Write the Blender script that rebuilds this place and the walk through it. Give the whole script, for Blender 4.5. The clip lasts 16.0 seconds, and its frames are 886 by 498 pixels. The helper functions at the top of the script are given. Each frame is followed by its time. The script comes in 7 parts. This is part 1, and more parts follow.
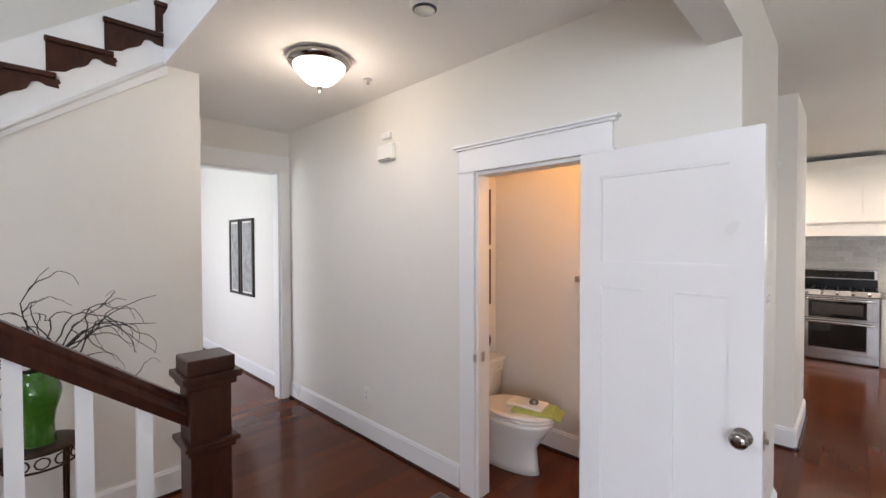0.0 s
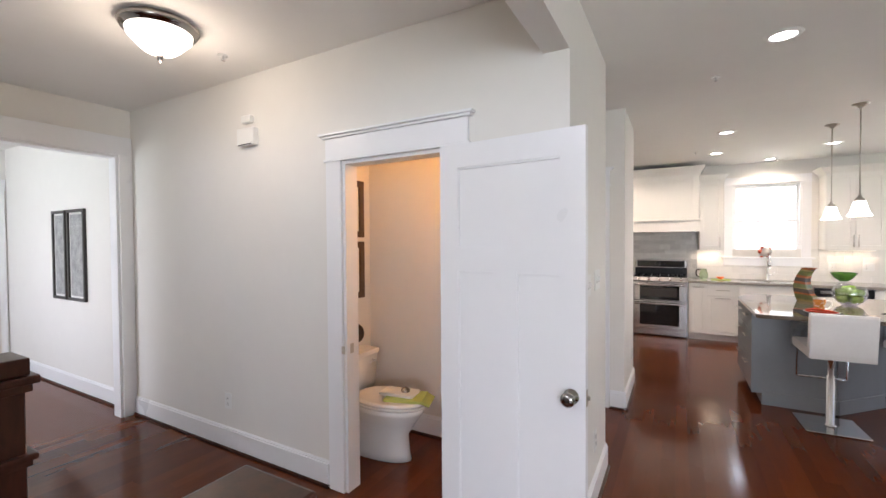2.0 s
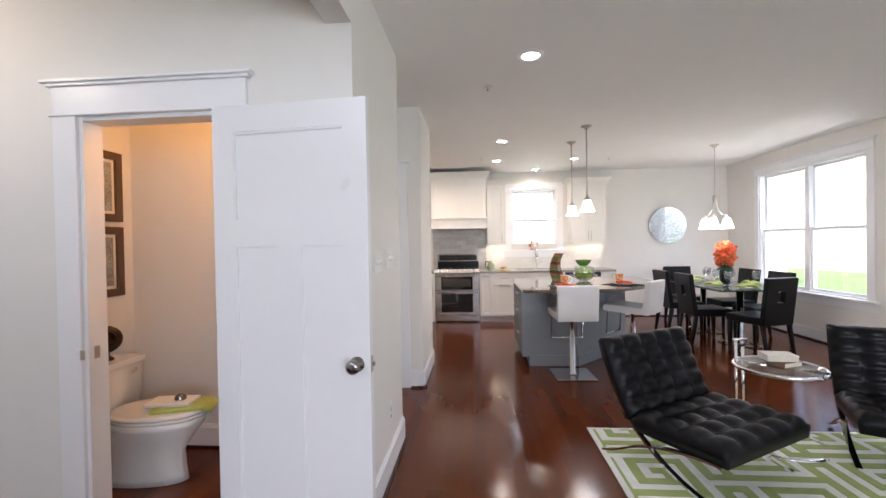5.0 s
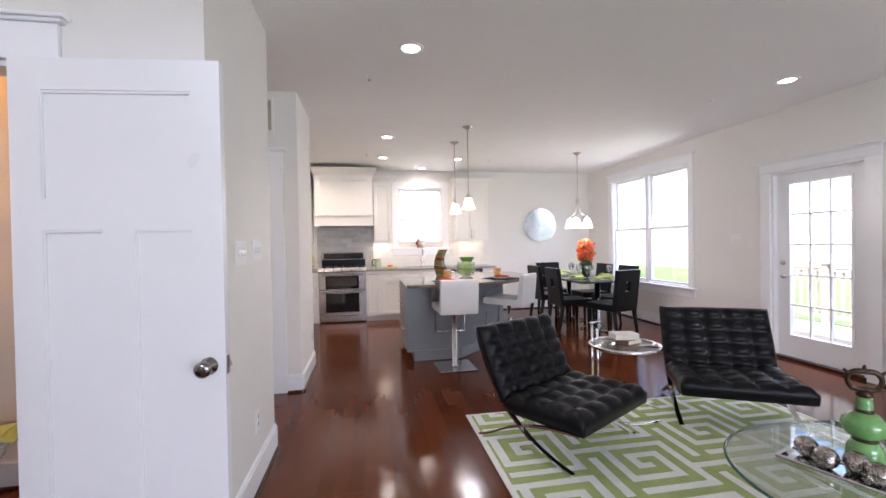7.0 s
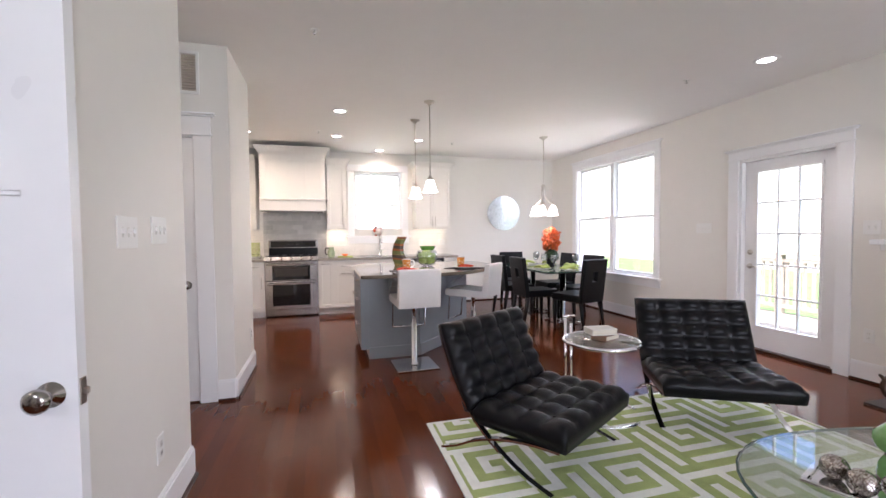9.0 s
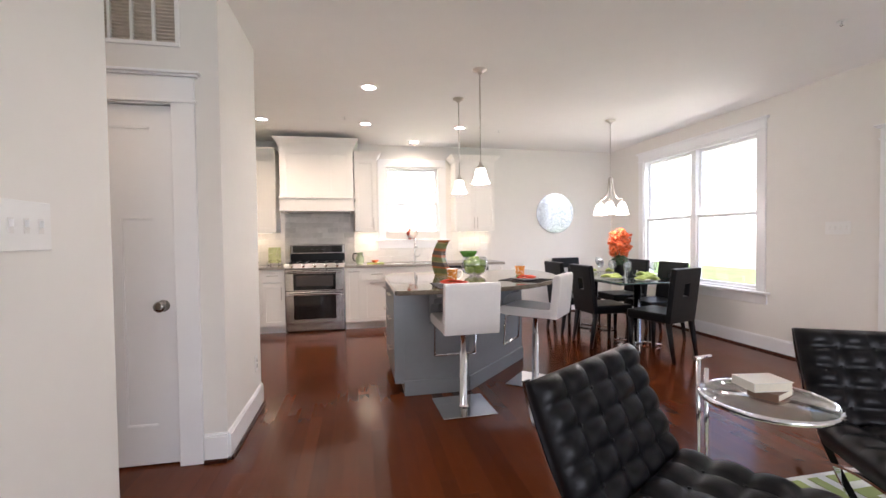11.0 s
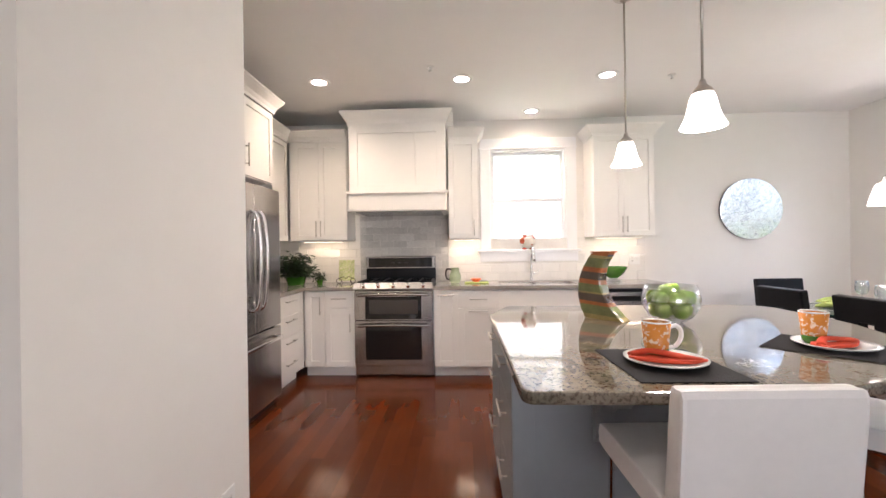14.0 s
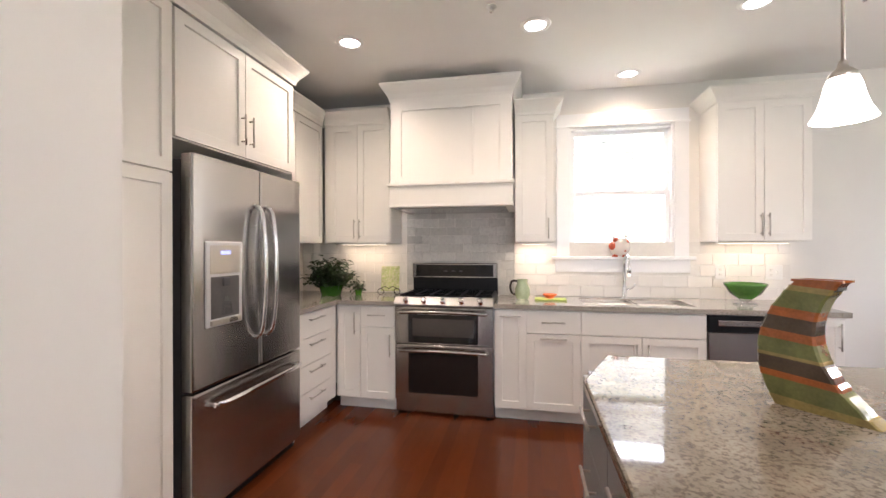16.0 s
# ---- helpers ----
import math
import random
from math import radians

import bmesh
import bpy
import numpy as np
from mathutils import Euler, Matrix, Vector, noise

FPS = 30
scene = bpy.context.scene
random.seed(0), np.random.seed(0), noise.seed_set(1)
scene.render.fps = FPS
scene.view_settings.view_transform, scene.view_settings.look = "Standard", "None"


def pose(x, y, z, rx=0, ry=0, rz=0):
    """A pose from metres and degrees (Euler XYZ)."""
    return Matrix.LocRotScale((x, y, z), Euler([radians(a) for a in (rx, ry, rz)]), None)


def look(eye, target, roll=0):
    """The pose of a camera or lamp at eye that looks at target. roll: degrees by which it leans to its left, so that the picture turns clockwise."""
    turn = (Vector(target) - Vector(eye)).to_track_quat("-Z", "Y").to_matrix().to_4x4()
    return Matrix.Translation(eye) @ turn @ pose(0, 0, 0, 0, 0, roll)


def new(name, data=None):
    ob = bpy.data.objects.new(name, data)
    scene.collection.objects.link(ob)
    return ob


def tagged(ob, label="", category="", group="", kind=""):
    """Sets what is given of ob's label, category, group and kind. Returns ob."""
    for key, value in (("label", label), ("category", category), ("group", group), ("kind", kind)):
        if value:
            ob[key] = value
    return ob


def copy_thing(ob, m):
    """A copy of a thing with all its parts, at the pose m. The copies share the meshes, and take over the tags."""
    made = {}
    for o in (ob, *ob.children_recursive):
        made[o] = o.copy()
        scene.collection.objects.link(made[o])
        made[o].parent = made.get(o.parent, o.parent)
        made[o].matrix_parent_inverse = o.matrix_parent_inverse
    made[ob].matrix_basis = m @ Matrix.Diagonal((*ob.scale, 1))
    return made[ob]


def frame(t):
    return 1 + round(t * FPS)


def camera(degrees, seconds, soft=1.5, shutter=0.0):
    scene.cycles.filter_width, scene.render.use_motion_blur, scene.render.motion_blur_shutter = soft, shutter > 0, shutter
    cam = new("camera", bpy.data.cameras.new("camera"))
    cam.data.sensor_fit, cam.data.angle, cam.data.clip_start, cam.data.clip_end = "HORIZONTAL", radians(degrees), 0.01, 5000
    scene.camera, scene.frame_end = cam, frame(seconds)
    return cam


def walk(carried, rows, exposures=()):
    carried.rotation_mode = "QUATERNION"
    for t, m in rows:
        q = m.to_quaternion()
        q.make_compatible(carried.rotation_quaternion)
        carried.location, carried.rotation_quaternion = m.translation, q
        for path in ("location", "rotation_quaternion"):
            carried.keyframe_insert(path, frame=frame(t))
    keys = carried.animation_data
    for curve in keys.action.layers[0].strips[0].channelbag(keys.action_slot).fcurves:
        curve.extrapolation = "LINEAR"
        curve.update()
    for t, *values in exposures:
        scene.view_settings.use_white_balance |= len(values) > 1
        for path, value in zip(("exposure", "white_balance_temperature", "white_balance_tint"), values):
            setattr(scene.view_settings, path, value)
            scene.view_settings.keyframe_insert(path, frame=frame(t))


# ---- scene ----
EXPOSURE = 1.94
cam = camera(93.2, 16.0)
PATH = [
    (0, (0.263, -0.09, 1.606), (-1.135, 1.341, 1.569), -0.2),
    (0.5, (0.289, -0.072, 1.583), (-1.028, 1.433, 1.548), -0.0),
    (1, (0.313, -0.059, 1.585), (-0.895, 1.534, 1.537), -0.3),
    (1.5, (0.342, -0.046, 1.571), (-0.751, 1.629, 1.527), -0.3),
    (2, (0.371, -0.026, 1.546), (-0.605, 1.72, 1.505), -0.4),
    (2.5, (0.393, -0.008, 1.523), (-0.454, 1.804, 1.483), -0.4),
    (3, (0.413, 0.009, 1.492), (-0.301, 1.876, 1.464), -0.3),
    (3.5, (0.44, 0.019, 1.463), (-0.135, 1.934, 1.445), -0.2),
    (4, (0.465, 0.024, 1.441), (0.023, 1.974, 1.418), -0.3),
    (4.5, (0.486, 0.027, 1.411), (0.181, 2.004, 1.389), -0.7),
    (7, (0.58, 0.082, 1.322), (0.929, 2.052, 1.297), -1.0),
    (7.5, (0.604, 0.136, 1.301), (1.052, 2.085, 1.247), -0.8),
    (8, (0.634, 0.214, 1.278), (1.15, 2.145, 1.206), -0.7),
    (8.2, (0.648, 0.249, 1.28), (1.183, 2.175, 1.199), -0.5),
    (10.3, (0.683, 1.086, 1.27), (1.194, 3.019, 1.221), -0.4),
    (10.5, (0.701, 1.176, 1.255), (1.179, 3.118, 1.206), -0.5),
    (11, (0.716, 1.461, 1.264), (1.112, 3.421, 1.213), -0.7),
    (11.5, (0.725, 1.771, 1.271), (1.033, 3.746, 1.221), -0.5),
    (12, (0.747, 2.074, 1.267), (0.965, 4.062, 1.241), -0.7),
    (12.5, (0.769, 2.379, 1.279), (0.906, 4.375, 1.264), -0.5),
    (13, (0.782, 2.695, 1.282), (0.862, 4.693, 1.256), 0.0),
    (13.5, (0.802, 2.988, 1.278), (0.797, 4.988, 1.262), -0.6),
    (14, (0.813, 3.28, 1.268), (0.722, 5.278, 1.269), -0.8),
    (14.5, (0.783, 3.547, 1.275), (0.637, 5.542, 1.283), -0.1),
    (15, (0.802, 3.799, 1.306), (0.556, 5.783, 1.303), -0.3),
    (15.5, (0.797, 4.007, 1.325), (0.462, 5.978, 1.324), -0.3),
    (16, (0.787, 4.181, 1.328), (0.386, 6.14, 1.325), -0.1),
]
walk(cam, [(t, look(eye, target, roll)) for t, eye, target, roll in PATH], exposures=[(0, EXPOSURE - 0.18, 6250, 18), (4.5, EXPOSURE - 0.18, 6100, 18), (7.5, EXPOSURE - 0.11, 5950, 22), (10.5, EXPOSURE - 0.05, 6280, 21), (12.5, EXPOSURE - 0.06, 6350, 21), (16, EXPOSURE - 0.16, 6300, 20)])

# ---- world and large lights ----
world = bpy.data.worlds.new("world")
scene.world = world
world.use_nodes = True
wn = world.node_tree
sky = wn.nodes.new("ShaderNodeTexSky")
sky.sky_type = 'NISHITA'
sky.sun_disc = False
sky.sun_elevation = radians(48)
sky.sun_rotation = radians(215)
sky.air_density, sky.dust_density = 1.0, 3.0
wn.links.new(sky.outputs[0], wn.nodes["Background"].inputs[0])
wn.nodes["Background"].inputs[1].default_value = 0.14

sun = new("sun", bpy.data.lights.new("sun", 'SUN'))
sun.data.energy, sun.data.angle, sun.data.color = 4.2, radians(1.5), (1.0, 0.95, 0.88)
sun.matrix_world = look((-6, -8, 12), (0, 0, 0))


def area_lamp(name, eye, target, w, h, watts, color=(1, 1, 1), parent=None):
    d = bpy.data.lights.new(name, 'AREA')
    d.shape, d.size, d.size_y, d.energy, d.color = 'RECTANGLE', w, h, watts, color
    ob = new(name, d)
    ob.matrix_world = look(eye, target)
    return ob


DAY = (0.86, 0.93, 1.0)
WARM = (1.0, 0.78, 0.52)
SOFT = (1.0, 0.92, 0.82)
KITCHEN = (1.0, 0.84, 0.63)
# skylight entering at the window openings, lamps stand outside above the heads
area_lamp("skylight_kitchen", (1.57, 8.75, 2.95), (1.5, 6.2, 0.6), 1.2, 0.9, 32, DAY)
area_lamp("skylight_dining", (5.75, 6.3, 2.95), (3.2, 6.2, 0.5), 2.0, 0.9, 30, (0.80, 0.91, 1.0))
area_lamp("skylight_patio", (5.75, 3.6, 2.75), (3.0, 3.0, 0.4), 1.2, 0.9, 33, DAY)
# added ceiling fill lamps below the sills, for bounce off sunlit ground and deck
area_lamp("ceiling_fill_dining", (6.7, 6.5, 0.12), (1.6, 5.0, 2.7), 1.6, 0.4, 12, (1.0, 0.97, 0.91))
area_lamp("ceiling_fill_kitchen", (1.56, 9.6, 0.72), (1.1, 4.8, 2.7), 1.2, 0.4, 6, (1.0, 0.97, 0.91))
# lamps for windows out of view: the front ones behind the walk, the study's
area_lamp("skylight_front", (2.6, -3.32, 1.5), (2.6, 3.0, 2.3), 3.0, 1.5, 37, DAY)
area_lamp("skylight_study", (-5.4, -0.92, 1.6), (-5.4, 2.0, 1.4), 1.6, 1.4, 15, DAY)
# unseen lamp high in the stairwell, added to brighten the hall wall
area_lamp("stair_fill", (-1.8, -3.32, 3.9), (-2.2, 1.0, 2.2), 1.6, 1.2, 13, DAY)

# ---- materials ----
def material(name, color, rough=0.5, metal=0.0, var=0.08, scale=5.0, bump=0.0, bscale=80.0, coat=0.0, stretch=(1, 1, 1), rnd=0.0, color2=None, mix=(0.4, 0.62), spec=0.5, detail=4):
    """A surface with broad and fine variation in world metres; color2: a second tone mixed in by noise."""
    m = bpy.data.materials.new(name)
    m.use_nodes = True
    n, l = m.node_tree.nodes, m.node_tree.links
    b = n["Principled BSDF"]
    b.inputs["Roughness"].default_value, b.inputs["Metallic"].default_value = rough, metal
    b.inputs["Coat Weight"].default_value, b.inputs["Coat Roughness"].default_value = coat, 0.06
    b.inputs["Specular IOR Level"].default_value = spec
    geo = n.new("ShaderNodeNewGeometry")
    mp = n.new("ShaderNodeMapping")
    mp.inputs["Scale"].default_value = stretch
    l.new(geo.outputs["Position"], mp.inputs[0])
    big, fine = n.new("ShaderNodeTexNoise"), n.new("ShaderNodeTexNoise")
    big.inputs["Scale"].default_value, fine.inputs["Scale"].default_value = scale, scale * 9
    big.inputs["Detail"].default_value, fine.inputs["Detail"].default_value = 3, detail
    l.new(mp.outputs[0], big.inputs["Vector"])
    l.new(mp.outputs[0], fine.inputs["Vector"])
    add = n.new("ShaderNodeMath")
    add.operation = 'MULTIPLY_ADD'
    l.new(fine.outputs["Fac"], add.inputs[0])
    add.inputs[1].default_value = 0.5
    l.new(big.outputs["Fac"], add.inputs[2])
    rng = n.new("ShaderNodeMapRange")
    rng.inputs[1].default_value, rng.inputs[2].default_value = 0.45, 1.05
    rng.inputs[3].default_value, rng.inputs[4].default_value = 1 - var, 1 + var
    l.new(add.outputs[0], rng.inputs[0])
    val = rng.outputs[0]
    if rnd:
        info, isl, ad, fr, rr, mu = n.new("ShaderNodeObjectInfo"), geo, n.new("ShaderNodeMath"), n.new("ShaderNodeMath"), n.new("ShaderNodeMapRange"), n.new("ShaderNodeMath")
        l.new(info.outputs["Random"], ad.inputs[0])
        l.new(isl.outputs["Random Per Island"], ad.inputs[1])
        fr.operation = 'FRACT'
        l.new(ad.outputs[0], fr.inputs[0])
        l.new(fr.outputs[0], rr.inputs[0])
        rr.inputs[3].default_value, rr.inputs[4].default_value = 1 - rnd, 1 + rnd
        mu.operation = 'MULTIPLY'
        l.new(val, mu.inputs[0])
        l.new(rr.outputs[0], mu.inputs[1])
        val = mu.outputs[0]
    hsv = n.new("ShaderNodeHueSaturation")
    l.new(val, hsv.inputs["Value"])
    hsv.inputs["Color"].default_value = (*color, 1)
    if color2:
        mx, r2 = n.new("ShaderNodeMix"), n.new("ShaderNodeMapRange")
        mx.data_type = 'RGBA'
        r2.inputs[1].default_value, r2.inputs[2].default_value = mix
        l.new(fine.outputs["Fac"], r2.inputs[0])
        l.new(r2.outputs[0], mx.inputs[0])
        mx.inputs[6].default_value, mx.inputs[7].default_value = (*color, 1), (*color2, 1)
        l.new(mx.outputs[2], hsv.inputs["Color"])
    l.new(hsv.outputs[0], b.inputs["Base Color"])
    r3 = n.new("ShaderNodeMapRange")
    r3.inputs[3].default_value, r3.inputs[4].default_value = rough * 0.94, min(1, rough * 1.06)
    l.new(big.outputs["Fac"], r3.inputs[0])
    l.new(r3.outputs[0], b.inputs["Roughness"])
    if bump:
        nz, bp = n.new("ShaderNodeTexNoise"), n.new("ShaderNodeBump")
        nz.inputs["Scale"].default_value, nz.inputs["Detail"].default_value = bscale, 3
        l.new(mp.outputs[0], nz.inputs["Vector"])
        bp.inputs["Strength"].default_value, bp.inputs["Distance"].default_value = bump, 0.004
        l.new(nz.outputs["Fac"], bp.inputs["Height"])
        l.new(bp.outputs[0], b.inputs["Normal"])
    return m


def glow(name, color, strength):
    m = bpy.data.materials.new(name)
    m.use_nodes = True
    b = m.node_tree.nodes["Principled BSDF"]
    b.inputs["Base Color"].default_value = (0.9, 0.88, 0.85, 1)
    b.inputs["Emission Color"].default_value = (*color, 1)
    b.inputs["Emission Strength"].default_value = strength
    b.inputs["Roughness"].default_value = 0.3
    return m


def pane_glass(name, sheen=0.03, tint=(1, 1, 1)):
    """Thin window glass: mostly clear, with a mirror sheen at grazing angles."""
    m = bpy.data.materials.new(name)
    m.use_nodes = True
    n, l = m.node_tree.nodes, m.node_tree.links
    out = n["Material Output"]
    tr, gl, mx = n.new("ShaderNodeBsdfTransparent"), n.new("ShaderNodeBsdfGlossy"), n.new("ShaderNodeMixShader")
    lw, pw, ma = n.new("ShaderNodeLayerWeight"), n.new("ShaderNodeMath"), n.new("ShaderNodeMath")
    gl.inputs["Roughness"].default_value = 0.01
    tr.inputs["Color"].default_value = (*tint, 1)
    lw.inputs["Blend"].default_value = 0.5
    pw.operation, ma.operation = 'POWER', 'MULTIPLY_ADD'
    l.new(lw.outputs["Facing"], pw.inputs[0])
    pw.inputs[1].default_value = 3.5
    l.new(pw.outputs[0], ma.inputs[0])
    ma.inputs[1].default_value, ma.inputs[2].default_value = 0.6, sheen
    l.new(ma.outputs[0], mx.inputs[0])
    l.new(tr.outputs[0], mx.inputs[1])
    l.new(gl.outputs[0], mx.inputs[2])
    l.new(mx.outputs[0], out.inputs[0])
    return m


PAINT_WALL = material("wall_paint", (0.80, 0.775, 0.73), 0.7, var=0.02, scale=1.2, bump=0.06, bscale=260)
PAINT_CEIL = material("ceiling_paint", (0.88, 0.865, 0.84), 0.9, var=0.02, scale=1.0, bump=0.05, bscale=200)
PAINT_TRIM = material("trim_paint", (0.86, 0.86, 0.865), 0.28, var=0.015, scale=2, bump=0.03, bscale=120)
CABINET = material("cabinet_paint", (0.86, 0.83, 0.775), 0.32, var=0.015, scale=2, bump=0.03, bscale=150)
ISLAND = material("island_paint", (0.265, 0.285, 0.30), 0.4, var=0.05, scale=3, bump=0.03, bscale=150)
FLOOR = material("cherry_floor", (0.112, 0.0270, 0.0080), 0.14, var=0.04, scale=1.1, coat=0.0, stretch=(2.6, 0.4, 1), rnd=0.17, color2=(0.104, 0.0250, 0.0074), spec=0.24, detail=1)
SUBFLOOR = material("joint_dark", (0.03, 0.012, 0.007), 0.7)
DARKWOOD = material("dark_stained_wood", (0.055, 0.017, 0.009), 0.32, var=0.25, scale=4, bump=0.05, bscale=60, coat=0.1, stretch=(1, 1, 0.35), color2=(0.032, 0.0095, 0.0055), spec=0.3)
STEEL = material("brushed_steel", (0.47, 0.455, 0.44), 0.2, 1.0, var=0.02, scale=1.5, stretch=(1, 1, 0.4))
NICKEL = material("satin_nickel", (0.58, 0.54, 0.49), 0.28, 1.0, var=0.04)
CHROME = material("chrome", (0.82, 0.83, 0.85), 0.06, 1.0, var=0.02)
PEWTER = material("aged_pewter", (0.34, 0.32, 0.30), 0.16, 1.0, var=0.15, scale=14)
BLACKGLASS = material("oven_glass", (0.012, 0.011, 0.011), 0.06, var=0.05)
BLACK = material("black_enamel", (0.005, 0.005, 0.006), 0.3, var=0.15, scale=12, spec=0.3)
DARKGREY = material("dark_grey_plastic", (0.07, 0.07, 0.075), 0.45)
LEATHER = material("black_leather", (0.006, 0.006, 0.007), 0.35, var=0.25, scale=6, bump=0.15, bscale=240, spec=0.2)
WHITELEATHER = material("white_leather", (0.80, 0.77, 0.74), 0.42, var=0.04, scale=5, bump=0.15, bscale=260)
GRANITE = material("speckled_granite", (0.205, 0.172, 0.127), 0.05, var=0.34, scale=12, coat=0.1, color2=(0.085, 0.064, 0.047), mix=(0.44, 0.63))
QUARTZ = material("grey_counter", (0.36, 0.33, 0.29), 0.12, var=0.2, scale=14, coat=0.2, color2=(0.16, 0.135, 0.11), mix=(0.48, 0.7))
TILE = material("white_tile", (0.80, 0.775, 0.73), 0.22, var=0.03, rnd=0.03, scale=6)
MARBLE = material("grey_marble_tile", (0.62, 0.61, 0.58), 0.2, var=0.08, rnd=0.13, scale=5, color2=(0.52, 0.51, 0.49), mix=(0.42, 0.65))
GROUT = material("grout", (0.74, 0.72, 0.68), 0.9)
PORCELAIN = material("white_porcelain", (0.86, 0.845, 0.81), 0.1, var=0.01, coat=0.4)
WHITEPLASTIC = material("white_plastic", (0.82, 0.815, 0.79), 0.4, var=0.015)
PANE = pane_glass("window_pane")
GLASSWARE = pane_glass("thin_glassware", 0.2, (0.93, 0.95, 0.96))
TABLEGLASS = pane_glass("table_glass", 0.17, (0.90, 0.95, 0.93))
GLASSEDGE = material("green_glass_edge", (0.04, 0.10, 0.08), 0.1)
LAMPGLASS = glow("lit_frosted_glass", (1.0, 0.93, 0.82), 1.15)
HALLGLASS = glow("lit_alabaster_glass", (1.0, 0.93, 0.80), 0.8)
LAMPLENS = glow("lit_lamp_lens", (1.0, 0.96, 0.9), 6)
STRIPGLOW = glow("lit_strip_lens", (1.0, 0.85, 0.6), 1.2)
BLUEGLOW = glow("display_blue", (0.1, 0.2, 1.0), 0.5)
RUGCREAM = material("cream_wool", (0.80, 0.815, 0.77), 0.95, var=0.08, scale=20, bump=0.6, bscale=300)
RUGGREEN = material("green_wool", (0.36, 0.43, 0.165), 0.95, var=0.14, scale=12, bump=0.6, bscale=300)
GREENGLAZE = material("green_glaze", (0.055, 0.18, 0.018), 0.12, var=0.15, scale=4, coat=0.4, color2=(0.04, 0.145, 0.015))
JADE = material("jade_glaze", (0.16, 0.36, 0.11), 0.12, var=0.2, scale=10, coat=0.5)
BRONZE = material("dark_bronze", (0.06, 0.035, 0.022), 0.4, 0.7, var=0.3, scale=20)
TWIG = material("dark_twig", (0.022, 0.014, 0.011), 0.7, var=0.3, scale=20)
LEAF = material("dark_leaf", (0.022, 0.055, 0.016), 0.45, var=0.4, scale=12, rnd=0.3)
ORANGE = material("orange_petals", (0.80, 0.165, 0.04), 0.6, var=0.2, scale=15, rnd=0.3)
APPLE = material("green_apple", (0.24, 0.38, 0.05), 0.25, var=0.18, scale=14, rnd=0.12)
LINENGREEN = material("lime_napkin", (0.42, 0.50, 0.14), 0.9, var=0.08, scale=20, bump=0.3, bscale=300)
LINENWHITE = material("white_towel", (0.80, 0.79, 0.75), 0.95, var=0.04, scale=20, bump=0.5, bscale=300)
REDNAPKIN = material("red_napkin", (0.60, 0.060, 0.018), 0.8, var=0.1, scale=20, bump=0.2, bscale=300)
MATBLACK = material("black_placemat", (0.014, 0.012, 0.012), 0.8, var=0.2, scale=30, bump=0.4, bscale=200, spec=0.2)
MUGORANGE = material("orange_mug", (0.60, 0.22, 0.035), 0.25, var=0.12, scale=8, color2=(0.72, 0.58, 0.42), mix=(0.56, 0.60))
PAPER = material("book_paper", (0.74, 0.68, 0.55), 0.8, var=0.08, scale=8)
BOOKCOVER = material("cream_book_cover", (0.72, 0.69, 0.62), 0.6, var=0.06)
BOOKBROWN = material("brown_book_cover", (0.20, 0.12, 0.08), 0.6, var=0.12)
FRAMEBLACK = material("black_frame", (0.02, 0.016, 0.013), 0.35, var=0.2)
FRAMEBROWN = material("brown_frame", (0.09, 0.045, 0.02), 0.4, var=0.3, scale=10)
PRINT = material("grey_print", (0.42, 0.42, 0.41), 0.5, var=0.5, scale=9, color2=(0.20, 0.20, 0.20), mix=(0.45, 0.6))
BEIGEGRILLE = material("grille_filter", (0.62, 0.55, 0.47), 0.9, var=0.1, scale=10, bump=0.3)
GRASS = material("lawn", (0.14, 0.24, 0.08), 0.9, var=0.4, scale=1.5, bump=0.5, bscale=30)
SIDING = material("pale_siding", (0.72, 0.72, 0.70), 0.7, var=0.05, scale=1)
ROOFING = material("grey_shingles", (0.13, 0.125, 0.12), 0.9, var=0.2, scale=8)
DECKWOOD = material("weathered_deck", (0.34, 0.30, 0.25), 0.8, var=0.2, scale=3, bump=0.2, bscale=30, stretch=(1, 0.2, 1))
DARKWINDOW = material("shaded_window_glass", (0.45, 0.47, 0.50), 0.1)
SLATE = material("black_hearth_slate", (0.025, 0.024, 0.024), 0.35, var=0.3, scale=8)

# ---- mesh helpers ----
def box(bm, x0, y0, z0, x1, y1, z1, bevel=0.0, seg=1):
    r = bmesh.ops.create_cube(bm, size=1)
    vs = r["verts"]
    for v in vs:
        v.co = Vector((x0 + (x1 - x0) * (v.co.x + 0.5), y0 + (y1 - y0) * (v.co.y + 0.5), z0 + (z1 - z0) * (v.co.z + 0.5)))
    if bevel:
        es = list({e for v in vs for e in v.link_edges})
        bmesh.ops.bevel(bm, geom=es, offset=bevel, segments=seg, affect='EDGES', profile=0.6)
    return bm


def B(*args, **kw):
    return box(bmesh.new(), *args, **kw)


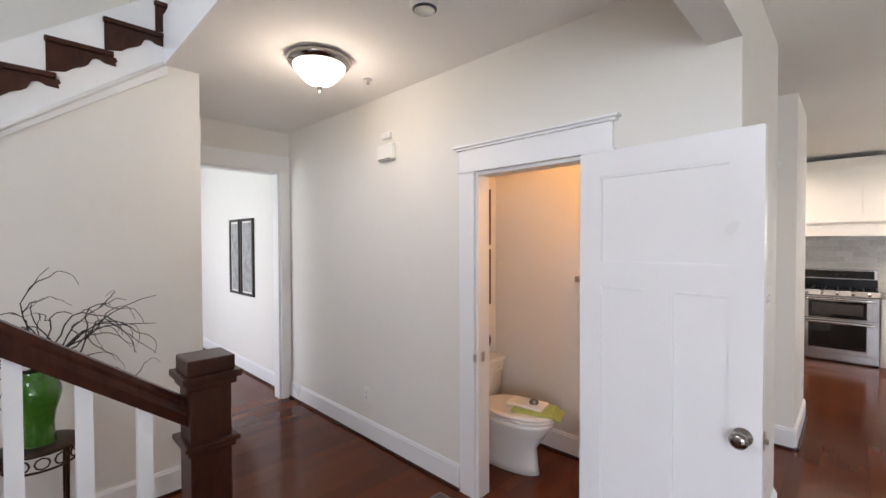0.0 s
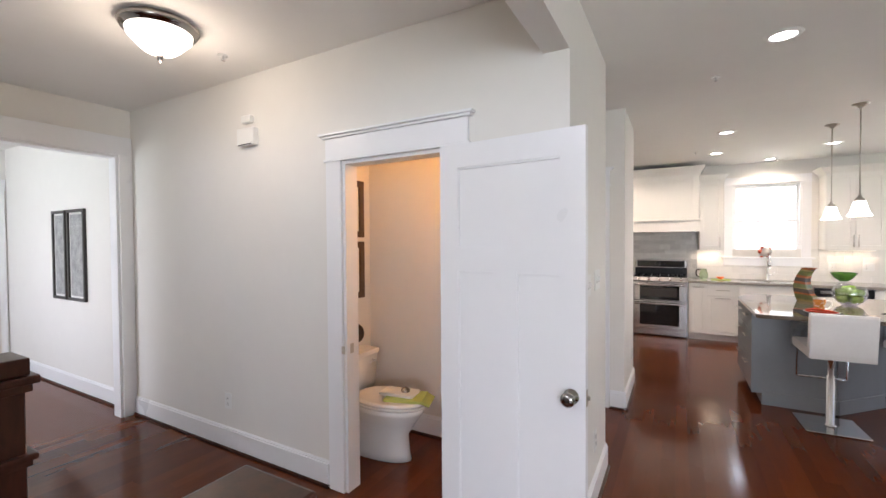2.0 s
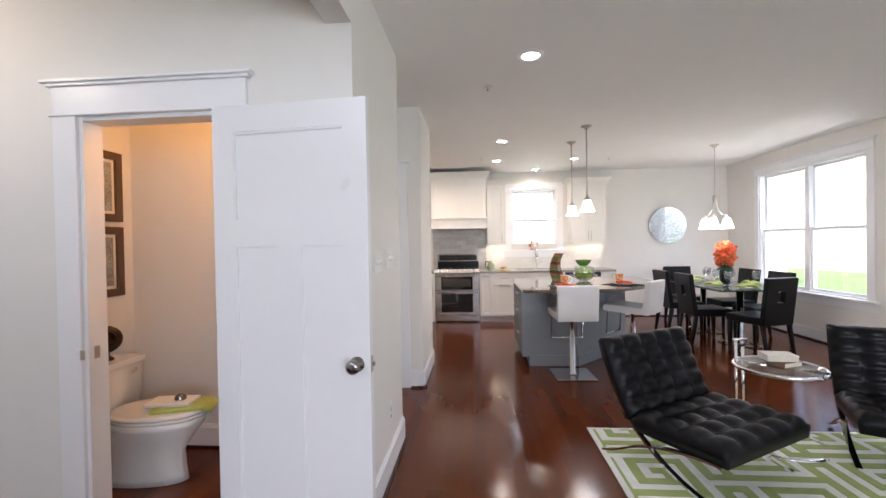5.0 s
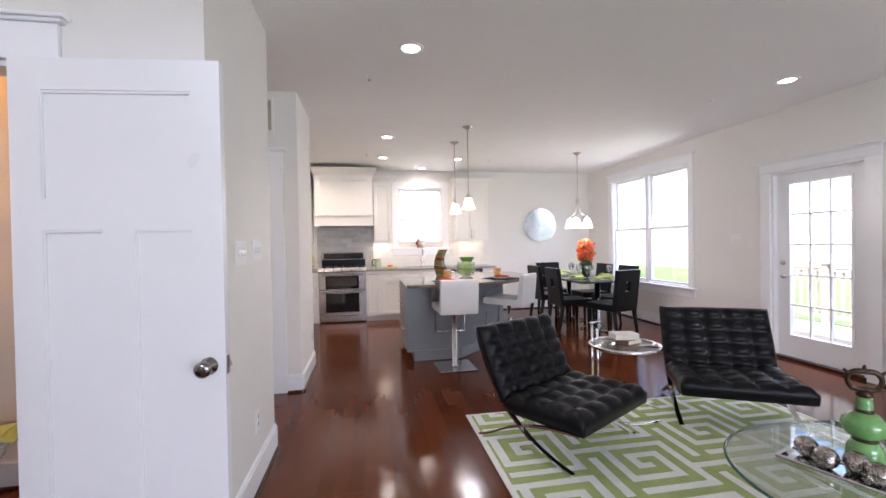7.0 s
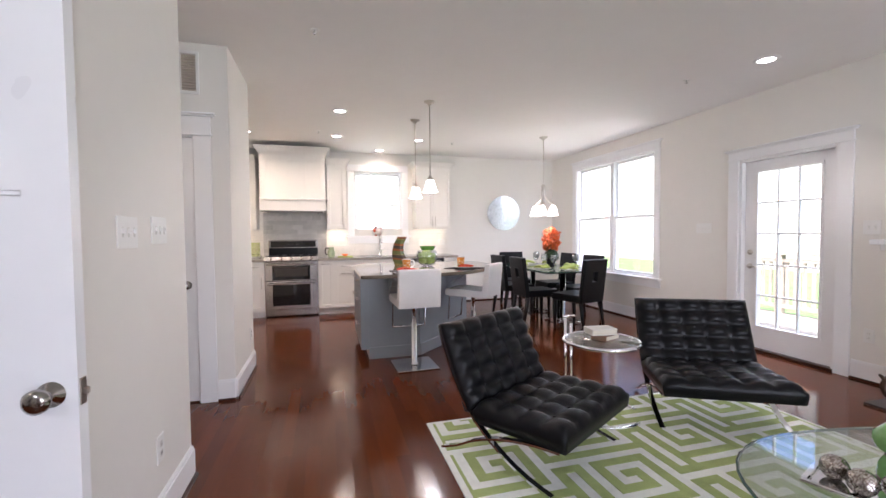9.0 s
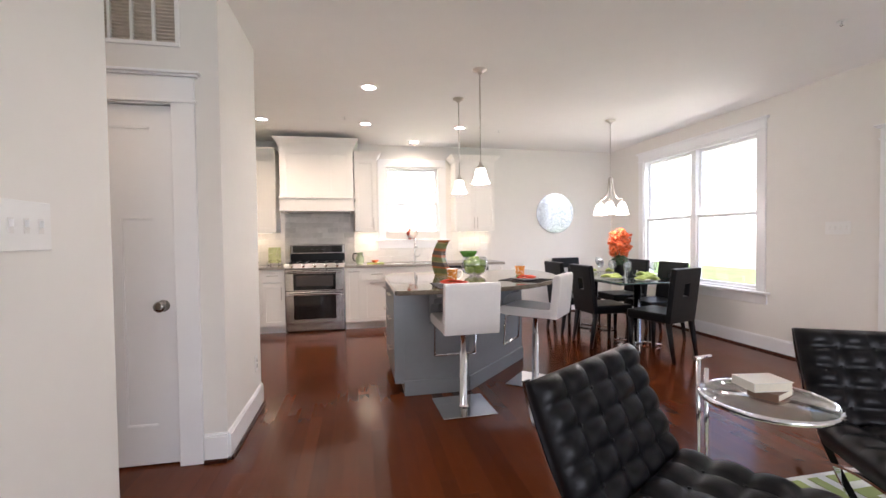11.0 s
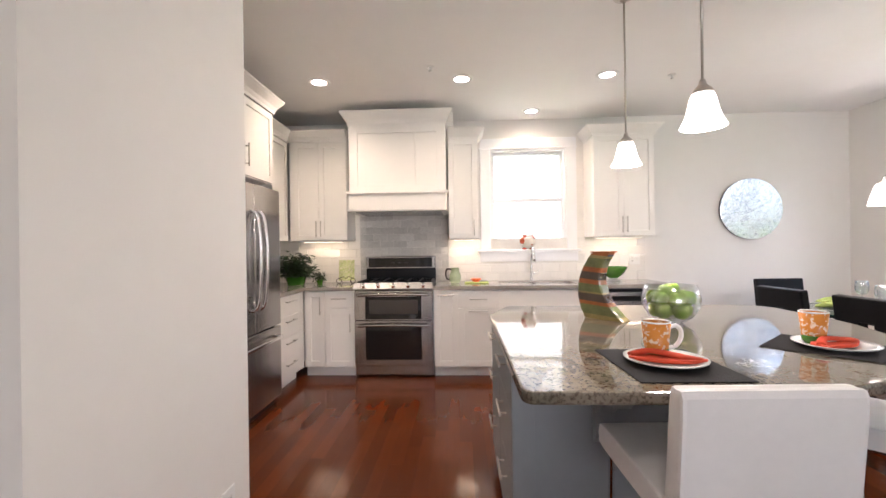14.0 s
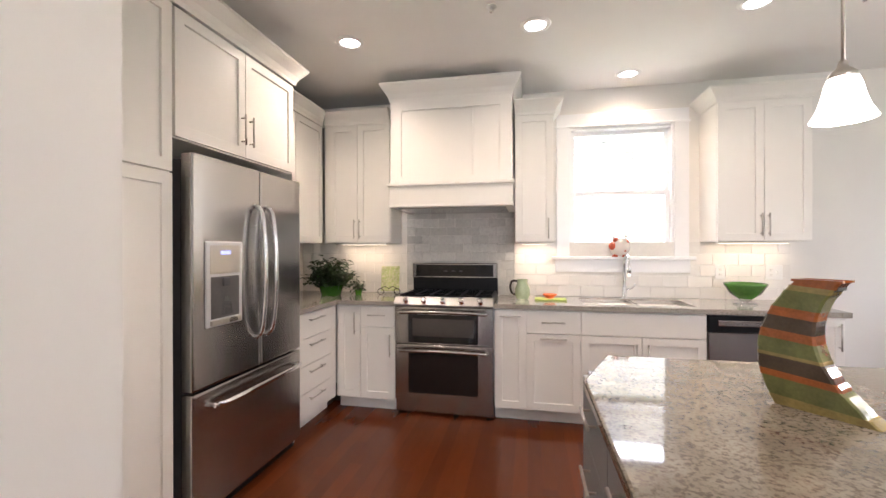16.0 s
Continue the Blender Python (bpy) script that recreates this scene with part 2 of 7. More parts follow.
def lathe(bm, profile, seg=24, at=(0, 0, 0), squash=1.0):
    """Turn (radius, height) pairs round the z axis."""
    rings = []
    for r, z in profile:
        if r < 1e-5:
            rings.append([bm.verts.new((at[0], at[1], at[2] + z))])
        else:
            rings.append([bm.verts.new((at[0] + r * math.cos(2 * math.pi * k / seg), at[1] + squash * r * math.sin(2 * math.pi * k / seg), at[2] + z)) for k in range(seg)])
    for a, b in zip(rings, rings[1:]):
        for k in range(seg):
            j = (k + 1) % seg
            if len(a) == 1 and len(b) > 1:
                bm.faces.new((a[0], b[k], b[j]))
            elif len(b) == 1 and len(a) > 1:
                bm.faces.new((a[k], a[j], b[0]))
            elif len(a) > 1:
                bm.faces.new((a[k], a[j], b[j], b[k]))
    for f in bm.faces:
        f.smooth = True
    return bm


def L(profile, seg=24, at=(0, 0, 0), squash=1.0):
    return lathe(bmesh.new(), profile, seg, at, squash)


def tube(bm, pts, r=0.01, seg=8, flat=1.0, taper=1.0):
    """A round bar along points."""
    pts = [Vector(p) for p in pts]
    rings = []
    for i, p in enumerate(pts):
        d = (pts[min(i + 1, len(pts) - 1)] - pts[max(i - 1, 0)]).normalized()
        u = d.cross(Vector((1, 0, 0) if abs(d.x) < 0.9 else (0, 1, 0))).normalized()
        w = d.cross(u)
        k = r * (1 + (taper - 1) * i / max(1, len(pts) - 1))
        rings.append([bm.verts.new(p + k * (math.cos(2 * math.pi * a / seg) * u * flat + math.sin(2 * math.pi * a / seg) * w)) for a in range(seg)])
    for a, b in zip(rings, rings[1:]):
        for k in range(seg):
            f = bm.faces.new((a[k], a[(k + 1) % seg], b[(k + 1) % seg], b[k]))
            f.smooth = True
    bm.faces.new(rings[0][::-1])
    bm.faces.new(rings[-1])
    return bm


def T(pts, r=0.01, seg=8, flat=1.0, taper=1.0):
    return tube(bmesh.new(), pts, r, seg, flat, taper)


def smooth_path(pts, n=6):
    """A Catmull-Rom line through points."""
    pts = [Vector(p) for p in pts]
    out = []
    for i in range(len(pts) - 1):
        a, b, c, d = pts[max(i - 1, 0)], pts[i], pts[i + 1], pts[min(i + 2, len(pts) - 1)]
        for k in range(n):
            t = k / n
            out.append(0.5 * ((2 * b) + (c - a) * t + (2 * a - 5 * b + 4 * c - d) * t * t + (3 * b - a - 3 * c + d) * t ** 3))
    return out + [pts[-1]]


def prism(bm, poly, lo, hi, axis='z', bevel=0.0):
    """A flat outline pushed from lo to hi along an axis."""
    def put(a, b, h):
        return {'z': (a, b, h), 'x': (h, a, b), 'y': (a, h, b)}[axis]
    lower, upper = [bm.verts.new(put(a, b, lo)) for a, b in poly], [bm.verts.new(put(a, b, hi)) for a, b in poly]
    n = len(poly)
    fs = [bm.faces.new(lower[::-1]), bm.faces.new(upper)]
    for k in range(n):
        fs.append(bm.faces.new((lower[k], lower[(k + 1) % n], upper[(k + 1) % n], upper[k])))
    bmesh.ops.recalc_face_normals(bm, faces=fs)
    if bevel:
        es = [e for f in fs[:2] for e in f.edges]
        bmesh.ops.bevel(bm, geom=es, offset=bevel, segments=2, affect='EDGES', profile=0.6)
    return bm


def R(poly, lo, hi, axis='z', bevel=0.0):
    return prism(bmesh.new(), poly, lo, hi, axis, bevel)


def ball(bm, at, r, seg=12, sz=1.0):
    bmesh.ops.create_uvsphere(bm, u_segments=seg, v_segments=max(6, seg // 2 + 2), radius=r, matrix=Matrix.Translation(at) @ Matrix.Diagonal((1, 1, sz, 1)))
    for f in bm.faces:
        f.smooth = True
    return bm


def part(name, bm, mat, parent=None, label=""):
    me = bpy.data.meshes.new(name)
    bm.normal_update()
    bm.to_mesh(me)
    bm.free()
    me.materials.append(mat)
    ob = new(name, me)
    if parent:
        ob.parent = parent
    return tagged(ob, label)


def thing(name, label, category, x=0.0, y=0.0, z=0.0, rz=0.0, group="", kind=""):
    ob = new(name)
    ob.matrix_basis = pose(x, y, z, 0, 0, rz)
    return tagged(ob, label, category, group, kind)


def whole(name, bm, mat, label, category="", kind="", group=""):
    return tagged(part(name, bm, mat), label, category, group, kind)


def wall_cells(bm, axis, a, b, u0, u1, z0, z1, holes):
    """A wall slab from a to b across, u0 to u1 along, with holes (u0, u1, z0, z1)."""
    us = sorted({u0, u1, *[h[0] for h in holes], *[h[1] for h in holes]})
    zs = sorted({z0, z1, *[h[2] for h in holes], *[h[3] for h in holes]})
    for ua, ub in zip(us, us[1:]):
        for za, zb in zip(zs, zs[1:]):
            um, zm = (ua + ub) / 2, (za + zb) / 2
            if any(h[0] < um < h[1] and h[2] < zm < h[3] for h in holes):
                continue
            if axis == 'y':
                box(bm, ua, a, za, ub, b, zb)
            else:
                box(bm, a, ua, za, b, ub, zb)
    bmesh.ops.remove_doubles(bm, verts=bm.verts, dist=0.0005)
    seen = {}
    for f in list(bm.faces):
        key = tuple(round(c, 3) for c in f.calc_center_median())
        seen.setdefault(key, []).append(f)
    bmesh.ops.delete(bm, geom=[f for fs in seen.values() if len(fs) > 1 for f in fs], context='FACES_ONLY')
    return bm


def wall(name, axis, a, b, u0, u1, z0, z1, holes=(), mat=None, label="off-white painted plaster wall"):
    return whole(name, wall_cells(bmesh.new(), axis, a, b, u0, u1, z0, z1, list(holes)), mat or PAINT_WALL, label, "wall", "structure")


# ---- the large structure ----
CEIL = 2.715
BACK = 8.03      # kitchen wall
RIGHT = 5.03     # dining and patio wall
HALLW = 1.90     # wall of the powder room, facing the hall
whole("floor", B(-8.0, -3.3, -0.15, 5.1, 8.1, -0.012), SUBFLOOR, "dark reddish brown polished hardwood plank floor", "floor", "structure")
bm = bmesh.new()
box(bm, -7.1, 0.6, CEIL, -0.12, 2.0, CEIL + 0.25)
box(bm, -7.1, 2.0, CEIL, -0.12, 8.2, CEIL + 0.25)
box(bm, -0.12, -3.4, CEIL, 5.2, 8.2, CEIL + 0.25)
box(bm, -7.1, -3.4, CEIL, -4.02, 0.6, CEIL + 0.25)
whole("ceiling", bm, PAINT_CEIL, "flat off-white painted ceiling over the rooms", "ceiling", "structure")
whole("ceiling_stairwell", B(-4.1, -3.4, 5.2, 0.1, 0.8, 5.3), PAINT_CEIL, "flat white ceiling above the stairwell", "ceiling", "structure")
wall("wall_stairwell_upper", 'y', 0.6, 0.72, -4.02, -0.05, CEIL + 0.25, 5.2)
wall("wall_stairwell_side", 'x', -0.17, -0.05, -3.3, 0.6, CEIL, 5.2)
whole("trim_stairwell_fascia", B(-2.83, 0.578, CEIL - 0.004, -0.2, 0.6, CEIL + 0.3), PAINT_TRIM, "white painted fascia board round the stairwell", "trim", "structure")
whole("beam", B(-0.17, -3.3, 2.40, -0.05, HALLW - 0.001, CEIL), PAINT_WALL, "off-white boxed ceiling beam between hall and living room", "beam", "structure")

PW = (-1.40, -0.668, 0.0, 2.03)    # powder room door opening
wall("wall_hall", 'y', HALLW, HALLW + 0.11, -7.1, -0.05, 0, CEIL, [PW])
wall("wall_powder_back", 'y', 2.79, 2.97, -1.95, -0.16, 0, CEIL)
wall("wall_powder_left", 'x', -2.03, -1.92, HALLW + 0.11, 2.79, 0, CEIL)
wall("wall_end", 'x', -0.16, -0.05, HALLW + 0.11, 2.97, 0, CEIL)
wall("wall_passage_back", 'x', -2.1, -2.0, 2.97, 4.05, 0, CEIL)
wall("wall_passage", 'y', 2.87, 2.97, -2.1, -1.95, 0, CEIL)
PT = (-0.945, -0.285, 0.0, 2.03)  # pantry door opening
VENT = (-0.90, -0.255, 2.36, 2.63)
wall("wall_pantry_front", 'y', 4.05, 4.16, -2.1, -0.04, 0, CEIL, [PT, VENT])
wall("wall_pantry_side", 'x', -0.15, -0.04, 4.16, 4.79, 0, CEIL)
wall("wall_pantry_back", 'y', 4.79, 4.90, -1.44, -0.04, 0, CEIL)
wall("wall_pantry_inner", 'x', -1.55, -1.44, 4.16, 8.2, 0, CEIL)
KW = (1.137, 1.987, 1.255, 2.385)     # kitchen window
wall("wall_kitchen", 'y', BACK, BACK + 0.16, -1.44, 5.19, 0, CEIL, [KW])
DWIN = (5.30, 7.18, 0.64, 2.40)   # dining window
PD = (3.15, 4.07, 0.0, 2.045)     # patio door
wall("wall_dining", 'x', RIGHT, RIGHT + 0.16, -3.4, BACK, 0, CEIL, [DWIN, PD])
FW = (1.1, 4.1, 0.75, 2.25)
wall("wall_front", 'y', -3.4, -3.3, -4.1, RIGHT, 0, 5.2, [FW, (-2.6, -1.0, 3.3, 4.5)])
wall("wall_stair_outer", 'x', -4.12, -4.02, -3.3, 0.78, 0, 5.2, [(-3.2, -0.9, 0, 2.3)])
HO = (0.86, 1.80, 0.0, 2.31)      # opening at the hall's end
wall("wall_hall_end", 'x', -4.02, -3.90, 0.78, HALLW, 0, CEIL, [HO])
wall("wall_study_far", 'x', -7.1, -6.98, -1.0, HALLW, 0, CEIL)
wall("wall_study_front", 'y', -1.1, -1.0, -7.1, -4.12, 0, CEIL, [(-6.2, -4.6, 0.9, 2.3)])

# wall below the upper flight: its top follows the stringer
poly = [(-3.3, 0), (0.78, 0), (0.78, CEIL), (0.6, CEIL), (0.6, 2.69), (-0.17, 2.165), (-3.3, 0.03)]
whole("wall_stair", R(poly, -2.95, -2.83, 'x'), PAINT_WALL, "beige painted wall below the upper stair flight", "wall", "structure")
wall("wall_hall_left", 'y', 0.66, 0.78, -3.9, -2.95, 0, CEIL)


def baseboard(name, pts, h=0.165, t=0.017, side=1):
    """A board with a thin cap and shoe along floor points; side: which side of the line it stands on."""
    bm, shoe = bmesh.new(), bmesh.new()
    for (x0, y0), (x1, y1) in zip(pts, pts[1:]):
        d = Vector((x1 - x0, y1 - y0, 0))
        n = Vector((-d.y, d.x, 0)).normalized() * side
        a, b = Vector((x0, y0, 0)), Vector((x1, y1, 0))
        for mesh, tt, z0, z1 in ((bm, t, 0, h - 0.018), (bm, t * 0.65, h - 0.018, h - 0.006), (bm, t * 0.35, h - 0.006, h), (shoe, t + 0.013, 0, 0.015), (shoe, t + 0.008, 0.015, 0.020)):
            prism(mesh, [(v.x, v.y) for v in (a, b, b + n * tt, a + n * tt)], z0, z1)
    board = whole(name, bm, PAINT_TRIM, "tall white painted baseboard with a moulded cap", "baseboard", "structure")
    part("shoe_moulding", shoe, DARKWOOD, board, "dark-stained shoe moulding")
    return board


baseboard("baseboard_hall", [(-3.88, HALLW), (-1.53, HALLW)], side=-1)
baseboard("baseboard_hall_end", [(-0.57, HALLW), (-0.05, HALLW), (-0.05, 2.97), (-1.95, 2.97)], side=-1)
baseboard("baseboard_study", [(-6.98, HALLW), (-4.02, HALLW)], side=-1)
baseboard("baseboard_stair", [(-2.83, -3.3), (-2.83, 0.78), (-3.9, 0.78)], side=-1)
baseboard("baseboard_pantry", [(-0.16, 4.05), (-0.04, 4.05), (-0.04, 4.90)], side=-1)
baseboard("baseboard_dining", [(RIGHT, 7.4), (RIGHT, 4.21)], side=-1)
baseboard("baseboard_dining_corner", [(2.84, BACK), (RIGHT, BACK), (RIGHT, 7.4)], side=-1)
baseboard("baseboard_patio", [(RIGHT, 3.02), (RIGHT, 2.75)], side=-1)
baseboard("baseboard_powder", [(-1.92, 2.79), (-0.16, 2.79)], side=-1)


def casing(name, axis, face, out, u0, u1, top, w=0.12, sill=None, cap=True, head=0.14):
    """Craftsman casing round an opening: flat side boards, a taller head with a fillet and a cap."""
    bm = bmesh.new()

    def put(ua, ub, za, zb, t):
        lo, hi = sorted((face, face + out * t))
        if axis == 'y':
            box(bm, ua, lo, za, ub, hi, zb, 0.002)
        else:
            box(bm, lo, ua, za, hi, ub, zb, 0.002)
    z0 = sill if sill is not None else 0.0
    put(u0 - w, u0, z0, top, 0.018)
    put(u1, u1 + w, z0, top, 0.018)
    put(u0 - w - 0.012, u1 + w + 0.012, top, top + 0.014, 0.026)
    put(u0 - w, u1 + w, top + 0.014, top + head, 0.020)
    if cap:
        put(u0 - w - 0.02, u1 + w + 0.02, top + head, top + head + 0.014, 0.034)
        put(u0 - w - 0.035, u1 + w + 0.035, top + head + 0.014, top + head + 0.028, 0.048)
    return whole(name, bm, PAINT_TRIM, "white painted craftsman casing with a capped head board", "trim", "structure")


def jamb(name, axis, a, b, u0, u1, top, t=0.02):
    bm = bmesh.new()
    for ua, ub, za, zb in ((u0, u0 + t, 0, top), (u1 - t, u1, 0, top), (u0 + t, u1 - t, top - t, top)):
        if axis == 'y':
            box(bm, ua, a, za, ub, b, zb, 0.001)
        else:
            box(bm, a, ua, za, b, ub, zb, 0.001)
    return whole(name, bm, PAINT_TRIM, "white painted door jamb", "trim", "structure")


casing("trim_powder_door", 'y', HALLW, -1, PW[0], PW[1], PW[3])
jamb("trim_powder_jamb", 'y', HALLW + 0.001, HALLW + 0.109, PW[0], PW[1], PW[3])
casing("trim_pantry_door", 'y', 4.05, -1, PT[0], PT[1], PT[3])
jamb("trim_pantry_jamb", 'y', 4.051, 4.159, PT[0], PT[1], PT[3], 0.008)
casing("trim_patio_door", 'x', RIGHT, -1, PD[0], PD[1], PD[3], head=0.095)
jamb("trim_patio_jamb", 'x', RIGHT + 0.001, RIGHT + 0.159, PD[0], PD[1], PD[3], 0.028)
bm = bmesh.new()
box(bm, -3.9, 1.80, 0, -3.878, 1.899, 2.31, 0.002)
box(bm, -3.9, 0.79, 2.31, -3.878, 1.899, 2.47, 0.002)
box(bm, -4.02, 1.78, 0, -3.9, 1.80, 2.31, 0.002)
box(bm, -4.02, 0.86, 2.29, -3.9, 1.78, 2.31, 0.002)
whole("trim_hall_opening", bm, PAINT_TRIM, "white painted casing of the hall opening", "trim", "structure")
bm = bmesh.new()
box(bm, -6.98, 1.0, 0, -6.955, 1.12, 2.2, 0.002)
box(bm, -6.98, 1.76, 0, -6.955, 1.88, 2.2, 0.002)
box(bm, -6.98, 0.98, 2.2, -6.95, 1.89, 2.34, 0.002)
whole("trim_study_door", bm, PAINT_TRIM, "white painted door casing in the far room", "trim", "structure")

# floor planks: those along the walk as pieces, the rest joined
PLANK = 0.083


def plank_data(name, length):
    w, h = PLANK - 0.0003, 0.012
    vs = [(x, y, z) for z in (-h, 0) for x, y in ((0, 0), (w, 0), (w, length), (0, length))]
    fs = [(0, 1, 5, 4), (1, 2, 6, 5), (2, 3, 7, 6), (3, 0, 4, 7), (4, 5, 6, 7)]
    return vs, fs


def plank_rows(x0, x1, y0, y1, seed):
    rng = random.Random(seed)
    n = round((x1 - x0) / PLANK)
    for i in range(n):
        y = y0 - rng.random() * 1.2
        while y < y1:
            ln = rng.choice((0.9, 1.2, 1.5))
            a, b = max(y, y0), min(y + ln, y1)
            if b - a > 0.02:
                yield x0 + i * PLANK, a, b, ln
            y += ln


FLOOR_OB = bpy.data.objects["floor"]
NEAR = (-0.05, -0.05 + 40 * PLANK, 1.2, 7.45)


def planks():
    whole_planks = {}
    vs, fs = [], []
    tilt = random.Random(8)

    def add(x, a, b):
        v, f = plank_data("", b - a - 0.0008)
        k = len(vs)
        lean = tilt.gauss(0, 0.0012)
        vs.extend((p[0] + x, p[1] + a, p[2] - p[0] * lean) for p in v)
        fs.extend(tuple(q + k for q in g) for g in f)
    for x, a, b, ln in plank_rows(NEAR[0], NEAR[1], -3.3, 8.03, 3):
        if not NEAR[2] < (a + b) / 2 < NEAR[3]:
            add(x, a, b)
            continue
        key = round(b - a, 3)
        if key not in whole_planks:
            me = bpy.data.meshes.new("plank")
            me.from_pydata(*[list(map(tuple, s)) for s in (plank_data("", b - a - 0.0008)[0],)], [], plank_data("", b - a - 0.0008)[1])
            me.materials.append(FLOOR)
            whole_planks[key] = me
        ob = new("plank", whole_planks[key])
        ob.matrix_basis = pose(x, a, 0, 0, tilt.gauss(0, 0.07), 0)
        ob.parent = FLOOR_OB
    for k, area in enumerate(((-0.05 - 85 * PLANK, -0.05, -3.3, 8.03), (NEAR[1], NEAR[1] + 21 * PLANK, -3.3, 8.03))):
        for x, a, b, ln in plank_rows(*area, 10 + k):
            add(x, a, b)
    me = bpy.data.meshes.new("plank_field")
    me.from_pydata(vs, [], fs)
    me.materials.append(FLOOR)
    ob = new("plank_field", me)
    ob.parent = FLOOR_OB
    tagged(ob, "polished reddish brown floor planks", kind="stuff")


# ---- doors and windows ----
def panel_door(w, h, t, top, leaf_name="leaf"):
    """Parts of a three-panel door, hinge at x 0, from y 0 to t, under the given Empty."""
    s, lock = 0.105, 1.385
    bm = bmesh.new()
    for a in ((0, 0, 0, s, t, h), (w - s, 0, 0, w, t, h), (s, 0, h - 0.115, w - s, t, h), (s, 0, lock, w - s, t, lock + 0.11), (s, 0, 0, w - s, t, 0.22), (w / 2 - 0.055, 0, 0.22, w / 2 + 0.055, t, lock)):
        box(bm, *a)
    part("door_frame", bm, PAINT_TRIM, top)
    for x0, x1, z0, z1 in ((s, w - s, lock + 0.11, h - 0.115), (s, w / 2 - 0.055, 0.22, lock), (w / 2 + 0.055, w - s, 0.22, lock)):
        pn = part("panel", B(x0 - 0.004, 0.011, z0 - 0.004, x1 + 0.004, t - 0.011, z1 + 0.004), PAINT_TRIM, top)
        bm = bmesh.new()
        for y0, y1 in ((0.003, 0.011), (t - 0.011, t - 0.003)):
            box(bm, x0, y0, z1 - 0.012, x1, y1, z1, 0.002)
            box(bm, x0, y0, z0, x1, y1, z0 + 0.006)
            box(bm, x0, y0, z0, x0 + 0.006, y1, z1)
            box(bm, x1 - 0.006, y0, z0, x1, y1, z1)
        part("moulding", bm, PAINT_TRIM, pn)
    return top


def knob(top, x, y, z, out, mat=PEWTER):
    k = part("knob", L([(0, 0), (0.033, 0), (0.033, 0.006), (0.014, 0.010), (0.011, 0.030), (0.024, 0.036), (0.031, 0.047), (0.030, 0.058), (0.020, 0.066), (0, 0.068)], 20), mat, top, "oval pewter door knob")
    k.matrix_basis = pose(x, y, z, 90 if out < 0 else -90)
    return k


door = thing("door_1", "open white painted three-panel powder room door", "door", -0.69, HALLW - 0.055, 0.012, -5.0, kind="structure")
panel_door(0.732, 2.01, 0.036, door)
knob(door, 0.672, 0.0, 0.865, -1)
part("latch", B(0.730, 0.006, 0.83, 0.7345, 0.030, 0.90, 0.001), NICKEL, door)
part("latch_bolt", B(0.734, 0.012, 0.856, 0.748, 0.024, 0.874, 0.003), NICKEL, door)
for z in (0.25, 1.0, 1.8):
    part("hinge", T([(-0.006, 0.036, z - 0.045), (-0.006, 0.036, z + 0.045)], 0.006), NICKEL, door)
whole("strike_plate", B(PW[0] + 0.02, HALLW + 0.03, 0.855, PW[0] + 0.022, HALLW + 0.06, 0.915), NICKEL, "small nickel strike plate in the powder room jamb", "strike plate")
whole("strike_lip", B(PW[0] - 0.004, HALLW - 0.021, 0.862, PW[0] + 0.02, HALLW - 0.0182, 0.908), NICKEL, "nickel lip of the strike plate on the casing", "strike plate")

door = thing("door_2", "closed white painted three-panel pantry door", "door", PT[0] + 0.012, 4.068, 0.012, 0, kind="structure")
panel_door(0.636, 2.005, 0.036, door)
knob(door, 0.573, 0.0, 0.893, -1)

# patio door: painted stiles round fifteen lights
door = thing("door_3", "white patio door with fifteen small glass panes", "door", RIGHT + 0.075, 4.04, 0.03, -90, kind="structure")
W, H = 0.862, 1.985
gx0, gx1, gz0, gz1 = 0.14, 0.73, 0.24, 1.87
bm = bmesh.new()
for a in ((0, -0.02, 0, gx0, 0.025, H), (gx1, -0.02, 0, W, 0.025, H), (gx0, -0.02, 0, gx1, 0.025, gz0), (gx0, -0.02, gz1, gx1, 0.025, H)):
    box(bm, *a)
part("door_frame", bm, PAINT_TRIM, door)
part("glazing_bead", prism(prism(prism(R([(gx0 - 0.02, gz0 - 0.02), (gx1 + 0.02, gz0 - 0.02), (gx1 + 0.02, gz0), (gx0 - 0.02, gz0)], -0.03, -0.02, 'y'), [(gx0 - 0.02, gz1), (gx1 + 0.02, gz1), (gx1 + 0.02, gz1 + 0.02), (gx0 - 0.02, gz1 + 0.02)], -0.03, -0.02, 'y'), [(gx0 - 0.02, gz0), (gx0, gz0), (gx0, gz1), (gx0 - 0.02, gz1)], -0.03, -0.02, 'y'), [(gx1, gz0), (gx1 + 0.02, gz0), (gx1 + 0.02, gz1), (gx1, gz1)], -0.03, -0.02, 'y'), PAINT_TRIM, door)
for i in range(3):
    for j in range(5):
        x0, x1 = gx0 + (gx1 - gx0) * i / 3, gx0 + (gx1 - gx0) * (i + 1) / 3
        z0, z1 = gz0 + (gz1 - gz0) * j / 5, gz0 + (gz1 - gz0) * (j + 1) / 5
        p = part("pane", B(x0 + 0.006, 0.0, z0 + 0.006, x1 - 0.006, 0.004, z1 - 0.006), PANE, door)
        p.visible_shadow = False
bm = bmesh.new()
for i in (1, 2):
    x = gx0 + (gx1 - gx0) * i / 3
    box(bm, x - 0.008, -0.012, gz0, x + 0.008, 0.016, gz1)
for j in (1, 2, 3, 4):
    z = gz0 + (gz1 - gz0) * j / 5
    box(bm, gx0, -0.013, z - 0.008, gx1, 0.017, z + 0.008)
part("muntin", bm, PAINT_TRIM, door)
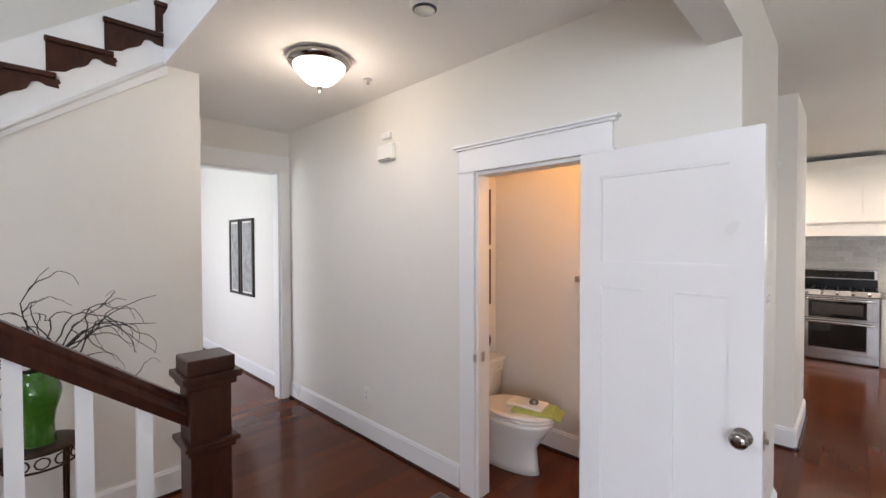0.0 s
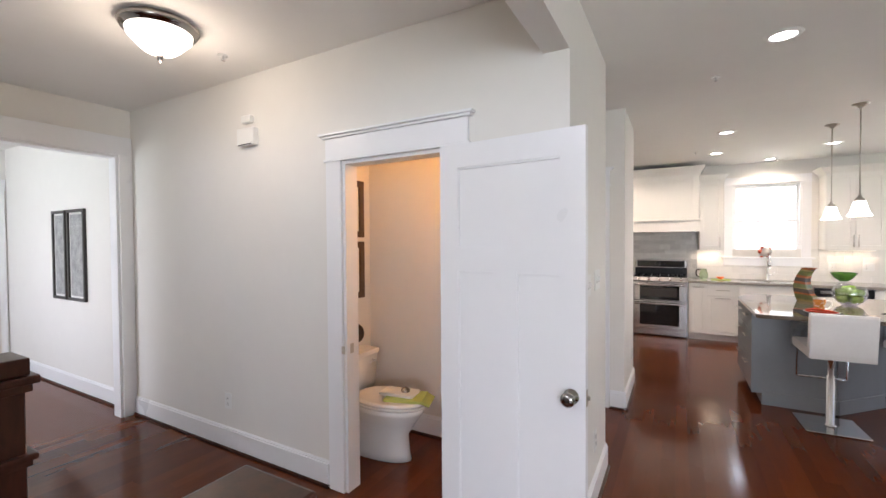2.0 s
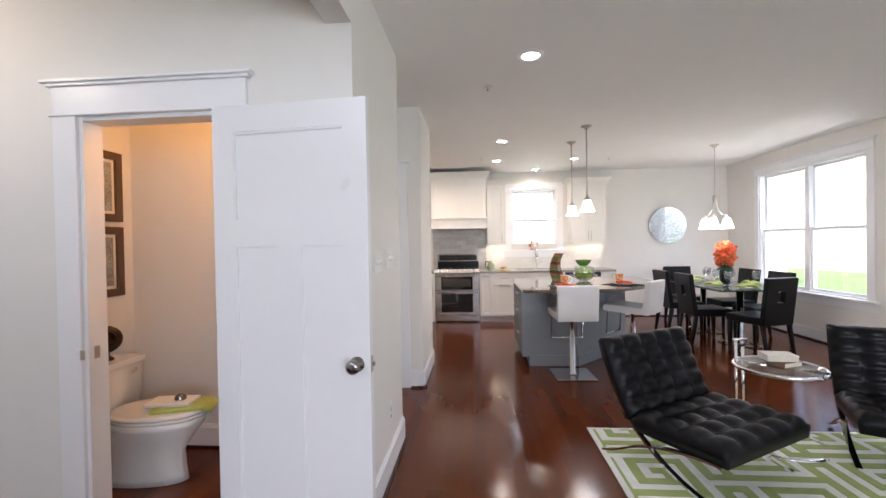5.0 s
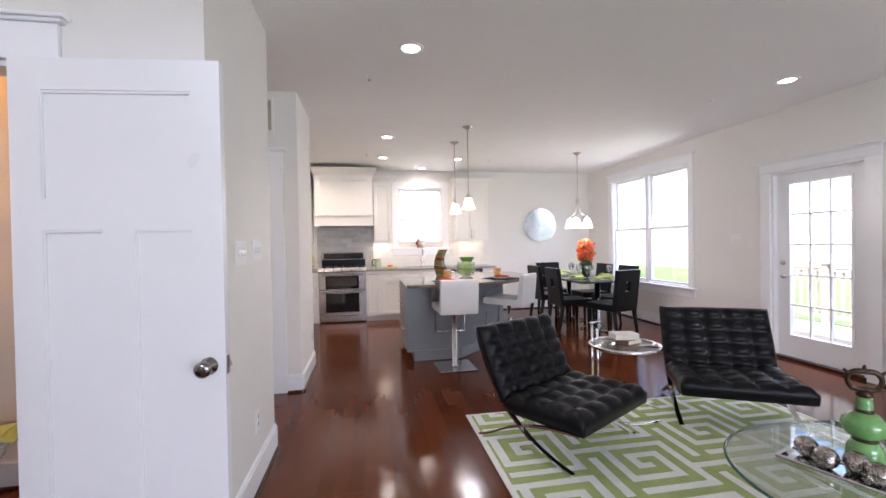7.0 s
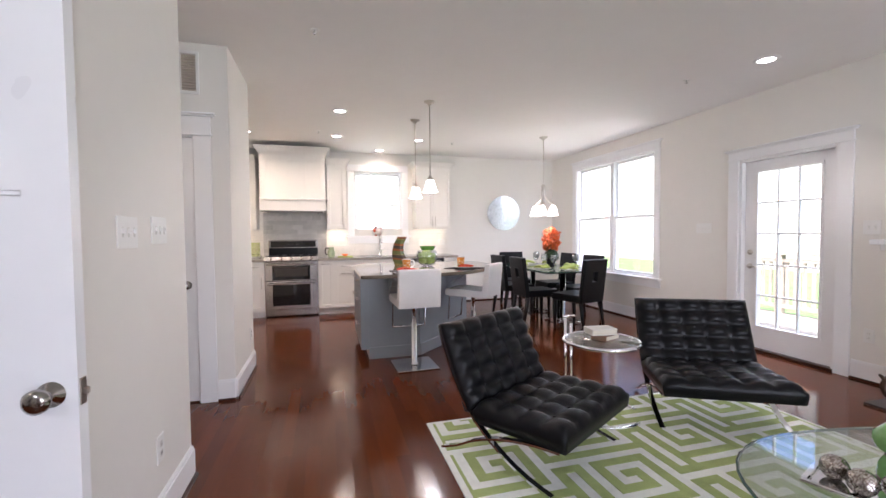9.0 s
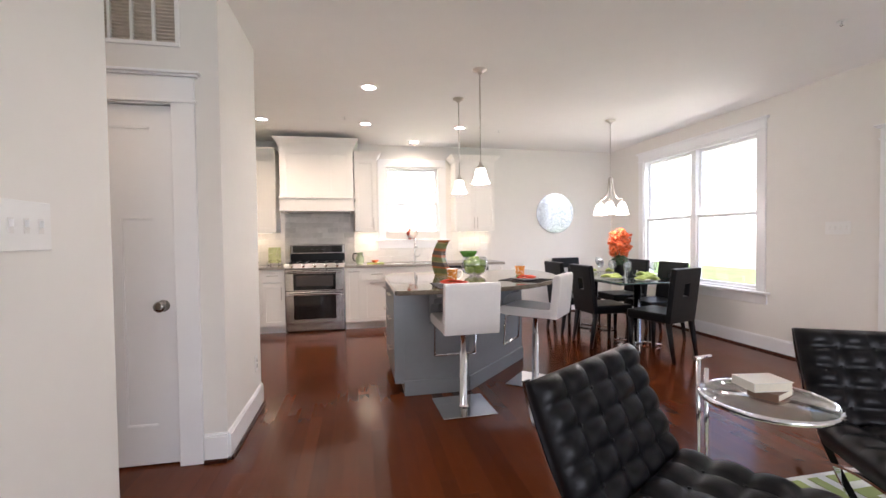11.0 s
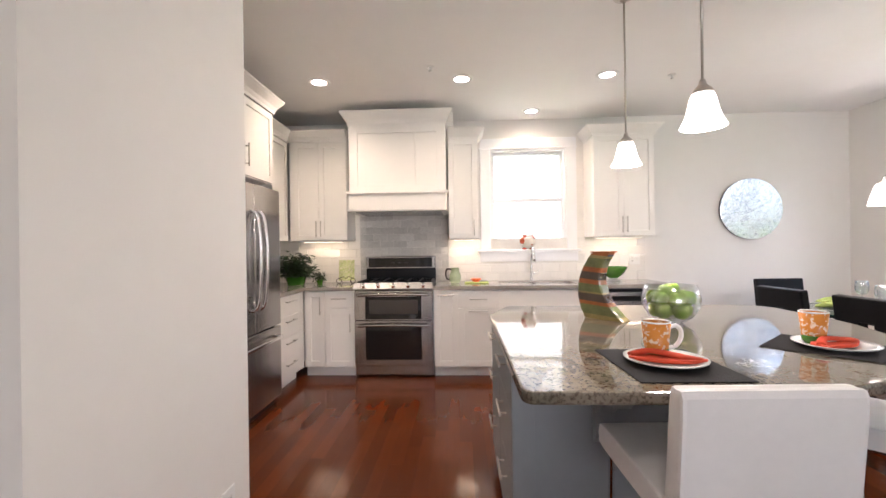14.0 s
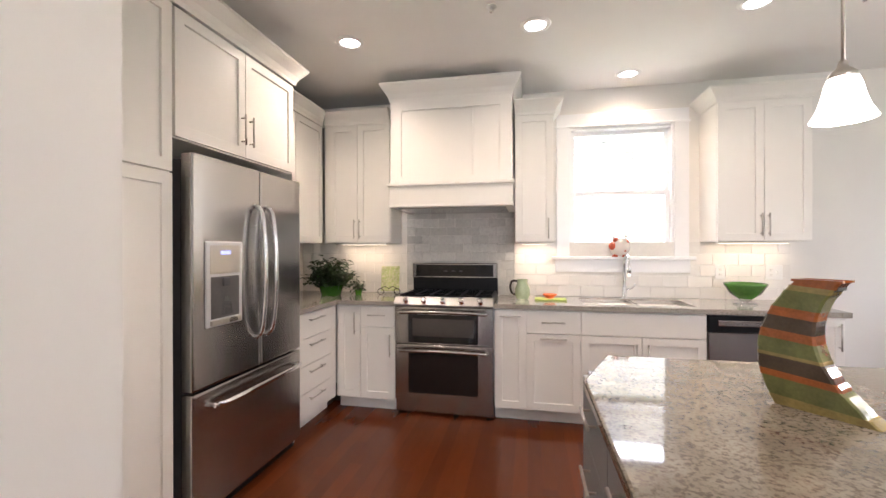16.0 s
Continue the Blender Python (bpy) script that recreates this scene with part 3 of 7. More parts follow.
k = part("deadbolt", L([(0, 0), (0.028, 0), (0.028, 0.010), (0.022, 0.018), (0.008, 0.02), (0.008, 0.03), (0, 0.03)], 16), NICKEL, door)
k.matrix_basis = pose(0.06, -0.02, 1.02, 90)
k = part("lever_rose", L([(0, 0), (0.028, 0), (0.028, 0.008), (0.010, 0.012), (0.010, 0.04), (0, 0.04)], 16), NICKEL, door)
k.matrix_basis = pose(0.06, -0.02, 0.87, 90)
part("lever_handle", T(smooth_path([(0.06, -0.055, 0.87), (0.10, -0.058, 0.872), (0.15, -0.05, 0.866)]), 0.008), NICKEL, door)
for z in (0.22, 1.0, 1.78):
    part("hinge", T([(W + 0.003, -0.024, z - 0.05), (W + 0.003, -0.024, z + 0.05)], 0.007), NICKEL, door)
whole("threshold", B(RIGHT - 0.01, PD[0], 0, RIGHT + 0.17, PD[1], 0.03, 0.004), DARKWOOD, "dark wooden threshold under the patio door", "threshold", "structure")


def window(name, axis, face, out_dir, u0, u1, z0, z1, halves, label, wide=0.12):
    """A double-hung window: lined reveal, sashes with panes, stool and apron, capped casing."""
    w = thing(name, label, "window", kind="structure")

    def put(bm, ua, ub, d0, d1, za, zb, bev=0.0):
        lo, hi = sorted((face + out_dir * d0, face + out_dir * d1))
        if axis == 'y':
            box(bm, ua, lo, za, ub, hi, zb, bev)
        else:
            box(bm, lo, ua, za, hi, ub, zb, bev)
    bm = bmesh.new()
    for ua, ub, za, zb in ((u0, u0 + 0.02, z0, z1), (u1 - 0.02, u1, z0, z1), (u0 + 0.02, u1 - 0.02, z1 - 0.02, z1), (u0 + 0.02, u1 - 0.02, z0, z0 + 0.02)):
        put(bm, ua, ub, 0.001, 0.158, za, zb)
    part("window_frame", bm, PAINT_TRIM, w)
    n = halves
    span = (u1 - u0 - 0.04) / n
    zm = (z0 + z1) / 2 - 0.01
    for i in range(n):
        a, b = u0 + 0.02 + i * span, u0 + 0.02 + (i + 1) * span
        if i:
            bm = bmesh.new()
            put(bm, a - 0.04, a + 0.04, 0.03, 0.13, z0 + 0.02, z1 - 0.02, 0.003)
            part("mullion", bm, PAINT_TRIM, w)
        a, b = a + (0.04 if i else 0), b - (0.04 if i < n - 1 else 0)
        for za, zb, d in ((z0 + 0.02, zm + 0.02, 0.045), (zm - 0.02, z1 - 0.02, 0.085)):
            bm = bmesh.new()
            for ua, ub, zc, zd in ((a, a + 0.034, za, zb), (b - 0.034, b, za, zb), (a + 0.034, b - 0.034, za, za + 0.034), (a + 0.034, b - 0.034, zb - 0.034, zb)):
                put(bm, ua, ub, d, d + 0.035, zc, zd, 0.002)
            s = part("sash", bm, PAINT_TRIM, w)
            bm = bmesh.new()
            put(bm, a + 0.03, b - 0.03, d + 0.016, d + 0.02, za + 0.03, zb - 0.03)
            p = part("pane", bm, PANE, s)
            p.visible_shadow = False
    bm = bmesh.new()
    put(bm, u0 - wide - 0.03, u1 + wide + 0.03, -0.065, 0.03, z0 - 0.026, z0 + 0.001, 0.004)
    part("window_sill", bm, PAINT_TRIM, w)
    bm = bmesh.new()
    put(bm, u0 - wide, u1 + wide, -0.018, 0.0, z0 - 0.135, z0 - 0.026, 0.002)
    part("apron", bm, PAINT_TRIM, w)
    return w


window("window_1", 'y', BACK, 1, *KW, 1, "white double-hung kitchen window over the sink")
casing("trim_window_kitchen", 'y', BACK, -1, KW[0], KW[1], KW[3], sill=KW[2] + 0.001, w=0.11, cap=False, head=0.115)
window("window_2", 'x', RIGHT, 1, *DWIN, 2, "paired white double-hung dining window")
casing("trim_window_dining", 'x', RIGHT, -1, DWIN[0], DWIN[1], DWIN[3], sill=DWIN[2] + 0.001, w=0.10, head=0.105)
bm = bmesh.new()
for z in (1.93, 2.17):
    box(bm, 1.20, BACK + 0.103, z - 0.006, 1.925, BACK + 0.111, z + 0.006)
for x in (1.442, 1.682):
    box(bm, x - 0.006, BACK + 0.104, 1.85, x + 0.006, BACK + 0.110, 2.335)
part("grille_bars", bm, PAINT_TRIM, bpy.data.objects["window_1"])
planks()

# ---- kitchen ----
def shaker(parent, name, u0, u1, z0, z1, face, axis, handle=None, rail=0.055, gap=0.0015, label=""):
    """A framed cabinet front with a recessed panel on the plane face (towards -y, or +x), and its bar handle: (u, z, 'v' or 'h', length)."""
    u0, u1, z0, z1 = u0 + gap, u1 - gap, z0 + gap, z1 - gap
    bm = bmesh.new()
    rings = []
    for inset, depth in ((0, 0), (0, 0.0188), (0.0012, 0.02), (rail - 0.001, 0.02), (rail, 0.019), (rail + 0.002, 0.010)):
        us, zs = (u0 + inset, u1 - inset), (z0 + inset, z1 - inset)
        ring = [(us[0], zs[0]), (us[1], zs[0]), (us[1], zs[1]), (us[0], zs[1])]
        rings.append([bm.verts.new((u, face - depth, z) if axis == 'y' else (face + depth, u, z)) for u, z in ring])
    for p, q in zip(rings, rings[1:]):
        for k in range(4):
            bm.faces.new((p[k], p[(k + 1) % 4], q[(k + 1) % 4], q[k]))
    bm.faces.new(rings[0])
    bm.faces.new(rings[-1])
    bmesh.ops.recalc_face_normals(bm, faces=bm.faces)
    d = part(name, bm, CABINET if label == "" else ISLAND, parent)
    if handle:
        bar(d, handle, face, axis)
    return d


def slab(parent, name, u0, u1, z0, z1, face, axis, handle=None, mat=None, gap=0.0015):
    bm = bmesh.new()
    if axis == 'y':
        box(bm, u0 + gap, face - 0.02, z0 + gap, u1 - gap, face, z1 - gap, 0.0015)
    else:
        box(bm, face, u0 + gap, z0 + gap, face + 0.02, u1 - gap, z1 - gap, 0.0015)
    d = part(name, bm, mat or CABINET, parent)
    if handle:
        bar(d, handle, face, axis)
    return d


def bar(parent, handle, face, axis, proud=0.02, mat=None):
    u, z, way, ln = handle
    bm = bmesh.new()

    def at(a, h, d):
        return (a, face - proud - d, h) if axis == 'y' else (face + proud + d, a, h)
    ends = ((u, z - ln / 2), (u, z + ln / 2)) if way == 'v' else ((u - ln / 2, z), (u + ln / 2, z))
    tube(bm, [at(*ends[0], 0.028), at(*ends[1], 0.028)], 0.0055, 8)
    for e in ends:
        k = 0.12 * (1 if e is ends[0] else -1) * ln
        q = (e[0], e[1] + k) if way == 'v' else (e[0] + k, e[1])
        tube(bm, [at(*q, -0.001), at(*q, 0.028)], 0.0045, 6)
    return part("handle", bm, mat or NICKEL, parent, "brushed nickel bar handle")


BF = 7.40        # face of the back base run
TOE = 0.105
CT = 0.905       # counter top


def base_body(name, label, u0, u1, axis, front, back, group="base cabinets"):
    c = thing(name, label, "cabinet", group=group)
    bm = bmesh.new()
    if axis == 'y':
        box(bm, u0, front, TOE, u1, back, CT - 0.038)
        box(bm, u0, front + 0.07, 0, u1, front + 0.09, TOE)
    else:
        box(bm, back, u0, TOE, front, u1, CT - 0.038)
        box(bm, front - 0.09, u0, 0, front - 0.07, u1, TOE)
    part("body", bm, CABINET, c)
    return c


Z0, Z1 = TOE + 0.005, CT - 0.045
LF = -0.80       # carcass face of the left run, doors stand 20 mm proud
BFC = BF + 0.02
c = base_body("base_cabinet", "white four-drawer base cabinet beside the fridge", 6.80, BFC, 'x', LF, -1.43)
hs = [Z0, 0.29, 0.485, 0.68, Z1]
for a, b in zip(hs, hs[1:]):
    slab(c, "drawer", 6.805, 7.33, a, b, LF, 'x', (7.06, b - 0.05, 'h', 0.22))
part("filler", B(LF, 7.33, Z0, LF + 0.02, BF, Z1), CABINET, c)
c = base_body("corner_cabinet", "white corner base cabinet with a narrow door", -0.78, -0.563, 'y', BFC, BACK - 0.005)
shaker(c, "door", -0.76, -0.565, Z0, Z1, BFC, 'y', (-0.605, 0.72, 'v', 0.18))
c = base_body("base_cabinet", "white base cabinet with a drawer and a door", -0.563, -0.268, 'y', BFC, BACK - 0.005)
slab(c, "drawer", -0.563, -0.268, 0.695, Z1, BFC, 'y', (-0.415, 0.79, 'h', 0.15))
shaker(c, "door", -0.563, -0.268, Z0, 0.69, BFC, 'y', (-0.305, 0.55, 'v', 0.18))
c = base_body("base_cabinet", "narrow white pull-out base cabinet beside the range", 0.528, 0.768, 'y', BFC, BACK - 0.005)
shaker(c, "door", 0.53, 0.768, Z0, Z1, BFC, 'y', (0.65, 0.815, 'h', 0.16))
c = base_body("base_cabinet", "white base cabinet with a drawer over a pull-out", 0.768, 1.162, 'y', BFC, BACK - 0.005)
slab(c, "drawer", 0.768, 1.162, 0.69, Z1, BFC, 'y', (0.965, 0.775, 'h', 0.17))
shaker(c, "door", 0.768, 1.162, Z0, 0.685, BFC, 'y', (0.965, 0.655, 'h', 0.19))
c = base_body("sink_cabinet", "white sink base cabinet with a plain false front", 1.162, 2.0, 'y', BFC, BACK - 0.005)
slab(c, "false_front", 1.162, 2.0, 0.69, Z1, BFC, 'y')
shaker(c, "door", 1.162, 1.581, Z0, 0.685, BFC, 'y', (1.54, 0.56, 'v', 0.16))
shaker(c, "door", 1.581, 2.0, Z0, 0.685, BFC, 'y', (1.62, 0.56, 'v', 0.16))
c = base_body("base_cabinet", "narrow white end base cabinet with a bar handle", 2.605, 2.82, 'y', BFC, BACK - 0.005)
shaker(c, "door", 2.605, 2.82, Z0, Z1, BFC, 'y', (2.785, 0.74, 'v', 0.18))

dw = thing("dishwasher", "stainless steel dishwasher under the counter", "dishwasher")
part("body", B(2.005, BFC + 0.01, 0.02, 2.60, BACK - 0.05, CT - 0.04), DARKGREY, dw)
part("door", B(2.007, BFC - 0.03, TOE + 0.01, 2.598, BFC + 0.01, 0.745, 0.004), STEEL, dw)
part("control_panel", B(2.007, BFC - 0.03, 0.75, 2.598, BFC + 0.01, CT - 0.044, 0.004), BLACK, dw)
part("handle", B(2.06, BFC - 0.045, 0.79, 2.54, BFC - 0.031, 0.83, 0.004), STEEL, dw)
part("kick_plate", B(2.007, BFC + 0.04, 0.0, 2.598, BFC + 0.05, TOE), BLACK, dw)

# worktop in three lengths round the range, with a cut-out for the sink
wt = thing("worktop", "polished grey-brown speckled stone worktop", "worktop")
part("left_slab", R([(-1.437, 6.79), (-0.755, 6.79), (-0.755, BF - 0.025), (-0.268, BF - 0.025), (-0.268, BACK - 0.003), (-1.437, BACK - 0.003)], CT - 0.036, CT, bevel=0.004), QUARTZ, wt)
bm = bmesh.new()
box(bm, 0.525, BF - 0.025, CT - 0.036, 1.20, BACK - 0.003, CT)
box(bm, 1.97, BF - 0.025, CT - 0.036, 2.845, BACK - 0.003, CT)
box(bm, 1.20, BF - 0.025, CT - 0.036, 1.97, 7.50, CT)
box(bm, 1.20, 7.90, CT - 0.036, 1.97, BACK - 0.003, CT)
part("right_slab", bm, QUARTZ, wt)

sink = thing("kitchen_sink", "undermounted double-bowl stainless steel sink", "sink")
for x0, x1 in ((1.20, 1.58), (1.60, 1.97)):
    bm = bmesh.new()
    for a in ((x0, 7.50, 0.70, x1, 7.90, 0.705), (x0, 7.50, 0.70, x0 + 0.006, 7.90, CT - 0.008), (x1 - 0.006, 7.50, 0.70, x1, 7.90, CT - 0.008), (x0, 7.50, 0.70, x1, 7.506, CT - 0.008), (x0, 7.894, 0.70, x1, 7.90, CT - 0.008)):
        box(bm, *a)
    part("bowl", bm, STEEL, sink)
part("divider", B(1.58, 7.50, 0.85, 1.60, 7.90, CT - 0.01, 0.004), STEEL, sink)
fa = thing("kitchen_faucet", "chrome pull-down kitchen faucet with a side lever", "faucet", 1.575, 7.945, CT)
part("base", L([(0, 0), (0.028, 0), (0.026, 0.01), (0.020, 0.015), (0.019, 0.10), (0, 0.10)], 18), CHROME, fa)
part("spout", T(smooth_path([(0, 0, 0.10), (0, 0, 0.26), (0, -0.03, 0.335), (0, -0.09, 0.36), (0, -0.15, 0.335), (0, -0.17, 0.28)], 5), 0.012, 12), CHROME, fa)
part("spray_head", L([(0.010, 0), (0.017, 0.0), (0.018, 0.06), (0.013, 0.10), (0, 0.10)], 14, (0, -0.172, 0.19)), CHROME, fa)
part("lever", T([(0.018, 0, 0.075), (0.06, 0, 0.085), (0.085, -0.01, 0.12)], 0.007), CHROME, fa)

# range
rg = thing("range", "stainless steel double-oven gas range with black glass doors", "range", -0.266, 0, 0)
RW = 0.786
INNERGLASS = material("inner_oven_glass", (0.06, 0.052, 0.047), 0.12)
part("body", B(0, 7.43, 0.02, RW, 8.0, 0.885), STEEL, rg)
part("storage_plinth", B(0.004, 7.415, 0.03, RW - 0.004, 7.43, 0.12, 0.003), STEEL, rg)
for nm, z0, z1, wz0, wz1 in (("lower_oven_door", 0.125, 0.567, 0.185, 0.508), ("upper_oven_door", 0.573, 0.868, 0.583, 0.808)):
    d = part(nm, B(0.003, 7.385, z0, RW - 0.003, 7.43, z1, 0.005), STEEL, rg)
    part("window", B(0.115, 7.3825, wz0, RW - 0.115, 7.386, wz1, 0.001), BLACKGLASS, d, "black oven window glass")
    if z0 > 0.5:
        part("inner_window", B(0.15, 7.3808, 0.635, RW - 0.15, 7.3826, 0.775, 0.0008), INNERGLASS, d, "lighter inner glass of the oven window")
    zc = z1 - 0.036
    bm = bmesh.new()
    tube(bm, smooth_path([(0.04, 7.335, zc - 0.008), (0.2, 7.328, zc), (RW / 2, 7.326, zc + 0.003), (RW - 0.2, 7.328, zc), (RW - 0.04, 7.335, zc - 0.008)], 5), 0.013, 10)
    for x in (0.05, RW - 0.05):
        box(bm, x - 0.014, 7.334, zc - 0.018, x + 0.014, 7.387, zc + 0.006, 0.003)
    part("handle", bm, STEEL, d, "curved stainless handle")
PANELSTEEL = material("matt_panel_steel", (0.36, 0.35, 0.34), 0.42, 1.0, var=0.03)
cp = part("control_panel", R([(7.385, 0.872), (7.36, 0.885), (7.405, 0.94), (7.47, 0.94), (7.47, 0.872)], 0.0, RW, 'x'), PANELSTEEL, rg)
for k in range(5):
    kb = part("knob", L([(0, 0), (0.026, 0), (0.026, 0.006), (0.021, 0.009), (0.020, 0.030), (0.016, 0.034), (0, 0.034)], 18), CHROME, cp)
    kb.matrix_basis = pose(0.095 + k * (RW - 0.19) / 4, 7.379, 0.912, 51)
part("cooktop", B(0.006, 7.47, 0.885, RW - 0.006, 7.93, 0.93, 0.004), BLACK, rg)
for k in range(3):
    x0, x1 = 0.02 + k * 0.25, 0.02 + k * 0.25 + 0.246
    bm = bmesh.new()
    for x in (x0, (x0 + x1) / 2, x1):
        box(bm, x - 0.006, 7.485, 0.938, x + 0.006, 7.915, 0.952)
    for y in (7.485, 7.59, 7.70, 7.81, 7.903):
        box(bm, x0, y, 0.938, x1, y + 0.012, 0.952)
    for x in (x0, x1):
        for y in (7.49, 7.905):
            box(bm, x - 0.007, y - 0.007, 0.928, x + 0.007, y + 0.007, 0.94)
    part("grate", bm, BLACK, rg, "cast iron burner grate")
for x, y in ((0.14, 7.59), (0.14, 7.81), (0.39, 7.70), (0.645, 7.59), (0.645, 7.81)):
    part("burner", L([(0.0, 0), (0.045, 0), (0.045, 0.006), (0.03, 0.010), (0.028, 0.014), (0, 0.014)], 16, (x, y, 0.926)), BLACK, rg)
part("backguard", B(0.005, 7.93, 0.885, RW - 0.005, 8.005, 1.06, 0.004), BLACK, rg)
hd = part("display_head", B(0.005, 7.90, 1.06, RW - 0.005, 8.005, 1.195, 0.006), STEEL, rg)
part("display", B(0.04, 7.8975, 1.075, RW - 0.04, 7.901, 1.18), BLACKGLASS, hd)
for k in range(3):
    part("key_mark", B(0.30 + 0.07 * k, 7.8962, 1.12, 0.33 + 0.07 * k, 7.8976, 1.127), DARKGREY, hd)

# hood
hood = thing("range_hood", "white painted wooden range hood with a crown", "range hood")
HX0, HX1, HY = -0.315, 0.672, 7.42
part("body", B(HX0 + 0.012, HY, 1.84, HX1 - 0.012, BACK - 0.001, 2.52), CABINET, hood)
bm = bmesh.new()
for a in ((HX0 + 0.012, 1.855, HX0 + 0.10, 2.50), (HX1 - 0.10, 1.855, HX1 - 0.012, 2.50), (HX0 + 0.10, 2.43, HX1 - 0.10, 2.50), (HX0 + 0.10, 1.855, HX1 - 0.10, 1.90), (0.35, 1.9, 0.365, 2.43)):
    box(bm, a[0], HY - 0.012, a[1], a[2], HY, a[3], 0.001)
part("panel_frame", bm, CABINET, hood)
part("apron", B(HX0 + 0.006, HY - 0.02, 1.66, HX1 - 0.006, BACK - 0.001, 1.825, 0.002), CABINET, hood)
part("apron_ledge", B(HX0 - 0.012, HY - 0.04, 1.825, HX1 + 0.012, BACK - 0.001, 1.852, 0.006, seg=2), CABINET, hood)
part("apron_foot", B(HX0, HY - 0.028, 1.655, HX1, BACK - 0.001, 1.675, 0.003), CABINET, hood)
part("insert", B(HX0 + 0.06, HY + 0.04, 1.648, HX1 - 0.06, BACK - 0.04, 1.656), STEEL, hood)


def crown(parent, u0, u1, z0, z1, front, back, axis='y', reach=0.075, ends=(1, 1)):
    """A flaring crown moulding round the top of a cabinet."""
    bm = bmesh.new()
    prof = [(0.0, 0.0), (0.010, 0.0), (0.014, 0.18), (0.030, 0.42), (0.060, 0.72), (0.072, 0.86), (0.075, 0.88), (0.075, 1.0)]
    rings = []
    for r, h in prof:
        r, z = r / 0.075 * reach, z0 + h * (z1 - z0)
        a, b = u0 - r * ends[0], u1 + r * ends[1]
        if axis == 'y':
            ring = [(a, back, z), (a, front - r, z), (b, front - r, z), (b, back, z)]
        else:
            ring = [(back, a, z), (front + r, a, z), (front + r, b, z), (back, b, z)]
        rings.append([bm.verts.new(q) for q in ring])
    for p, q in zip(rings, rings[1:]):
        for k in range(3):
            bm.faces.new((p[k], p[k + 1], q[k + 1], q[k]))
    bm.faces.new(rings[-1])
    bmesh.ops.recalc_face_normals(bm, faces=bm.faces)
    return part("crown_moulding", bm, CABINET, parent)


crown(hood, HX0 + 0.012, HX1 - 0.012, 2.50, 2.645, HY, BACK - 0.001)


def upper(label, u0, u1, z0, z1, front, back, axis, doors, ct=0.115, ends=(1, 1), handles=(), group="wall cabinets"):
    c = thing("wall_cabinet", label, "cabinet", group=group)
    if axis == 'y':
        part("body", B(u0, front, z0, u1, back, z1), CABINET, c)
    else:
        part("body", B(back, u0, z0, front, u1, z1), CABINET, c)
    for k, (a, b) in enumerate(zip(doors, doors[1:])):
        h = handles[k] if k < len(handles) else None
        shaker(c, "door", a, b, z0 + 0.002, z1 - 0.004, front, axis, h)
    f = front - 0.02 if axis == 'y' else front + 0.02
    crown(c, u0, u1, z1 - 0.006, z1 + ct, f, back, axis, ends=ends)
    return c


UF = 7.71
upper("white two-door wall cabinet between corner and hood", -1.03, -0.405, 1.378, 2.435, UF, BACK - 0.001, 'y', (-0.985, -0.71, -0.408), handles=((-0.735, 1.50, 'v', 0.17), (-0.685, 1.50, 'v', 0.17)), ends=(0, 0))
upper("white wall cabinet in the corner by the fridge", 6.80, 7.70, 1.378, 2.435, -1.07, -1.437, 'x', (6.80, 7.25, 7.70), ends=(0, 0))
upper("narrow white wall cabinet between hood and window", 0.675, 0.985, 1.378, 2.425, UF, BACK - 0.001, 'y', (0.678, 0.982), ct=0.11, handles=((0.945, 1.49, 'v', 0.17),), ends=(0, 1))
upper("white two-door wall cabinet beside the window", 2.18, 2.805, 1.378, 2.43, UF, BACK - 0.001, 'y', (2.183, 2.493, 2.802), ct=0.10, handles=((2.468, 1.50, 'v', 0.17), (2.518, 1.50, 'v', 0.17)))
for x0, x1 in ((-0.95, -0.5), (0.72, 0.95), (2.25, 2.75)):
    u = thing("under_cabinet_light", "slim lit strip light under a wall cabinet", "light", (x0 + x1) / 2, 7.88, 1.378, group="under-cabinet lights")
    part("housing", B(-(x1 - x0) / 2, -0.03, -0.014, (x1 - x0) / 2, 0.03, 0, 0.002), WHITEPLASTIC, u)
    part("lens", B(-(x1 - x0) / 2 + 0.01, -0.022, -0.017, (x1 - x0) / 2 - 0.01, 0.022, -0.0142), STRIPGLOW, u)
    area_lamp("strip_lamp", ((x0 + x1) / 2, 7.88, 1.358), ((x0 + x1) / 2, 7.90, 0.9), x1 - x0, 0.04, 0.34, WARM)

# tall cabinet, fridge housing and fridge
tc = thing("tall_cabinet", "tall white pantry cabinet beside the fridge", "cabinet")
part("body", B(-1.437, 4.905, 0.0, LF, 5.785, 2.44), CABINET, tc)
for a, b in ((4.91, 5.345), (5.345, 5.783)):
    shaker(tc, "door", a, b, TOE, 1.67, LF, 'x')
    shaker(tc, "door", a, b, 1.675, 2.435, LF, 'x')
crown(tc, 4.905, 5.785, 2.436, 2.56, LF + 0.02, -1.437, 'x', ends=(0, 0))
fc = thing("fridge_cabinet", "white two-door cabinet over the fridge", "cabinet")
part("body", B(-1.437, 5.787, 1.835, LF, 6.775, 2.44), CABINET, fc)
part("end_panel", B(-1.437, 6.766, 0, LF + 0.012, 6.785, 1.834), CABINET, fc)
shaker(fc, "door", 5.795, 6.28, 1.84, 2.43, LF, 'x', (6.245, 1.99, 'v', 0.17))
shaker(fc, "door", 6.28, 6.77, 1.84, 2.43, LF, 'x', (6.315, 1.99, 'v', 0.17))
crown(fc, 5.787, 6.775, 2.436, 2.56, LF + 0.02, -1.437, 'x', ends=(0, 1))

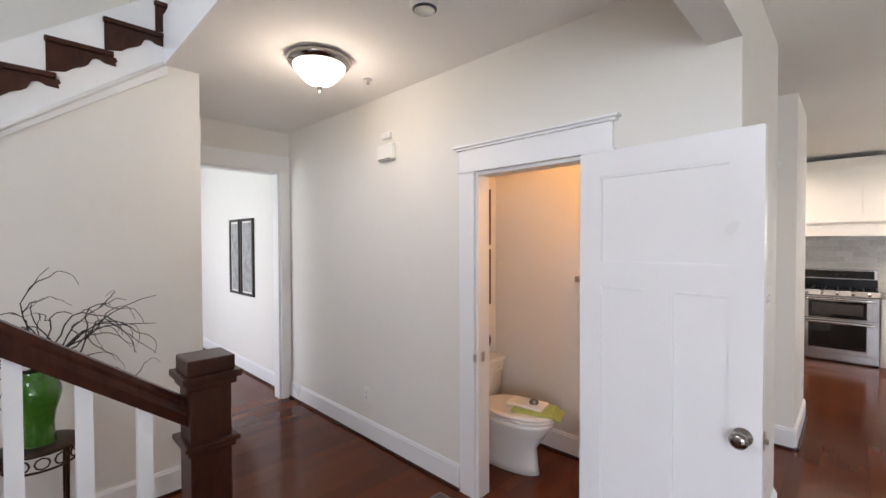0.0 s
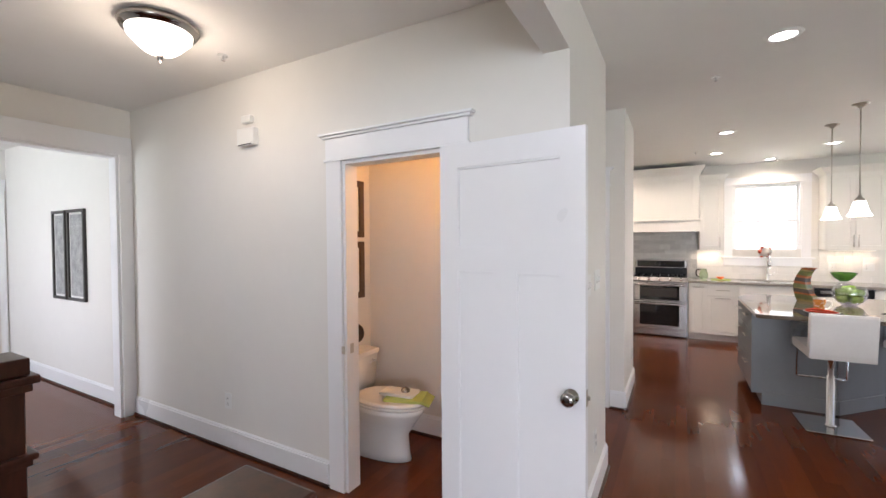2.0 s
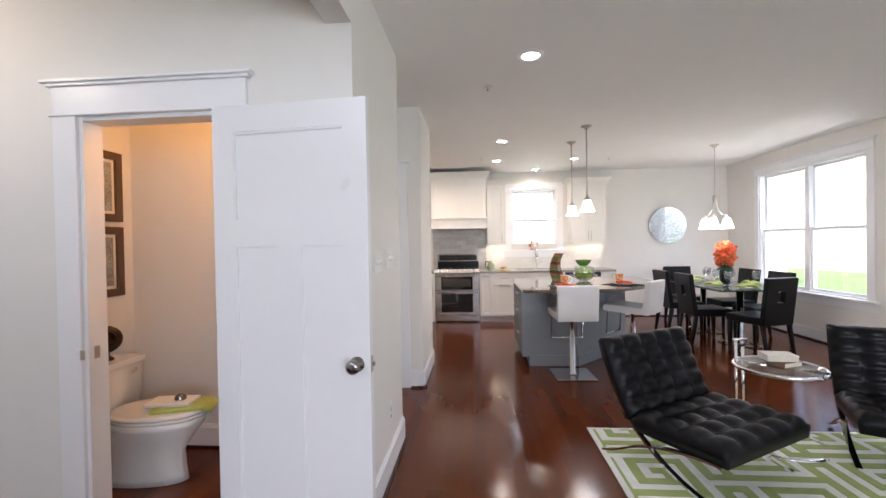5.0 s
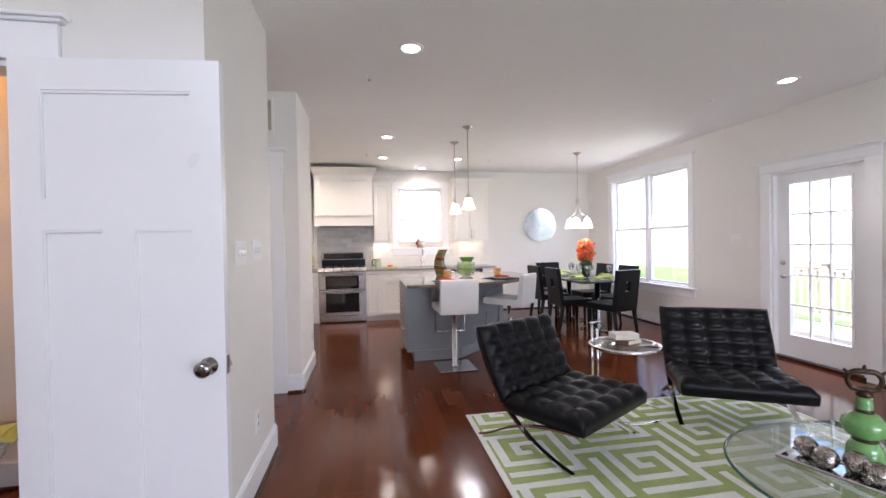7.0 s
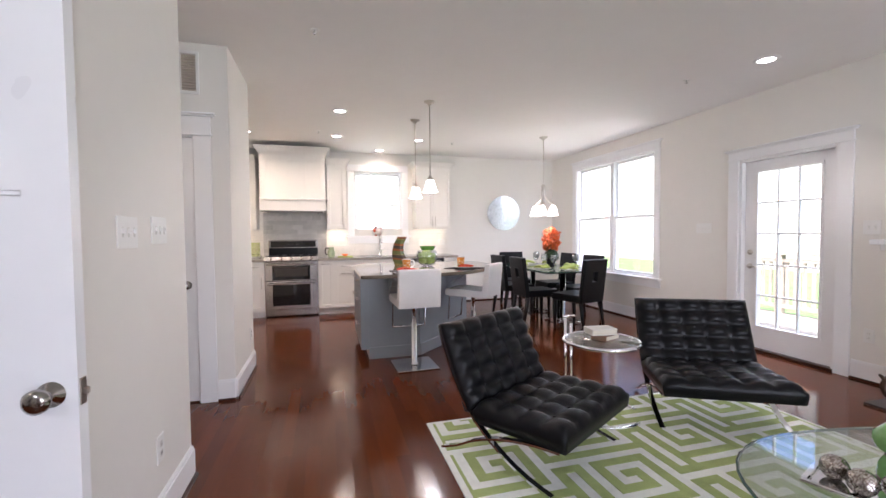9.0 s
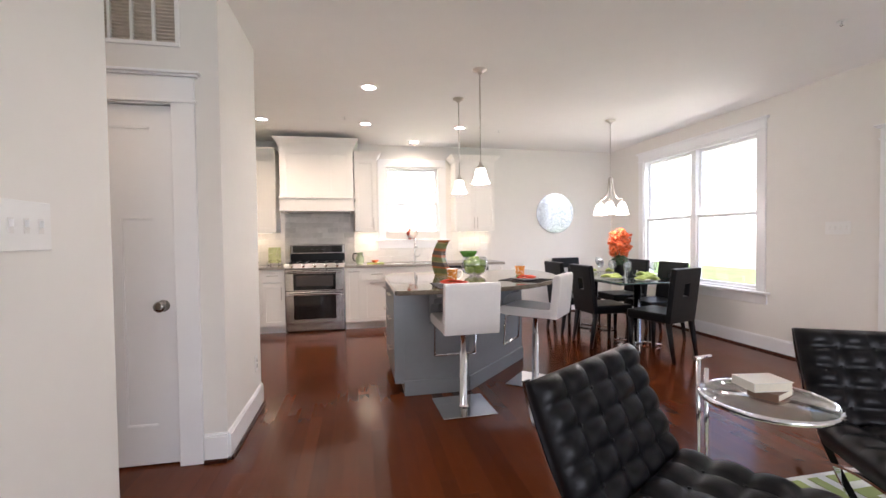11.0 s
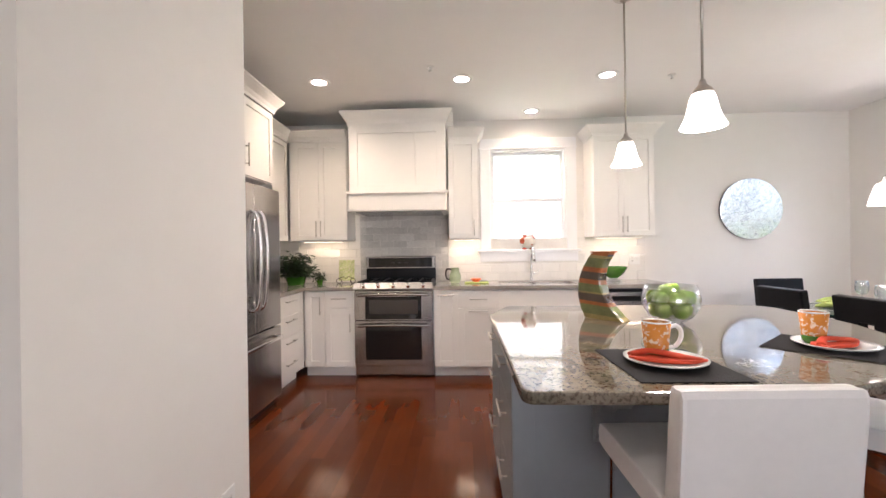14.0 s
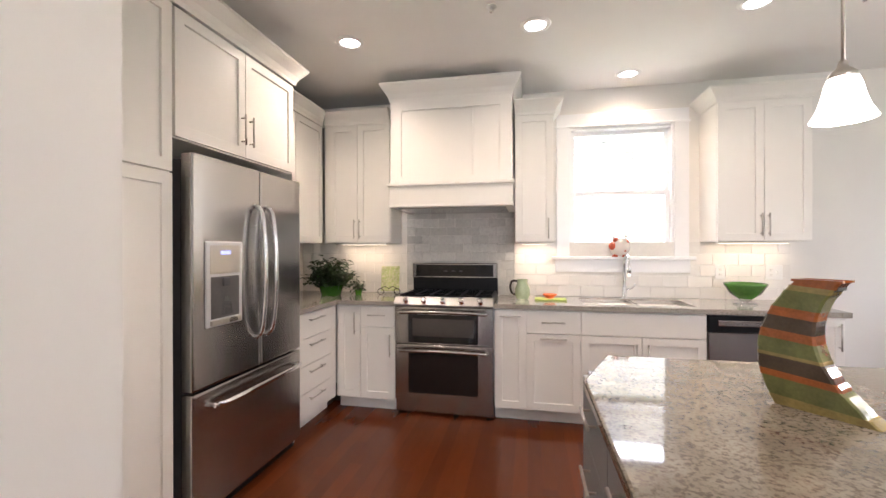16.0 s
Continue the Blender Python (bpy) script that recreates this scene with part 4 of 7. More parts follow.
fr = thing("fridge", "stainless steel french-door fridge with a water dispenser", "fridge")
FX, F0, F1 = -0.79, 5.832, 6.758
SILVERTRIM = material("silver_trim", (0.66, 0.66, 0.67), 0.3, 0.4, var=0.04)
RECESSPLATE = material("dispenser_dark_plate", (0.075, 0.07, 0.068), 0.3, var=0.25, scale=9)
part("body", B(-1.40, F0, 0.03, FX, F1, 1.745), DARKGREY, fr)
part("foot_grille", B(FX - 0.03, F0 + 0.01, 0.0, FX + 0.02, F1 - 0.01, 0.055), BLACK, fr)
FD = FX + 0.065
doors = {}
for nm, a, b, z0, z1 in (("left_door", F0, 6.326, 0.66, 1.775), ("right_door", 6.332, F1, 0.66, 1.775), ("freezer_drawer", F0, F1, 0.06, 0.648)):
    doors[nm] = part(nm, B(FX, a, z0, FD, b, z1, 0.012, seg=3), STEEL, fr)
for nm, y in (("left_door", 6.285), ("right_door", 6.385)):
    s = 1 if y > 6.33 else -1
    part("handle", T(smooth_path([(FD - 0.002, y, 0.83), (FD + 0.04, y, 0.87), (FD + 0.062, y, 1.05), (FD + 0.066, y, 1.2), (FD + 0.062, y, 1.36), (FD + 0.04, y, 1.53), (FD - 0.002, y, 1.57)], 5), 0.014, 10), CHROME, doors[nm], "curved vertical steel handle")
part("handle", T(smooth_path([(FD - 0.002, F0 + 0.12, 0.565), (FD + 0.045, F0 + 0.15, 0.57), (FD + 0.06, 6.28, 0.575), (FD + 0.045, F1 - 0.10, 0.57), (FD - 0.002, F1 - 0.07, 0.565)], 5), 0.014, 10), CHROME, doors["freezer_drawer"], "curved horizontal steel handle")
dp = part("dispenser", B(FD - 0.002, 5.905, 0.945, FD + 0.010, 6.165, 1.365, 0.006), SILVERTRIM, doors["left_door"], "water and ice dispenser with a blue display")
# flat dark plate stands for the hollow, its shade put into the colour
bm = bmesh.new()
box(bm, FD + 0.0095, 5.935, 0.985, FD + 0.0112, 6.135, 1.19)
part("recess_plate", bm, RECESSPLATE, dp)
part("paddle", R([(6.0, 1.0), (6.075, 1.0), (6.055, 1.09), (6.02, 1.09)], FD + 0.011, FD + 0.022, 'x'), GLASSWARE, dp, "clear dispenser paddle")
part("control_plate", B(FD + 0.0095, 5.93, 1.205, FD + 0.012, 6.14, 1.345, 0.001), NICKEL, dp)
part("display", B(FD + 0.0118, 6.0, 1.30, FD + 0.0130, 6.07, 1.318), BLUEGLOW, dp)
part("tray", B(FD + 0.004, 5.93, 0.955, FD + 0.022, 6.14, 0.978, 0.003), NICKEL, dp)
part("spigot", B(FD + 0.010, 6.01, 1.14, FD + 0.020, 6.06, 1.185, 0.004), DARKGREY, dp)

# island
isl = thing("kitchen_island", "grey painted kitchen island with an angled seating side", "kitchen island")
part("body", R([(1.005, 4.82), (1.575, 4.82), (2.36, 5.605), (2.36, 5.83), (1.005, 5.83)], 0.10, 0.868), ISLAND, isl)
part("plinth", R([(1.065, 4.83), (1.57, 4.83), (2.35, 5.61), (2.35, 5.80), (1.065, 5.80)], 0.0, 0.10), ISLAND, isl)
part("front_panel", B(1.065, 4.802, 0.0, 1.585, 4.82, 0.868, 0.001), ISLAND, isl)
part("front_panel_return", B(0.985, 4.802, 0.10, 1.065, 4.82, 0.868, 0.001), ISLAND, isl)
part("front_skirting", B(1.062, 4.79, 0.0, 1.592, 4.802, 0.12, 0.002), ISLAND, isl)
a = part("angled_panel", B(0, -0.018, 0.0, 1.11, 0, 0.868, 0.001), ISLAND, isl)
a.matrix_basis = pose(1.583, 4.812, 0, 0, 0, 45)
a = part("angled_skirting", B(0, -0.032, 0.0, 1.115, -0.018, 0.12, 0.002), ISLAND, isl)
a.matrix_basis = pose(1.583, 4.812, 0, 0, 0, 45)
for k in range(2):
    y0, y1 = 4.835 + k * 0.49, 4.835 + (k + 1) * 0.49
    zs = [0.11, 0.40, 0.66, 0.86]
    for z0, z1 in zip(zs, zs[1:]):
        dr_ = part("drawer", B(0.985, y0 + 0.003, z0 + 0.002, 1.005, y1 - 0.003, z1 - 0.002, 0.0015), ISLAND, isl)
        bm = bmesh.new()
        yc, zc = (y0 + y1) / 2, z1 - 0.07
        tube(bm, [(0.957, yc - 0.09, zc), (0.957, yc + 0.09, zc)], 0.0055, 8)
        for s in (-0.065, 0.065):
            tube(bm, [(0.986, yc + s, zc), (0.957, yc + s, zc)], 0.0045, 6)
        part("handle", bm, NICKEL, dr_, "brushed nickel bar handle")
for x, y, rz in ((1.30, 4.802, 0), (2.02, 5.237, 45)):
    br = part("corbel", R([(0, 0.865), (-0.33, 0.865), (-0.33, 0.835), (-0.25, 0.81), (-0.20, 0.765), (-0.12, 0.75), (-0.06, 0.70), (-0.035, 0.60), (0, 0.57)], -0.03, 0.03, 'x', 0.003), ISLAND, isl, "scrolled dark grey bracket")
    br.matrix_basis = pose(x, y, 0, 0, 0, rz)
top = [(0.985, 4.348)]
n = 22
for k in range(n + 1):
    a = -math.pi / 2 + math.pi / 2 * k / n
    top.append((1.52 + 1.10 * math.cos(a), 5.55 + 1.20 * math.sin(a)))
top += [(2.62, 5.80), (2.57, 5.91), (2.45, 5.945), (1.09, 5.945), (0.96, 5.60), (0.96, 4.40)]
mid = [(0.962, 4.378), (0.969, 4.360)]
it = whole("island_worktop", R(top + mid, 0.869, CT - 0.002, bevel=0.008), GRANITE, "polished beige and grey speckled granite island top", "worktop")

# backsplash tiles laid on the kitchen wall
KWALL = bpy.data.objects["wall_kitchen"]


def tile_field(x0, x1, z0, z1, w, h, mat, name, skip=()):
    me_cache = {}
    row = 0
    z = z0
    while z < z1 - 0.01:
        zt = min(z + h, z1)
        x = x0 - (w / 2 if row % 2 else 0)
        while x < x1 - 0.005:
            a, b = max(x, x0), min(x + w, x1)
            x += w
            if b - a < 0.012 or any(s[0] < (a + b) / 2 < s[1] and s[2] < (z + zt) / 2 < s[3] for s in skip):
                continue
            key = (round(b - a, 3), round(zt - z, 3))
            if key not in me_cache:
                bm = bmesh.new()
                box(bm, 0.0012, -0.008, 0.0012, b - a - 0.0012, 0, zt - z - 0.0012)
                for v in bm.verts:
                    if v.co.y < -0.004:
                        v.co.x += 0.0015 if v.co.x < (b - a) / 2 else -0.0015
                        v.co.z += 0.0015 if v.co.z < (zt - z) / 2 else -0.0015
                me = bpy.data.meshes.new(name)
                bm.to_mesh(me)
                bm.free()
                me.materials.append(mat)
                me_cache[key] = me
            ob = new(name, me_cache[key])
            ob.location = (a, BACK - 0.001, z)
            ob.parent = KWALL
        z += h
        row += 1


part("backsplash_bed", B(-1.437, BACK - 0.003, CT, 2.84, BACK - 0.0005, 1.378), GROUT, KWALL)
part("backsplash_bed", B(-0.40, BACK - 0.0032, 1.378, 0.68, BACK - 0.0005, 1.66), GROUT, KWALL)
tile_field(-0.35, 0.66, CT, 1.655, 0.155, 0.0775, MARBLE, "marble_tile")
tile_field(-1.437, -0.35, CT, 1.375, 0.19, 0.094, TILE, "tile")
tile_field(0.66, 2.84, CT, 1.375, 0.19, 0.094, TILE, "tile", skip=((1.01, 2.14, 1.11, 2.6),))

# ---- seats and tables ----
def tufted(w, d, t, nx, ny, puff=0.026):
    """A buttoned cushion, w by d, t thick, lying centred on the origin with its top up."""
    bm = bmesh.new()
    k = 6
    NX, NY = nx * k, ny * k
    grid = []
    for j in range(NY + 1):
        row = []
        for i in range(NX + 1):
            u, v = i / NX, j / NY
            cu, cv = (i % k) / k, (j % k) / k
            h = max(0.0, math.sin(math.pi * cu) * math.sin(math.pi * cv)) ** 0.68 * puff
            e = min(u * w, (1 - u) * w, v * d, (1 - v) * d)
            drop = 0.02 * (1 - min(1, e / 0.03)) ** 2
            row.append(bm.verts.new(((u - 0.5) * w, (v - 0.5) * d, t / 2 + h - puff * 0.5 - drop)))
        grid.append(row)
    for j in range(NY):
        for i in range(NX):
            bm.faces.new((grid[j][i], grid[j][i + 1], grid[j + 1][i + 1], grid[j + 1][i])).smooth = True
    rim = grid[0] + [r[-1] for r in grid[1:]] + grid[-1][::-1][1:] + [r[0] for r in grid[1:-1]][::-1]
    mid = [bm.verts.new((v.co.x * 1.012, v.co.y * 1.012, 0)) for v in rim]
    low = [bm.verts.new((v.co.x * 0.99, v.co.y * 0.99, -t / 2)) for v in rim]
    n = len(rim)
    for a, b in ((rim, mid), (mid, low)):
        for i in range(n):
            bm.faces.new((a[i], b[i], b[(i + 1) % n], a[(i + 1) % n])).smooth = True
    bm.faces.new(low)
    for j in range(1, ny):
        for i in range(1, nx):
            ball(bm, ((i / nx - 0.5) * w, (j / ny - 0.5) * d, t / 2 - puff * 0.5 + 0.002), 0.009, 8, 0.5)
    bmesh.ops.recalc_face_normals(bm, faces=bm.faces)
    return bm


def flat_bar(pts, w=0.034, t=0.011):
    """A flat steel bar in the y-z plane along points."""
    bm = bmesh.new()
    pts = [Vector(p) for p in pts]
    rings = []
    for i, p in enumerate(pts):
        d = (pts[min(i + 1, len(pts) - 1)] - pts[max(i - 1, 0)]).normalized()
        nrm = d.cross(Vector((1, 0, 0)))
        rings.append([bm.verts.new(p + Vector((sx * w / 2, 0, 0)) + nrm * sn * t / 2) for sx, sn in ((-1, -1), (1, -1), (1, 1), (-1, 1))])
    for a, b in zip(rings, rings[1:]):
        for k in range(4):
            bm.faces.new((a[k], a[(k + 1) % 4], b[(k + 1) % 4], b[k]))
    bm.faces.new(rings[0][::-1])
    bm.faces.new(rings[-1])
    bmesh.ops.recalc_face_normals(bm, faces=bm.faces)
    return bm


def lounge_chair(x, y, rz):
    c = thing("lounge_chair", "black buttoned leather lounge chair on crossed chrome legs", "lounge chair", x, y, 0.011, rz, group="lounge chairs")
    W = 0.745
    for sx in (-1, 1):
        X = sx * W / 2
        part("back_leg", flat_bar(smooth_path([(X, 0.415, 0.735), (X, 0.375, 0.60), (X, 0.285, 0.41), (X, 0.15, 0.245), (X, -0.03, 0.115), (X, -0.18, 0.045), (X, -0.324, 0.006)], 6), 0.032, 0.012), CHROME, c)
        part("seat_leg", flat_bar(smooth_path([(X, -0.37, 0.238), (X, -0.20, 0.225), (X, -0.01, 0.185), (X, 0.15, 0.125), (X, 0.28, 0.055), (X, 0.398, 0.006)], 6), 0.032, 0.012), CHROME, c)
    for yy, zz in ((0.40, 0.69), (0.165, 0.245), (-0.33, 0.235)):
        part("cross_bar", T([(-W / 2, yy, zz), (W / 2, yy, zz)], 0.009, 8), CHROME, c)
    s = part("seat_cushion", tufted(0.775, 0.555, 0.110, 5, 4, 0.030), LEATHER, c)
    s.matrix_basis = pose(0, -0.120, 0.288, -1.5)
    b = part("back_cushion", tufted(0.775, 0.50, 0.085, 5, 5, 0.030), LEATHER, c)
    b.matrix_basis = pose(0, 0.282, 0.512, 65)
    for k in range(6):
        part("strap", B(-W / 2, -0.018, -0.003, W / 2, 0.018, 0.003), LEATHER, c, "black leather strap behind the cushion").matrix_basis = pose(0, 0.262 + 0.030 * k, 0.375 + 0.062 * k, 65)
    return c


lounge_chair(1.835, 2.711, 30.5)
lounge_chair(3.204, 2.787, -28.0)

# rug
RX0, RX1, RY0, RY1 = 1.287, 3.74, 0.10, 3.20
rug = thing("rug", "cream rug with a lime green maze pattern", "rug")
part("ground_weave", B(RX0, RY0, 0.0, RX1, RY1, 0.009, 0.003), RUGCREAM, rug)
# one turn of the maze: a square spiral and the stepped bands beside it, 1 green
KEY = ("00000000101", "01111110101", "01000010101", "01011010101", "01001010111", "01111010000", "00000010111", "11111110101", "00000000101", "11111111101")


def maze():
    s = 0.0575
    bm = bmesh.new()
    for col in range(-3, 5):
        for i in range(11):
            for j in range(-30, 60):
                if KEY[(j + 5 * (col % 2)) % 10][i] == "1":
                    x, y = 2.028 + (col * 11 + i - 1) * s, 2.47 - (j - 1) * s
                    if RX0 - s < x < RX1 and RY0 < y < RY1 + s:
                        bm.faces.new([bm.verts.new((p, q, 0.0125)) for p, q in ((x, y - s), (x + s, y - s), (x + s, y), (x, y))])
    bmesh.ops.remove_doubles(bm, verts=bm.verts, dist=0.0005)
    for co, no in (((RX0 + 0.035, 0, 0), (-1, 0, 0)), ((RX1 - 0.035, 0, 0), (1, 0, 0)), ((0, RY0 + 0.035, 0), (0, -1, 0)), ((0, RY1 - 0.035, 0), (0, 1, 0))):
        bmesh.ops.bisect_plane(bm, geom=bm.verts[:] + bm.edges[:] + bm.faces[:], plane_co=co, plane_no=no, clear_outer=True)
    r = bmesh.ops.extrude_face_region(bm, geom=bm.faces[:])
    for v in r["geom"]:
        if isinstance(v, bmesh.types.BMVert):
            v.co.z = 0.0085
    bmesh.ops.recalc_face_normals(bm, faces=bm.faces)
    return bm


part("maze_pattern", maze(), RUGGREEN, rug, "raised lime green wool maze")

# round adjustable side table with a side stem
st = thing("side_table", "round glass side table with a chrome side stem", "side table", 2.505, 3.005, 0.0)
RT = 0.255


def ring_path(r, z, n=40, a0=0.0, a1=2 * math.pi):
    return [(r * math.cos(a0 + (a1 - a0) * k / n), r * math.sin(a0 + (a1 - a0) * k / n), z) for k in range(n + 1)]


part("rim", T(ring_path(RT, 0.52), 0.0125, 10), CHROME, st)
p = part("glass_top", L([(0, 0), (RT - 0.010, 0), (RT - 0.010, 0.006), (0, 0.006)], 40, (0, 0, 0.522)), TABLEGLASS, st)
p.visible_shadow = False
part("floor_ring", T(ring_path(RT, 0.013, 34, math.radians(-10), math.radians(300)), 0.0125, 10), CHROME, st)
sx, sy = -0.115, 0.235
for dx in (-0.024, 0.024):
    part("stem", T([(sx + dx, sy, 0.013), (sx + dx, sy, 0.60 if dx > 0 else 0.655)], 0.010, 10), CHROME, st)
part("grip", T([(sx - 0.055, sy - 0.01, 0.655), (sx + 0.055, sy + 0.01, 0.655)], 0.010, 10), CHROME, st)
for w, d, h, z, rz, x, y, cover_mat, label in ((0.16, 0.12, 0.034, 0.529, 20, 0.045, 0.02, BOOKBROWN, "closed brown hardback book on the glass table"), (0.185, 0.135, 0.040, 0.5635, -8, 0.02, 0.04, BOOKCOVER, "closed cream hardback book on another book")):
    bk = thing("book", label, "book", 2.505 + x, 3.005 + y, z, rz, group="books on the side table")
    part("pages", B(-w / 2 + 0.004, -d / 2 + 0.004, 0.003, w / 2 - 0.004, d / 2 - 0.004, h - 0.003), PAPER, bk)
    part("cover", box(box(B(-w / 2, -d / 2, 0, w / 2, d / 2, 0.003), -w / 2, -d / 2, h - 0.003, w / 2, d / 2, h), -w / 2, -d / 2, 0.003, -w / 2 + 0.004, d / 2, h - 0.003), cover_mat, bk)

# sculptural coffee table
ct = thing("coffee_table", "rounded glass coffee table on dark wooden legs", "coffee table", 2.62, 1.12, 0.0, 0)
outline = []
for k in range(60):
    a = 2 * math.pi * k / 60
    r = 0.70 + 0.055 * math.cos(3 * (a - math.radians(140)))
    outline.append((r * math.cos(a), r * math.sin(a)))
p = part("glass_top", R(outline, 0.418, 0.434, bevel=0.004), TABLEGLASS, ct)
p.visible_shadow = False
part("glass_edge", T([(a * 1.0005, b * 1.0005, 0.426) for a, b in outline + outline[:1]], 0.006, 6), GLASSEDGE, ct)
for rz in (205, 25):
    lg = part("leg", R([(q.x, q.y) for q in smooth_path([(0.05, 0.0, 0), (0.42, 0.0, 0), (0.44, 0.05, 0), (0.30, 0.10, 0), (0.20, 0.20, 0), (0.16, 0.34, 0), (0.13, 0.405, 0), (0.06, 0.405, 0), (0.05, 0.30, 0), (0.0, 0.12, 0), (0.0, 0.03, 0)], 4)], -0.045, 0.045, 'y', 0.012), DARKWOOD, ct, "curved dark wooden leg")
    lg.matrix_basis = pose(0, 0, 0.0125, 0, 0, rz)

jug = thing("lamp_bottle", "green glazed bottle with dark bronze bands and crest", "ornament", 2.475, 1.40, 0.434)
part("foot", L([(0, 0), (0.082, 0), (0.084, 0.012), (0.07, 0.02), (0, 0.02)], 28), BRONZE, jug)
part("base_glaze", L([(0.07, 0.018), (0.082, 0.03), (0.076, 0.075), (0.058, 0.105), (0.05, 0.11), (0, 0.11)], 28), JADE, jug)
part("waist_band", L([(0.05, 0.105), (0.056, 0.112), (0.05, 0.122), (0, 0.124)], 28), BRONZE, jug)
part("belly", L([(0.045, 0.12), (0.085, 0.14), (0.100, 0.172), (0.096, 0.20), (0.06, 0.232), (0.036, 0.242), (0, 0.244)], 28), JADE, jug)
part("neck_band", L([(0.036, 0.238), (0.042, 0.246), (0.034, 0.256), (0, 0.258)], 28), BRONZE, jug)
part("neck", L([(0.034, 0.25), (0.036, 0.28), (0.030, 0.315), (0, 0.318)], 28), JADE, jug)
bm = bmesh.new()
lathe(bm, [(0.030, 0.312), (0.038, 0.318), (0.030, 0.335), (0.018, 0.345), (0, 0.346)], 20)
for s in (-1, 1):
    tube(bm, smooth_path([(0.0, 0, 0.345), (s * 0.05, 0, 0.35), (s * 0.072, 0, 0.39), (s * 0.05, 0, 0.425), (0, 0, 0.43)], 4), 0.013, 8)
    tube(bm, [(s * 0.06, 0, 0.41), (s * 0.088, 0, 0.435)], 0.012, 8, taper=0.4)
tube(bm, [(0, 0, 0.425), (0, 0, 0.46)], 0.014, 8, taper=0.4)
part("crest", bm, BRONZE, jug, "openwork dark bronze crest").matrix_basis = pose(0, 0, 0, 0, 0, -35)
jug.scale = (0.72, 0.72, 0.84)
tr = thing("tray", "long silver tray on the glass table", "tray", 2.335, 1.335, 0.434, -70)
part("dish", box(box(box(B(-0.20, -0.075, 0, 0.20, 0.075, 0.006, 0.002), -0.215, -0.09, 0.006, 0.215, -0.075, 0.018, 0.002), -0.215, 0.075, 0.006, 0.215, 0.09, 0.018, 0.002), -0.215, -0.075, 0.006, -0.20, 0.075, 0.018), CHROME, tr)
SILVERBALL = material("crackled_silver", (0.64, 0.60, 0.56), 0.22, 1.0, var=0.5, scale=26, bump=0.9, bscale=70, color2=(0.16, 0.12, 0.10), mix=(0.45, 0.55))
for k, (u, v) in enumerate(((-0.15, 0.02), (-0.075, -0.025), (0.0, 0.02), (0.07, -0.02), (0.145, 0.005))):
    q = pose(2.335, 1.335, 0.434, 0, 0, -70) @ Vector((u, v, 0.046))
    whole("decorative_ball", ball(bmesh.new(), q, 0.041, 18), SILVERBALL, "crackled silver glass ball on the tray", "ornament", group="silver balls")


# ---- bar stools ----
def bar_stool(x, y, rz, label):
    c = thing("bar_stool", label, "bar stool", x, y, 0, rz, group="bar stools")
    part("base_plate", B(-0.20, -0.20, 0, 0.20, 0.20, 0.012, 0.003), CHROME, c)
    part("column", L([(0, 0.012), (0.045, 0.012), (0.04, 0.02), (0.030, 0.03), (0.030, 0.42), (0.022, 0.425), (0.022, 0.60), (0, 0.60)], 20), CHROME, c)
    part("swivel_plate", B(-0.10, -0.10, 0.595, 0.10, 0.10, 0.61, 0.002), CHROME, c)
    bm = bmesh.new()
    prof = smooth_path([(-0.24, 0.60, 0), (0.20, 0.605, 0), (0.245, 0.63, 0), (0.245, 0.66, 0), (0.20, 0.682, 0), (-0.10, 0.672, 0), (-0.24, 0.675, 0)], 3)
    prism(bm, [(q.x, q.y) for q in prof], -0.195, 0.195, 'x', 0.008)
    part("seat", bm, WHITELEATHER, c)
    bm = bmesh.new()
    prof = smooth_path([(-0.245, 0.60, 0), (-0.19, 0.602, 0), (-0.185, 0.64, 0), (-0.205, 0.80, 0), (-0.222, 0.94, 0), (-0.25, 0.954, 0), (-0.278, 0.94, 0), (-0.268, 0.80, 0), (-0.252, 0.64, 0)], 3)
    prism(bm, [(q.x, q.y) for q in prof], -0.20, 0.20, 'x', 0.010)
    part("backrest", bm, WHITELEATHER, c)
    bm = bmesh.new()
    for X in (-0.165, 0.165):
        tube(bm, [(X, 0.16, 0.605), (X, 0.21, 0.59), (X, 0.225, 0.34)], 0.010, 8)
        tube(bm, [(X, 0.16, 0.606), (X, -0.10, 0.606)], 0.008, 8)
    tube(bm, [(-0.165, 0.225, 0.34), (0.165, 0.225, 0.34)], 0.010, 8)
    part("footrest", bm, CHROME, c)
    return c


bar_stool(1.468, 4.48, 2, "white leather bar stool with a square chrome base")
bar_stool(2.215, 4.865, 47, "white leather bar stool turned towards the angled counter")


# ---- dining set ----
def slot_panel(w, h, t, sw, z0, z1):
    """An upright padded panel with a square-cut slot through it."""
    bm = bmesh.new()
    xs, zs = [-w / 2, -sw / 2, sw / 2, w / 2], [0, z0, z1, h]
    for i in range(3):
        for j in range(3):
            if (i, j) != (1, 1):
                box(bm, xs[i], -t / 2, zs[j], xs[i + 1], t / 2, zs[j + 1])
    bmesh.ops.remove_doubles(bm, verts=bm.verts, dist=0.0004)
    seen = {}
    for f in list(bm.faces):
        seen.setdefault(tuple(round(c, 3) for c in f.calc_center_median()), []).append(f)
    bmesh.ops.delete(bm, geom=[f for fs in seen.values() if len(fs) > 1 for f in fs], context='FACES_ONLY')
    es = [e for e in bm.edges if len(e.link_faces) == 2 and e.calc_face_angle(0) > 1.0]
    bmesh.ops.bevel(bm, geom=es, offset=0.012, segments=3, affect='EDGES', profile=0.6)
    return bm


